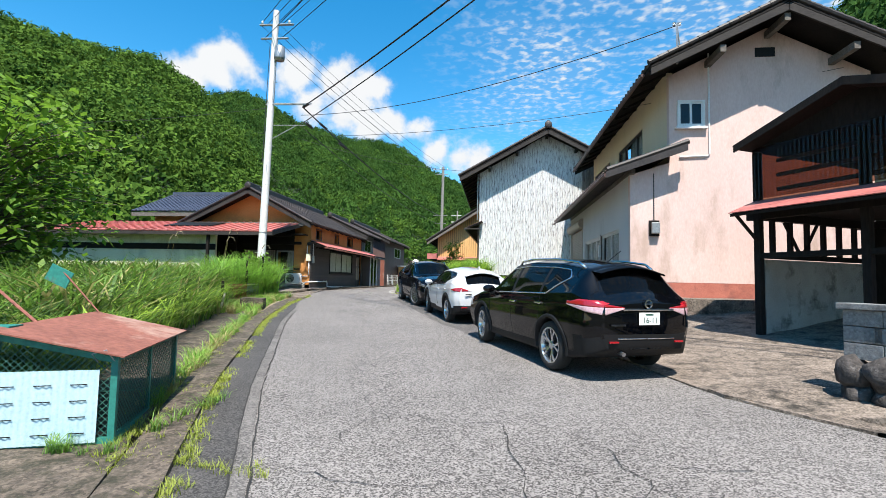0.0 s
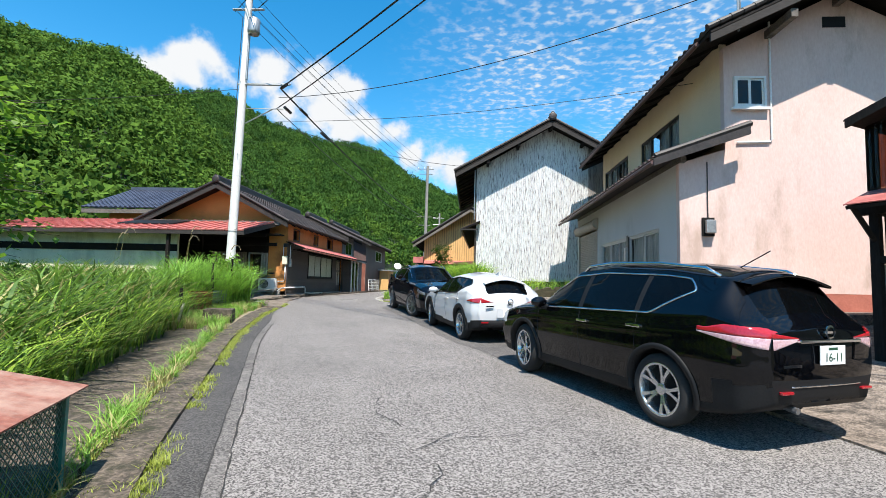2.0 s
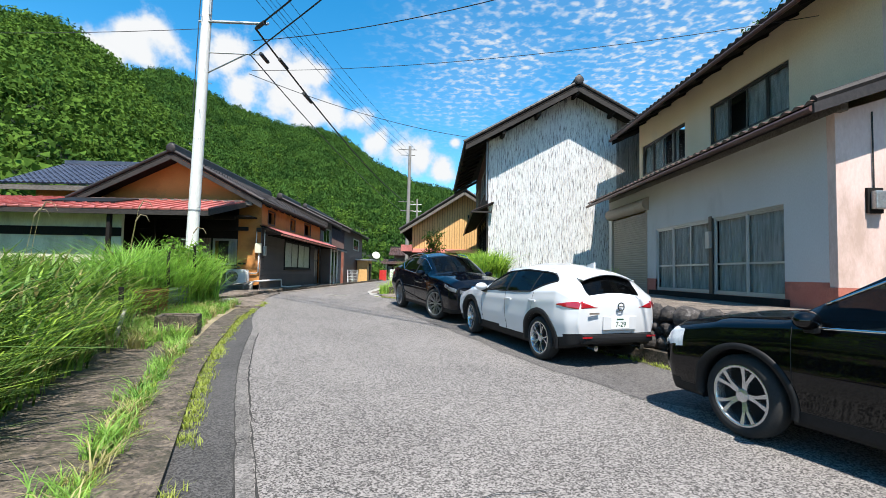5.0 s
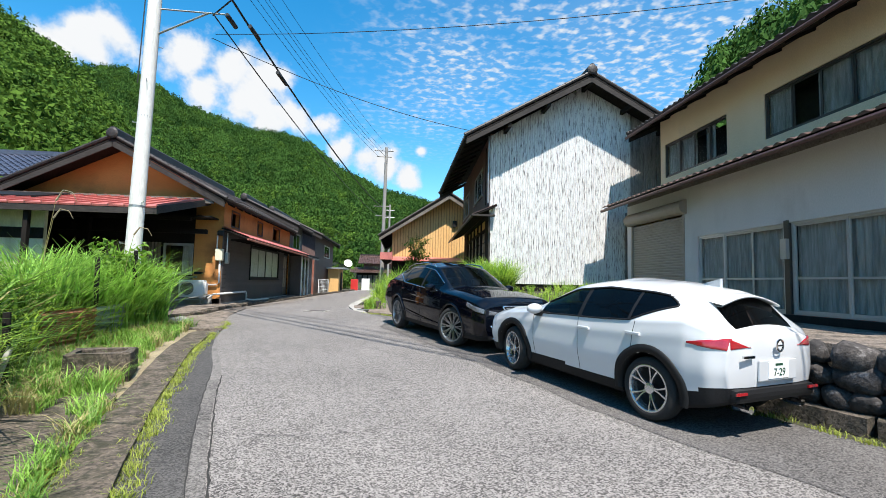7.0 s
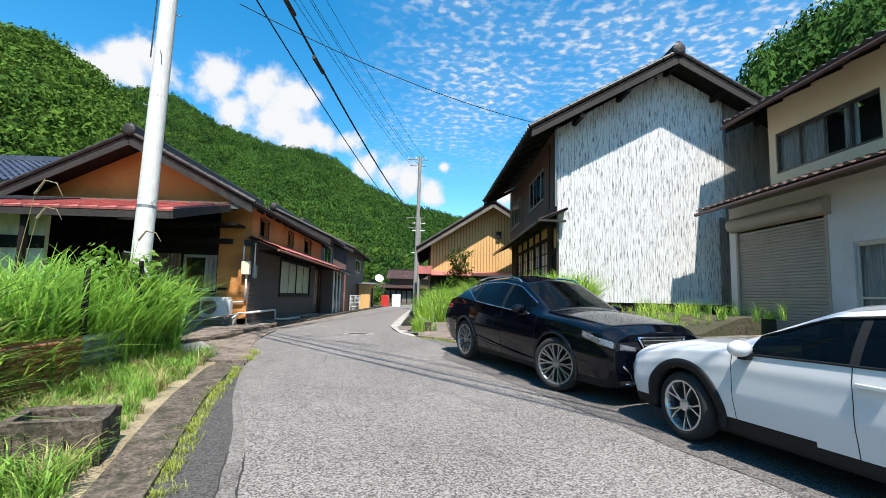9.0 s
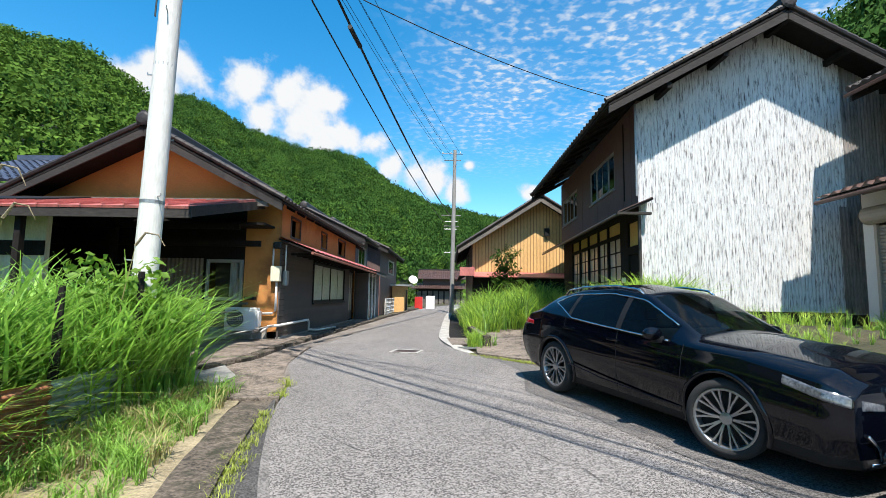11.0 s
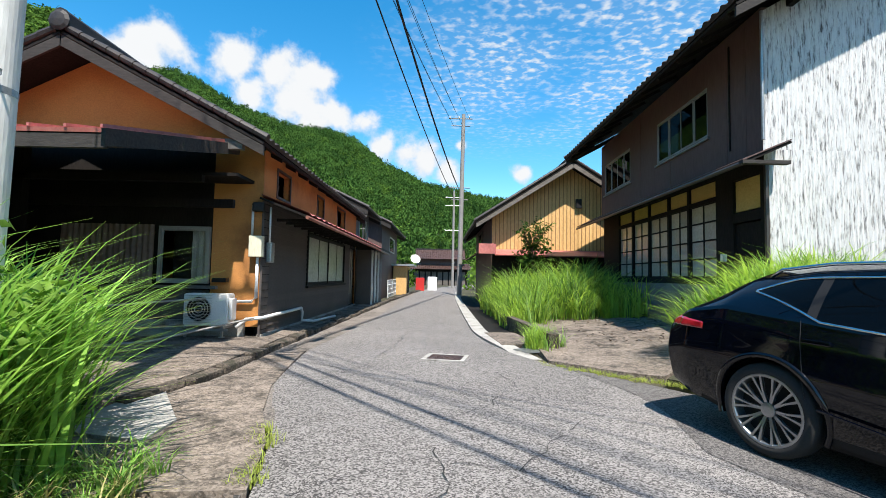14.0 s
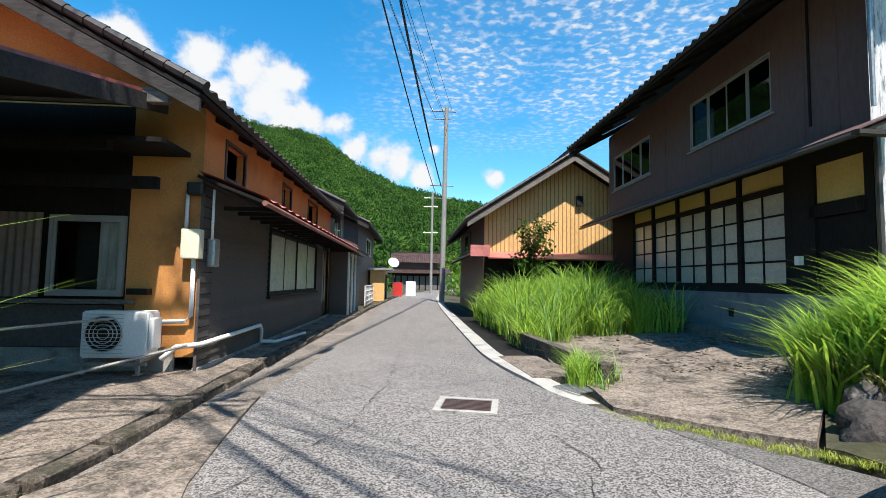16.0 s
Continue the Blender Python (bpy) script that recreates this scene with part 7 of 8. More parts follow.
def reed_edge(y):
    return float(np.interp(y, (-6, 0, 4, 8, 12, 14, 15, 18, 19.5, 21), (-3.5, -3.9, -3.6, -5.1, -6.8, -7.7, -8.15, -8.3, -8.7, -9.2)))


reeds, wilder = [], []
for _ in range(4300):
    y = rs.uniform(-3, 20.6)
    d = rs.random() ** 1.9 * 11
    x = reed_edge(y) - d
    if -14.4 < x and y > 19.8:
        continue
    h = rs.uniform(1.6, 2.35) * min(1, .5 + d * .5) * (.72 if y < 6 else .9 if y < 10 else 1)
    reeds.append((x, y, G(y) - .05, h, rs.uniform(0, 6.28)))
scatter("reed_field", "tall green reeds and grass in an overgrown field", REED, [p for i, p in enumerate(reeds) if i % 14 and i % 7 != 2], M_grass, "reeds")
scatter("reed_field_bright", "bright young grass among the reeds", REED, [(x, y, z, h * .85, a) for i, (x, y, z, h, a) in enumerate(reeds) if i % 7 == 2], M_lime, "reeds")
scatter("reed_field_dry", "yellowing reed blades among the green", REED, [p for i, p in enumerate(reeds) if i % 14 == 0], M_drygrass, "reeds")
coarse = []
for _ in range(420):
    y = rs.uniform(-2, 18.5)
    coarse.append((reed_edge(y) - abs(rs.gauss(0, .45)) + .1, y, G(y) - .04, rs.uniform(.5, 1.35), rs.uniform(0, 6.28)))
scatter("coarse_grass", "coarse broad-bladed grass in front of the reeds", TUFT, coarse[::2], M_grass, "grass")
scatter("coarse_grass_bright", "bright broad-bladed grass in front of the reeds", TUFT, coarse[1::2], M_lime, "grass")
# big clumps round the utility pole and by the road
big = []
for cx, cy, n, h in ((-8.75, 18.3, 60, 2.0), (-9.0, 19.2, 60, 1.85), (-8.9, 16.6, 50, 1.9), (-9.6, 18.0, 60, 2.1), (-8.2, 18.15, 80, 1.7), (-8.35, 17.3, 40, 1.6)):
    big += [(cx + rs.gauss(0, .2), cy + rs.gauss(0, .35), G(cy) - .03, h * rs.uniform(.7, 1.1), rs.uniform(0, 6.28)) for _ in range(n)]
scatter("reed_clump", "lush tall grass clumps beside the fence posts", TALL, big, M_grass, "grass")
low = []
for _ in range(400):
    y = rs.uniform(12.5, 18.9)
    low.append((smooth_edge(LEFT, y) - rs.uniform(.7, 2.0), y, G(y), rs.uniform(.12, .5), rs.uniform(0, 6.28)))
for _ in range(150):
    y = rs.uniform(3.8, 12.8)
    low.append((smooth_edge(LEFT, y) - rs.gauss(.62, .07) - (1.2 if rs.random() < .25 else 0), y, G(y), rs.uniform(.15, .42), rs.uniform(0, 6.28)))
scatter("verge_grass", "green grass tufts on the verge", TUFT, [p for i, p in enumerate(low) if i % 3], M_grass, "grass")
scatter("verge_dry_grass", "yellowing grass tufts on the verge", TUFT, [p for i, p in enumerate(low) if i % 3 == 0], M_drygrass, "grass")
weeds = []
for _ in range(1000):
    y = rs.uniform(-1, 19.8)
    if noise.noise((y * .9, 0, 4)) < -.25:
        continue
    weeds.append((smooth_edge(LEFT, y) - rs.gauss(.05, .05), y, G(y), rs.uniform(.04, .12), rs.uniform(0, 6.28)))
for _ in range(620):
    y = rs.uniform(2.5, 13)
    weeds.append((smooth_edge(LEFT, y) - rs.gauss(.58, .09), y, G(y) + .02, rs.uniform(.03, .10), rs.uniform(0, 6.28)))
for _ in range(190):
    k = rs.random()
    weeds.append((-3.7 + 1.9 * k + rs.gauss(0, .05), 22.78 - 1.7 * k + rs.gauss(0, .06), G(22) + .005, rs.uniform(.03, .09), rs.uniform(0, 6.28)))
for _ in range(90):
    y = rs.uniform(10.2, 13.5)
    weeds.append((smooth_edge(RIGHT, y) + rs.gauss(.02, .05), y, G(y), rs.uniform(.05, .12), rs.uniform(0, 6.28)))
weeds += [(-.7 + k * .035, 2.72 + rs.gauss(0, .04), G(2.7), rs.uniform(.04, .09), rs.random() * 6) for k in range(18)]
scatter("gutter_weeds", "yellow-green weeds in the joint of the road edge", WEED, weeds, M_weed, "weeds")
# lime grass on the bank before the brown barn, and the clump by the parked car
lime, dark = [], []
for _ in range(900):
    x, y = rs.uniform(-3.2, .3), rs.uniform(28.0, 33.8)
    hump = .75 + .35 * noise.noise((x * .8, y * .8, 2)) + .25 * min(1, (y - 28) / 3)
    if rs.random() < .45 + .55 * (y - 28) / 5.8:
        lime.append((x, y, APRON(x, y) - .03, rs.uniform(1.0, 1.7) * hump * min(1, .65 + (x + 3.2) * .6), rs.uniform(0, 6.28)))
for _ in range(170):
    y = rs.uniform(27.2, 34)
    lime.append((rs.uniform(-3.45, -2.5), y, APRON(-3, y) - .1, rs.uniform(.5, 1.15), rs.uniform(0, 6.28)))
for _ in range(150):
    x, y = rs.uniform(-.5, .8), rs.uniform(31, 34)
    dark.append((x, y, APRON(x, y) - .03, rs.uniform(.5, 1.1), rs.uniform(0, 6.28)))
scatter("bank_grass", "sunlit lime-green grass mound by the ditch", TALL + TUFT[:3], [p for i, p in enumerate(lime) if i % 5 not in (1, 3)], M_lime, "grass")
scatter("bank_grass_deep", "deeper green blades in the grass mound", TALL, [(x, y, z, h * 1.12, a) for i, (x, y, z, h, a) in enumerate(lime) if i % 5 in (1, 3)], M_grass, "grass")
clumpg = []
for _ in range(520):
    a, r = rs.random() * 6.28, math.sqrt(rs.random())
    x, y = -.05 + r * 1.15 * math.cos(a), 22.6 + r * .8 * math.sin(a)
    clumpg.append((x, y, max(BANK(x, y), G(y) + .3 * (1 - r)), rs.uniform(.75, 1.4), rs.uniform(0, 6.28)))
for _ in range(120):
    y = rs.uniform(19.2, 23.6)
    x = rs.uniform(.3, 4.6)
    clumpg.append((x, y, BANK(x, y) - .02, rs.uniform(.2, .55), rs.uniform(0, 6.28)))
for _ in range(36):
    clumpg.append((-3.35 + rs.gauss(0, .16), 24.1 + rs.gauss(0, .22), G(24), rs.uniform(.3, .65), rs.uniform(0, 6.28)))
scatter("bank_clump", "arching green grass clump on the bank", TALL + TUFT[:3], clumpg[::2] + dark, M_grass, "grass")
scatter("bank_clump_bright", "sunlit yellow-green blades in the bank clump", TALL + TUFT[:3], clumpg[1::2], M_lime, "grass")
drys = [(-.75 + rs.gauss(0, .25), 22.3 + rs.gauss(0, .25), .95, rs.uniform(.4, .75), rs.uniform(0, 6.28)) for _ in range(70)]
scatter("dry_clump", "dry straw blades hanging over the bank", TUFT, drys, M_drygrass, "grass")
scatter("cage_weeds", "green weeds at the foot of the rubbish cage", TUFT, [(-1.75 + rs.gauss(0, .16), 2.8 + rs.gauss(0, .08), G(3), rs.uniform(.12, .28), rs.random() * 6) for _ in range(10)] + [(-1.45, 3.3 + k * .14, G(3.3), rs.uniform(.12, .3), rs.random() * 6) for k in range(9)], M_grass, "weeds")


# ---------------------------------------------------------------- trees
def tree(name, label, x, y, z, h, r, n, leaf, mat_leaf=M_leaf, trunk_r=.12, trunk_h=.45, seed=1):
    """A tapered trunk with limbs, and a crown of single leaves along drooping twigs."""
    q = random.Random(seed)
    ob = thing(name, label, "tree", m=pose(x, y, z))
    bm = bmesh.new()
    tube(bm, [(0, 0, -.1), (q.uniform(-.1, .1), .05, h * trunk_h * .5), (0, 0, h * trunk_h), (.1, 0, h * .85)], trunk_r, 8, trunk_r * .25)
    part("trunk", bm, M_bark, ob, smooth=True)
    v, f = [], []
    limb = bmesh.new()
    for i in range(n):
        a = q.uniform(0, 6.28)
        zz = h * q.uniform(trunk_h * .6, .9)
        reach = r * q.uniform(.45, 1.0) * math.sin(min(1, (1.05 - zz / h) * 2.2 + .25) * 1.5)
        end = Vector((math.cos(a) * reach, math.sin(a) * reach, zz + q.uniform(-.1, .25) * h * .5))
        start = Vector((0, 0, zz * .8))
        mid = (start + end) / 2 + Vector((0, 0, .12 * reach))
        tube(limb, [start, mid, end], trunk_r * .22, 4, .006)
        for k in range(26):
            t = q.uniform(.35, 1.05)
            p = start.lerp(mid, t * 2) if t < .5 else mid.lerp(end, t * 2 - 1)
            p = p + Vector((q.gauss(0, .13), q.gauss(0, .13), q.gauss(-.02, .12))) * r * .55
            d = Vector((q.gauss(0, 1), q.gauss(0, 1), q.gauss(-.4, .5))).normalized()
            s = d.cross(Vector((0, 0, 1))).normalized() * leaf * .3
            ln = leaf * q.uniform(.7, 1.25)
            o = len(v)
            v += [p, p + d * ln * .5 + s, p + d * ln, p + d * ln * .5 - s]
            f.append((o, o + 1, o + 2, o + 3))
    part("branchwork", limb, M_bark, ob)
    pydata("crown", v, f, mat_leaf, ob)
    return ob


tree("leafy_tree", "fresh green leafy tree at the edge of the field", -13.4, 11.5, .2, 6.8, 3.6, 190, .30, seed=4)
tree("leafy_tree", "fresh green leafy tree at the edge of the field", -17.5, 13.5, .2, 5.6, 3.0, 180, .30, seed=9)
tree("young_tree", "slim young tree with dark green leaves", -1.55, 33.9, .9, 3.6, .85, 80, .17, M_broadleaf, .045, .3, seed=5)
# fence post creepers
v = []
climb = [(-8.25 + rs.gauss(0, .22), 18.0 + rs.gauss(0, .3), .7 + rs.random() * 1.4, .42, rs.random() * 6) for _ in range(16)]
scatter("creeper", "broad-leaved creeper climbing the fence posts", [clump(rs, 1.0, 60, .16) for _ in range(3)], climb, M_leaf, "creeper")
# dead leaves blown over the apron
v, f = [], []
for _ in range(2600):
    x, y = rs.uniform(-2.6, .7), rs.uniform(23.6, 30.5)
    if rs.random() > .2 + .8 * (x + 2.6) / 3.3 or noise.noise((x, y, 9)) < -.1:
        continue
    a, z = rs.uniform(0, 6.28), rs.uniform(.02, .05)
    p, d, e = Vector((x, y, APRON(x, y) + rs.uniform(.02, .07))), Vector((math.cos(a), math.sin(a), rs.uniform(-.4, .4))) * z, Vector((-math.sin(a), math.cos(a), rs.uniform(-.4, .4))) * z * .6
    o = len(v)
    v += [p + d, p + e, p - d, p - e]
    f.append((o, o + 1, o + 2, o + 3))
tagged(pydata("leaf_litter", v, f, M_litterdark), "dead brown leaves scattered over the concrete apron", "leaves", kind="stuff")
# plumes of pampas grass
for i, (x, y, h) in enumerate(((-8.9, 16.5, 2.9), (-9.4, 17.2, 2.6), (-8.1, 17.6, 2.3), (-10.2, 15.2, 2.7), (-11, 16, 2.6))):
    pl = thing("pampas_plume", "dry feathery pampas plume on a thin stalk", "grass", m=pose(x, y, G(y) + (.5 if x > -3 else 0)), group="pampas plumes")
    bm = bmesh.new()
    tube(bm, [(0, 0, 0), (.04, 0, h * .6), (.14, .03, h * .9)], .008, 4, .004)
    part("stalk", bm, M_drygrass, pl)
    bm = bmesh.new()
    tube(bm, [(.14, .03, h * .9), (.24, .05, h * .97), (.38, .08, h * .96), (.46, .1, h * .90)], .02, 5, .004)
    part("plume", bm, M_litter, pl)
# ---------------------------------------------------------------- boulder wall under the terrace
wall_line = [(4.3, 10.95), (3.55, 10.85), (2.62, 12.0), (1.92, 13.6), (1.3, 16.1), (1.1, 18.6)]
boulders = thing("boulder_wall", "dry wall of dark round river boulders on a low footing", "retaining wall", kind="structure")
q = random.Random(21)


def boulder(r, seed, flat=(1, 1, 1)):
    bm = bmesh.new()
    bmesh.ops.create_icosphere(bm, subdivisions=2, radius=r)
    for v in bm.verts:
        k = 1 + .42 * noise.noise(v.co * (1.3 / r) + Vector((seed * 3.1, seed, 0))) + .22 * noise.noise(v.co * (3.2 / r) + Vector((seed, 7, 0)))
        v.co = Vector((v.co.x * flat[0], v.co.y * flat[1], v.co.z * flat[2])) * k
    return bm


for (xa, ya), (xb, yb) in zip(wall_line, wall_line[1:]):
    ln = math.hypot(xb - xa, yb - ya)
    d = Vector(((xb - xa) / ln, (yb - ya) / ln))
    for rowk in range(3):
        s = q.uniform(0, .2)
        while s < ln:
            r = q.uniform(.12, .21)
            x, y = xa + d.x * s, ya + d.y * s
            base = G(y) + .16
            z = base + .10 + rowk * (1.14 - base) / 3
            part("boulder", boulder(r, q.random() * 50, (1.1, 1, .92)), M_boulder, boulders, smooth=True, m=pose(x - d.y * .04 * (2 - rowk) * -1 * -1, y + d.x * .0, z, 0, 0, q.uniform(0, 360)))
            s += r * 1.85
    bm = bmesh.new()
    n = Vector((d.y, -d.x)) * -.30
    pts = [(xa + n.x, ya + n.y), (xb + n.x, yb + n.y), (xb, yb), (xa, ya)]
    lo = [bm.verts.new((px, py, G(py) - .1)) for px, py in pts]
    hi = [bm.verts.new((px, py, G(py) + .15)) for px, py in pts]
    bm.faces.new(hi)
    for k in range(4):
        bm.faces.new((lo[k], lo[(k + 1) % 4], hi[(k + 1) % 4], hi[k]))
    bmesh.ops.recalc_face_normals(bm, faces=bm.faces[:])
    part("footing", bm, M_mossy, boulders)
# stones stacked under the block wall by the ramp
pier = thing("block_wall", "grey concrete block wall standing on dark boulders", "wall", kind="structure")
pm = frame_m((5.62, 5.35, 0), (.45, -.89, 0))
for i in range(7):
    for k in range(2):
        part("boulder", boulder(q.uniform(.15, .21), q.random() * 40), M_boulder, pier, smooth=True, m=pm @ pose(.1 + i * .32, .0 + q.uniform(-.04, .06), .25 + k * .26, 0, 0, q.uniform(0, 360)))
for k in range(3):
    for i in range(7):
        bm = bmesh.new()
        box(bm, .004, .388, -.06, .12, .004, .186)
        bmesh.ops.bevel(bm, geom=bm.edges[:], offset=.006, segments=1, affect="EDGES")
        part("block", bm, M_block, pier, m=pm @ pose(-.02 + i * .39 - (.19 if k % 2 and i else 0), .06, .66 + k * .19))
boxpart("coping", (-.06, 2.8, -.05, .25, 1.23, 1.30), M_block, pier, m=pm, bevel=.01)
boxpart("footing", (-.3, 3.2, -.35, .25, -.1, .12), M_mossy, pier, m=pm)

# ---------------------------------------------------------------- the open timber shed
shed = thing("timber_shed", "open dark timber shed with a brown sheet upper storey", "shed", m=frame_m((6.72, 9.2, .42), (.451, -.893, 0)))
W, D = 3.6, 3.4
for x in (0, 1.8, 3.5):
    for y in (0, D):
        boxpart("post", (x - .06, x + .06, y - .06, y + .06, -.1, 3.7), M_darkwood, shed)
boxpart("beam", (-.2, W, -.07, .07, 2.36, 2.52), M_darkwood, shed)
boxpart("beam", (-.2, W, D - .07, D + .07, 2.36, 2.52), M_darkwood, shed)
boxpart("rail", (.0, W, -.05, .05, 1.60, 1.70), M_darkwood, shed)
boxpart("side_rail", (-.05, .05, .06, D, 1.60, 1.70), M_darkwood, shed)
boxpart("side_beam", (-.06, .06, .07, D - .07, 2.36, 2.52), M_darkwood, shed)
for k in range(6):
    boxpart("strut", (-.04, .04, .35 + k * .52, .43 + k * .52, 1.70, 2.36), M_darkwood, shed)
for a, b in ((.75, 1.2), (1.75, 1.3)):
    bm = bmesh.new()
    tube(bm, [(0, a, 2.34), (0, b, 1.72)], .04, 4)
    part("brace", bm, M_darkwood, shed)
bm = bmesh.new()
tube(bm, [(0, -.05, 1.95), (0, -.62, 2.42)], .045, 4)
part("brace", bm, M_darkwood, shed)
boxpart("plaster_wall", (-.05, .05, .1, D, -.1, 1.58), M_concrete, shed, "grey plaster wall in the shade")
boxpart("rear_wall", (.06, W, D + .061, D + .12, -.1, 2.5), M_darkwood, shed)
boxpart("loft_floor", (-.2, W, -.1, D, 2.53, 2.6), M_darkwood, shed)
slab("pent_roof", [(-.03, -.75, 2.42), (W + .3, -.75, 2.42), (W + .3, .0, 2.72), (-.03, .0, 2.72)], (0, -.4, 1), .05, M_darkwood, shed)
slab("pent_sheet", [(-.05, -.77, 2.45), (W + .3, -.77, 2.45), (W + .3, -.0, 2.75), (-.05, -.0, 2.75)], (0, -.4, 1), .015, M_redmetal, shed)
ms = corrugated("sheet_wall", -.05, W, 2.76, lambda x: 3.78, -.08, M_brownplastic, shed, pitch=.076, amp=.010)
tagged(ms, "see-through brown corrugated plastic sheet wall")
ms.visible_shadow = False
corrugated("side_sheet", 0, D, 2.62, lambda x: 3.75, 0, M_brownplastic, shed, pitch=.076, amp=.010, m=frame_m((-.08, D, 0), (0, -1, 0)))
for k in range(3):
    boxpart("inner_rail", (0.3, 3.4, .1, .16, 2.9 + k * .28, 2.97 + k * .28), M_oldwood, shed)
bm = bmesh.new()
prism(bm, [(-.05, 3.78), (W, 3.78), (W / 2, 4.35)], -.06, .0)
part("gable", bm, M_darkwood, shed)
for s_, xe in ((1, -.10), (-1, W + .10)):
    xc = W / 2
    slab("roof_deck", [(xe, -.48, 3.78), (xe, D + .5, 3.78), (xc, D + .5, 4.40), (xc, -.48, 4.40)], (-.3 * s_, 0, 1), .05, M_darkwood, shed)
    slab("roof_sheet", [(xe - .03 * s_, -.51, 3.81), (xe - .03 * s_, D + .5, 3.81), (xc, D + .5, 4.43), (xc, -.51, 4.43)], (-.3 * s_, 0, 1), .02, M_tile, shed)
    bm = bmesh.new()
    prism(bm, [(xe, 3.68), (xc, 4.32), (xc, 4.46), (xe, 3.82)], -.53, -.49)
    part("barge_board", bm, M_darkwood, shed)

# ---------------------------------------------------------------- rubbish cage by the road
cage = thing("rubbish_cage", "teal steel mesh rubbish cage with a rusty lid", "rubbish cage", m=frame_m((-1.62, 3.02, .03), (.93, .37, 0)))
CW, CD = 1.75, 1.75
for x in (0, -CW):
    for y in (0, CD):
        boxpart("corner_post", (x - .025, x + .025, y - .025, y + .025, 0, .74), M_teal, cage)
boxpart("centre_post", (-CW / 2 - .02, -CW / 2 + .02, -.02, .02, 0, .92), M_teal, cage)
for y in (0, CD):
    boxpart("bottom_rail", (-CW, 0, y - .02, y + .02, .03, .08), M_teal, cage)
    for xa, za, xb, zb in ((0, .74, -CW / 2, .95), (-CW, .74, -CW / 2, .95)):
        bm = bmesh.new()
        prism(bm, [(xa, za - .05), (xb, zb - .05), (xb, zb), (xa, za)], y - .027, y + .027)
        part("top_rail", bm, M_teal, cage)
for x in (0, -CW):
    boxpart("side_rail", (x - .02, x + .02, 0, CD, .70, .745), M_teal, cage)
    boxpart("side_rail", (x - .02, x + .02, 0, CD, .03, .08), M_teal, cage)
    boxpart("side_stay", (x - .015, x + .015, CD / 2 - .015, CD / 2 + .015, .05, .72), M_teal, cage)


def diamond_mesh(name, w, top, m, parent, pitch=.055):
    """Expanded steel mesh: crossed thin wires in a panel whose height is top(x)."""
    bm = bmesh.new()
    h = 1.0
    k = -h
    while k < w:
        for s_ in (1, -1):
            pts = []
            for j in range(41):
                z = .06 + (h - .06) * j / 40
                x = (k + z) if s_ > 0 else (k + h - z)
                if 0 <= x <= w and z <= top(x):
                    pts.append((x, z))
            if len(pts) > 1:
                (xa, za), (xb, zb) = pts[0], pts[-1]
                t = .0035
                vs = [bm.verts.new(p) for p in ((xa - t, 0, za), (xa + t, 0, za), (xb + t, 0, zb), (xb - t, 0, zb), (xa, t * 1.6, za), (xb, t * 1.6, zb))]
                bm.faces.new(vs[:4])
                bm.faces.new((vs[0], vs[3], vs[5], vs[4]))
                bm.faces.new((vs[1], vs[4], vs[5], vs[2]))
        k += pitch
    part(name, bm, M_mesh, parent, m=m)


diamond_mesh("front_mesh", CW, lambda x: .72 + .2 * (1 - abs(x - CW / 2) / (CW / 2)), pose(-CW, -.01, 0), cage)
diamond_mesh("side_mesh", CD, lambda x: .72, frame_m((.01, 0, 0), (0, 1, 0)), cage)
diamond_mesh("back_mesh", CW, lambda x: .72 + .2 * (1 - abs(x - CW / 2) / (CW / 2)), pose(-CW, CD, 0), cage)
tagged(corrugated("plastic_sheet", -1.62, -.10, .05, lambda x: .64, -.042, M_palesheet, cage, pitch=.05, amp=.004), "pale blue ribbed plastic sheet tied to the front")
for i in range(6):
    for k in range(4):
        boxpart("slot", (-1.55 + i * .25, -1.43 + i * .25, -.053, -.0505, .13 + k * .13, .138 + k * .13), M_blackpaint, cage)
for s_ in (1, -1):
    xe = .10 if s_ > 0 else -CW - .10
    slab("lid", [(xe, -.12, .755), (xe, CD + .12, .755), (-CW / 2, CD + .12, .985), (-CW / 2, -.12, .985)], (s_ * .25, 0, 1), .012, M_rust, cage)
boxpart("lid_patch", (-.98, -.82, .1, .3, .962, .985), M_teal, cage)
bm = bmesh.new()
tube(bm, [(.0, -.02, .70), (-.06, -.05, .80), (-.16, -.05, .77), (-.12, -.03, .70)], .006, 5)
part("latch", bm, M_steel, cage)
boxpart("plinth", (-CW, -.05, .03, CD, 0, .028), M_darkwood, cage)
sign = thing("marker_pole", "leaning rusty pole with a small teal board", "sign", m=pose(-2.95, 4.38, 1.0))
bm = bmesh.new()
tube(bm, [(0, 0, -.08), (-.67, .04, .51)], .009, 6)
part("pole", bm, M_rust, sign)
boxpart("board", (-.14, .14, -.008, .008, -.10, .10), M_teal, sign, m=pose(-.67, .03, .42, 0, 25, 8))
stick = thing("leaning_pole", "thin rusty pole leaning over the cage lid", "pole", m=pose(-2.75, 3.3, .9))
bm = bmesh.new()
tube(bm, [(.25, -.1, .05), (-.6, .15, .42)], .014, 6)
part("pole", bm, M_rust, stick)

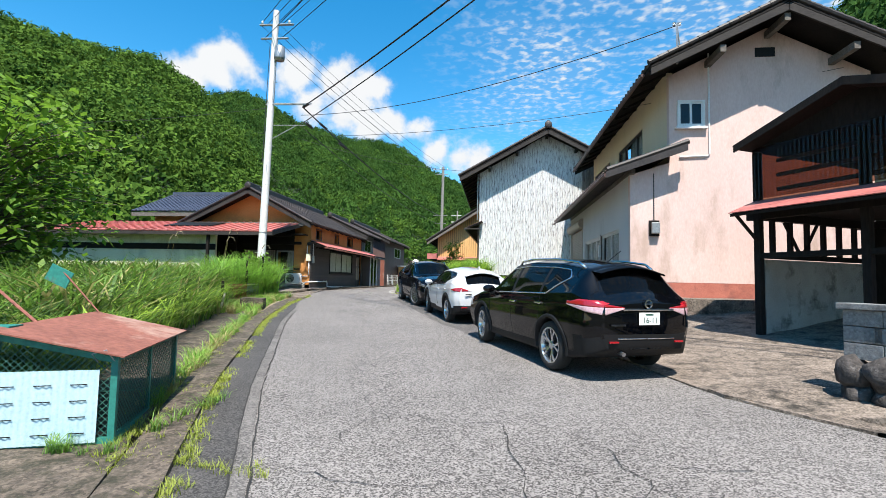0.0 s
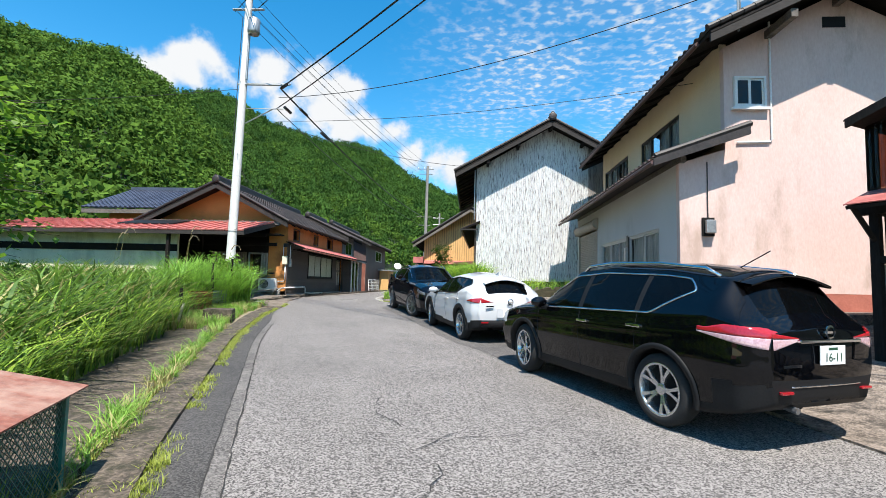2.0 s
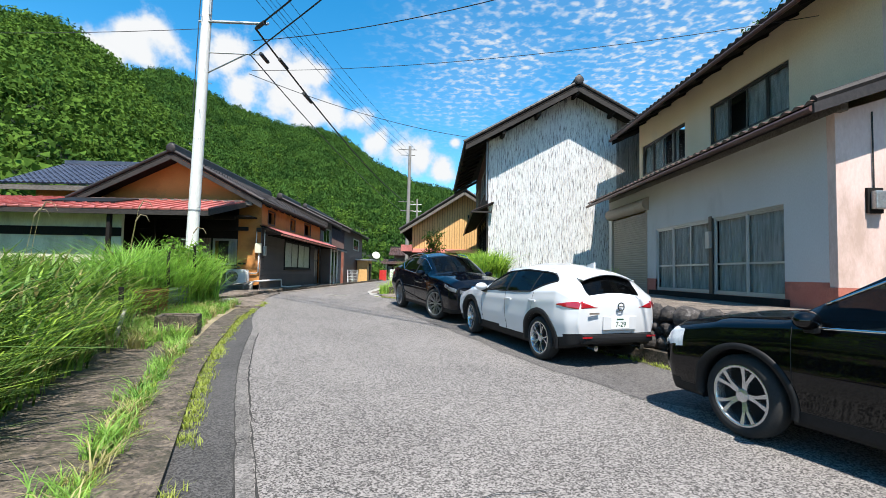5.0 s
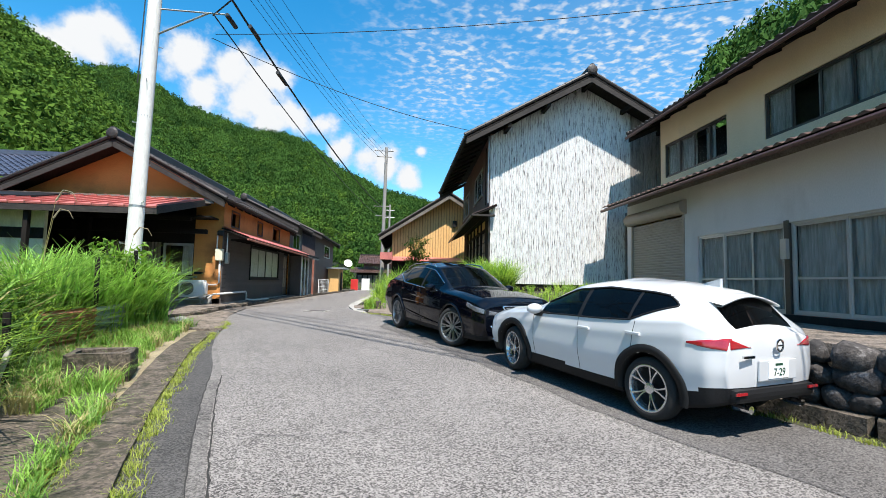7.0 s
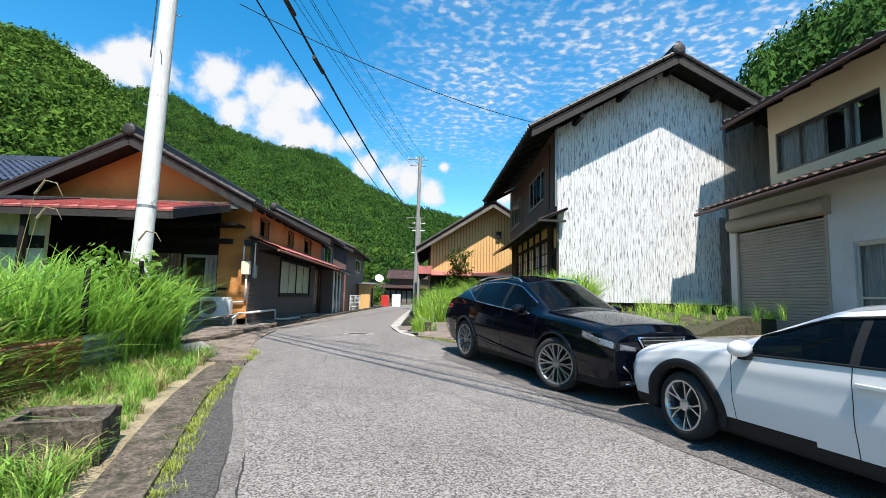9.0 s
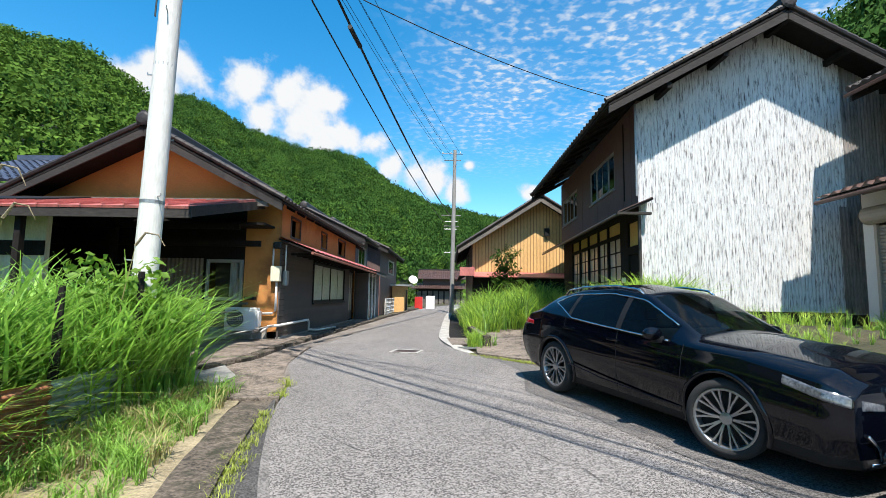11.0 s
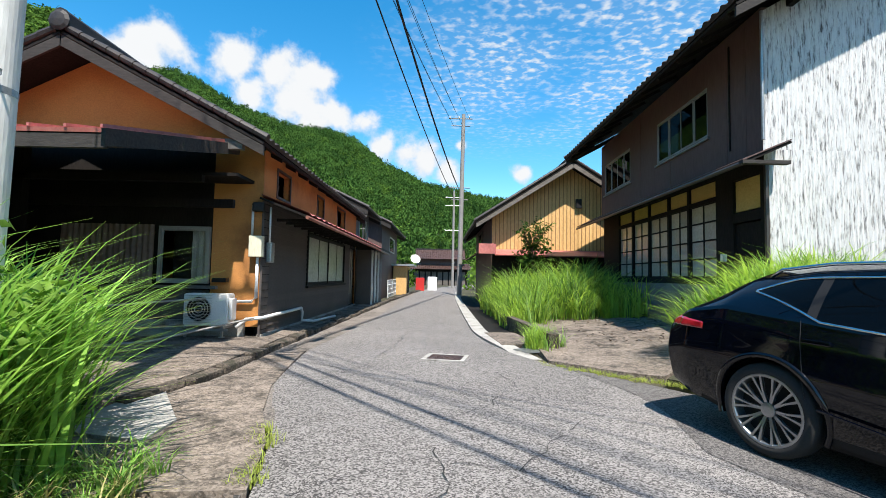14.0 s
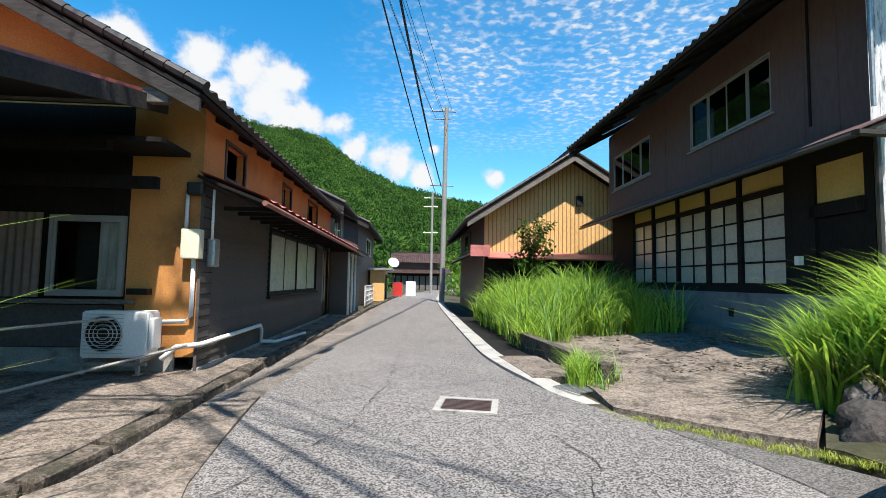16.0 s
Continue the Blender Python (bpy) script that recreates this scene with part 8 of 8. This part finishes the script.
# ---------------------------------------------------------------- fence scraps, stone trough and posts in the reeds
sheet1 = thing("rusty_sheet", "rusty corrugated sheet propped in the grass", "metal sheet", m=frame_m((-7.93, 16.55, .5), (.03, -1, 0)))
verts, faces = [], []
for k in range(49):
    z = .02 + .63 * k / 48
    y = .018 * math.sin(k / 48 * math.tau * 7)
    verts += [(0, y, z), (1.42, y, z)]
for k in range(48):
    faces.append((2 * k, 2 * k + 1, 2 * k + 3, 2 * k + 2))
pydata("sheet", verts, faces, M_rustsheet, sheet1, smooth=True)
sheet2 = thing("grey_sheet", "grey corrugated plastic sheet propped in the grass", "metal sheet", m=frame_m((-7.99, 17.95, .54), (.03, -1, 0)) @ pose(0, 0, 0, -4, 1.5, 0))
pydata("sheet", verts, faces, M_greysheet, sheet2, smooth=True)
for x, y, h, lean in ((-7.0, 13.35, .95, 6), (-8.03, 16.62, 1.6, -3), (-8.08, 17.95, 1.75, 3)):
    bm = bmesh.new()
    tube(bm, [(0, 0, -.2), (.03, 0, h * .5), (0, .02, h)], .05, 7, .04)
    ob = part("fence_post", bm, M_darkwood, m=pose(x, y, G(y), lean, lean * .6, 0))
    tagged(ob, "weathered dark fence post in the reeds", "post", group="fence posts")
bm = bmesh.new()
tube(bm, [(0, 0, -.1), (.03, 0, .3), (.06, .02, .62)], .04, 6, .03)
tagged(part("stake", bm, M_concrete, m=pose(-6.78, 12.9, G(13), -14, 0, 0)), "pale grey wooden stake leaning by the verge", "stake")
trough = thing("stone_trough", "mossy square concrete trough in the grass", "trough", m=pose(-6.35, 14.1, G(14.1) - .05, 0, 0, 20))
bm = wall_mesh(.36, .30, .42, [(-.26, .26, -.20, .20)], z0=-.30, x0=-.36)
bmesh.ops.bevel(bm, geom=bm.edges[:], offset=.015, segments=1, affect="EDGES")
for v in bm.verts:
    v.co += Vector((q.uniform(-.01, .01), q.uniform(-.01, .01), q.uniform(-.01, .01)))
part("trough_body", bm, M_mossy, trough, m=pose(0, 0, .42, -90, 0, 0))
boxpart("soil_fill", (-.26, .26, -.2, .2, .0, .34), M_soil, trough)
# low wall and slab at the ditch end
dw = thing("ditch_wall", "low concrete wall beside the ditch", "wall", kind="structure")
boxpart("wall", (-.09, .09, -2.2, 2.3, -.3, .32), M_mossy, dw, m=pose(-3.3, 26.0, G(26), 0, 0, 4), bevel=.015)
boxpart("slab", (-.35, .35, -.9, .9, -.05, .06), M_slab, dw, m=pose(-3.75, 25.2, G(25), 0, 0, 5), bevel=.01)
gr = thing("gutter_grating", "steel gutter grating at the kerb end", "grating", m=pose(-3.55, 23.75, G(23.7) + .02, 0, 0, 30))
for k in range(9):
    boxpart("bar", (-.25, .25, -.2 + k * .05, -.185 + k * .05, 0, .02), M_steel, gr)
planter = thing("planter", "small pale planter trough by the red base", "planter", m=pose(5.6, 11.7, 1.13))
boxpart("trough", (-.3, .3, -.1, .1, 0, .16), M_concrete, planter, bevel=.02)
boxpart("soil", (-.27, .27, -.07, .07, .161, .17), M_soil, planter)

# ---------------------------------------------------------------- utility poles and wires
def utility_pole(x, y, h, r, lean, label):
    ob = thing("utility_pole", label, "utility pole", m=pose(x, y, G(y), 0, lean, 0))
    bm = bmesh.new()
    tube(bm, [(0, 0, -.3), (0, 0, h)], r, 32, r * .72)
    part("shaft", bm, M_pole if y < 30 else M_farpole, ob)
    for z in np.arange(1.8, h - .5, .9):
        bm = bmesh.new()
        a = z * 2.1
        rr = r * (1 - .38 * z / h)
        tube(bm, [(rr * math.cos(a), rr * math.sin(a), z), ((rr + .10) * math.cos(a), (rr + .10) * math.sin(a), z), ((rr + .10) * math.cos(a), (rr + .10) * math.sin(a), z + .03)], .010, 5)
        part("step_bolt", bm, M_steel, ob)
    for z in (2.6, 4.6, 6.9):
        bm = bmesh.new()
        rr = r * (1 - .38 * z / h) + .006
        lathe(bm, [(rr - .01, z), (rr, z), (rr, z + .05), (rr - .01, z + .05)], 16)
        part("band", bm, M_steel, ob)
    return ob


def bar(parent, name, a, b, r, mat=M_steel, sides=6):
    bm = bmesh.new()
    tube(bm, [a, b], r, sides)
    part(name, bm, mat, parent)


p1 = utility_pole(-8.62, 18.82, 12.1, .165, 1.0, "tall pale concrete utility pole with steel brackets")
for y in (-.06, .06):
    bar(p1, "cross_arm", (-.18, y, 8.06 + .7 * y), (1.75, y, 8.06 + .7 * y), .032)
bar(p1, "arm_brace", (.1, 0, 6.55), (1.18, 0, 7.15), .022)
bar(p1, "lower_arm", (0, 0, 7.15), (1.55, 0, 7.15), .018)
bar(p1, "ladder_bar", (.14, -.1, 8.2), (.14, -.1, 10.8), .03)
bar(p1, "top_arm", (-.7, 0, 11.5), (.8, 0, 11.5), .045)
bar(p1, "top_arm", (-.6, 0, 10.9), (.6, 0, 10.9), .04)
for x in (-.6, 0, .6):
    bm = bmesh.new()
    lathe(bm, [(0, 0), (.05, .02), (.035, .06), (.055, .09), (.03, .14), (0, .15)], 10, pose(x, 0, 11.54))
    part("insulator", bm, M_whitepaint, p1, smooth=True)
bm = bmesh.new()
lathe(bm, [(0, 0), (.2, .0), (.22, .1), (.2, .55), (.12, .62), (0, .62)], 16, pose(.30, -.1, 9.9))
part("transformer", bm, M_steel, p1, smooth=True)
bar(p1, "down_cable", (-.22, .0, 5.4), (-.20, .0, 10.6), .012, M_wire)
p1.scale = (1.06, 1.06, 1.06)
p2 = utility_pole(-3.95, 46.5, 12.2, .17, .5, "distant concrete utility pole with cross arms")
for z, w in ((11.9, 1.0), (11.4, .8), (7.2, .9), (6.4, .7)):
    bar(p2, "cross_arm", (-w, 0, z), (w * .6, 0, z), .035, M_farpole)
for x in (-.9, -.3, .4):
    bm = bmesh.new()
    lathe(bm, [(0, 0), (.05, .02), (.035, .06), (.055, .09), (0, .15)], 8, pose(x, 0, 11.93))
    part("insulator", bm, M_whitepaint, p2)
p3 = utility_pole(-3.9, 66, 10.5, .15, 0, "far concrete utility pole with brackets")
for z in (9.8, 8.9, 6.2):
    bar(p3, "cross_arm", (-.9, 0, z), (.6, 0, z), .04)


def wire(name, a, b, sag, r, label="black overhead cable strung between the poles"):
    a, b = Vector(a), Vector(b)
    n = 18
    bm = bmesh.new()
    tube(bm, [a.lerp(b, k / n) - Vector((0, 0, sag * 4 * (k / n) * (1 - k / n))) for k in range(n + 1)], r, 5)
    return tagged(part(name, bm, M_wire), label, "cable")


# heavy bundles from the bracket end to the far pole, and on over the camera
wire("overhead_cable", (-7.04, 18.94, 8.98), (-4.1, 46.5, 7.9), .55, .032)
wire("overhead_cable", (-7.22, 19.12, 8.22), (-4.3, 46.5, 7.1), .5, .018)
for x, z in ((-.9, 12.1), (-.3, 12.1), (.4, 12.1)):
    wire("overhead_cable", (-8.8 + x * .7, 19.35, 13.1), (-3.95 + x, 46.5, z + .75), .5, .010)
for x in (-.4, .2):
    wire("overhead_cable", (-8.8 + x * .9, 19.35, 12.35), (-4.1 + x, 46.5, 11.4 + .75), .5, .010)
# from the pole back over the road behind the camera
wire("overhead_cable", (-7.04, 18.94, 8.98), (14, -3.5, 9.8), .5, .027)
wire("overhead_cable", (-7.22, 19.03, 8.18), (13.4, -3.5, 9.2), .5, .020)
for k, x in enumerate((-1.0, -.4, .3, .8)):
    wire("overhead_cable", (-8.8 + x * .6, 19.35, 13.1), (14 + x, -3.2 + x, 13.4), .6, .014)
for x in (-.5, .4):
    wire("overhead_cable", (-8.8 + x * .9, 19.35, 12.35), (14 + x, -3.2 + x, 12.3), .6, .016)
# service drops
wire("service_wire", (-7.13, 19.03, 8.64), (6.17, 11.75, 8.2), .55, .012, "thin service wire to the plaster house eave")
wire("service_wire", (-7.22, 19.03, 7.60), (.5, 24.0, 7.2), .3, .010, "thin service wire to the barn eave")
wire("service_wire", (-7.13, 19.03, 7.70), (10.5, 12.3, 7.2), .5, .008, "thin service wire over the road")
wire("service_wire", (-8.66, 19.30, 9.12), (-30, 16, 8), .6, .010, "thin service wire across the field")
for (x, y, z), (dx, dy, dz) in (((-6.81, 20.47, 8.74), (.08, .6, -.06)), ((-6.59, 22.63, 8.41), (.1, .8, -.06)), ((-6.99, 19.30, 8.36), (.05, .5, -.04)), ((-6.59, 18.44, 8.91), (-.35, .38, 0.03))):
    bm = bmesh.new()
    tube(bm, [(x, y, z), (x + dx, y + dy, z + dz)], .06, 8)
    tagged(part("cable_joint", bm, M_wire), "black sleeve on the overhead cable", "cable sleeve", group="cable sleeves")

# bank stones beside the parked car
bank = thing("bank_stones", "rough dark stones in the bank under the grass clump", "stones", kind="structure")
for k in range(16):
    t = k / 15
    x, y = -1.75 + 2.0 * t + q.uniform(-.1, .1), 21.75 + 1.45 * t + q.uniform(-.12, .1)
    part("boulder", boulder(q.uniform(.14, .24), q.random() * 40), M_boulder, bank, smooth=True, m=pose(x, y, G(y) + .12 + .1 * (k % 3), 0, 0, q.uniform(0, 360)))
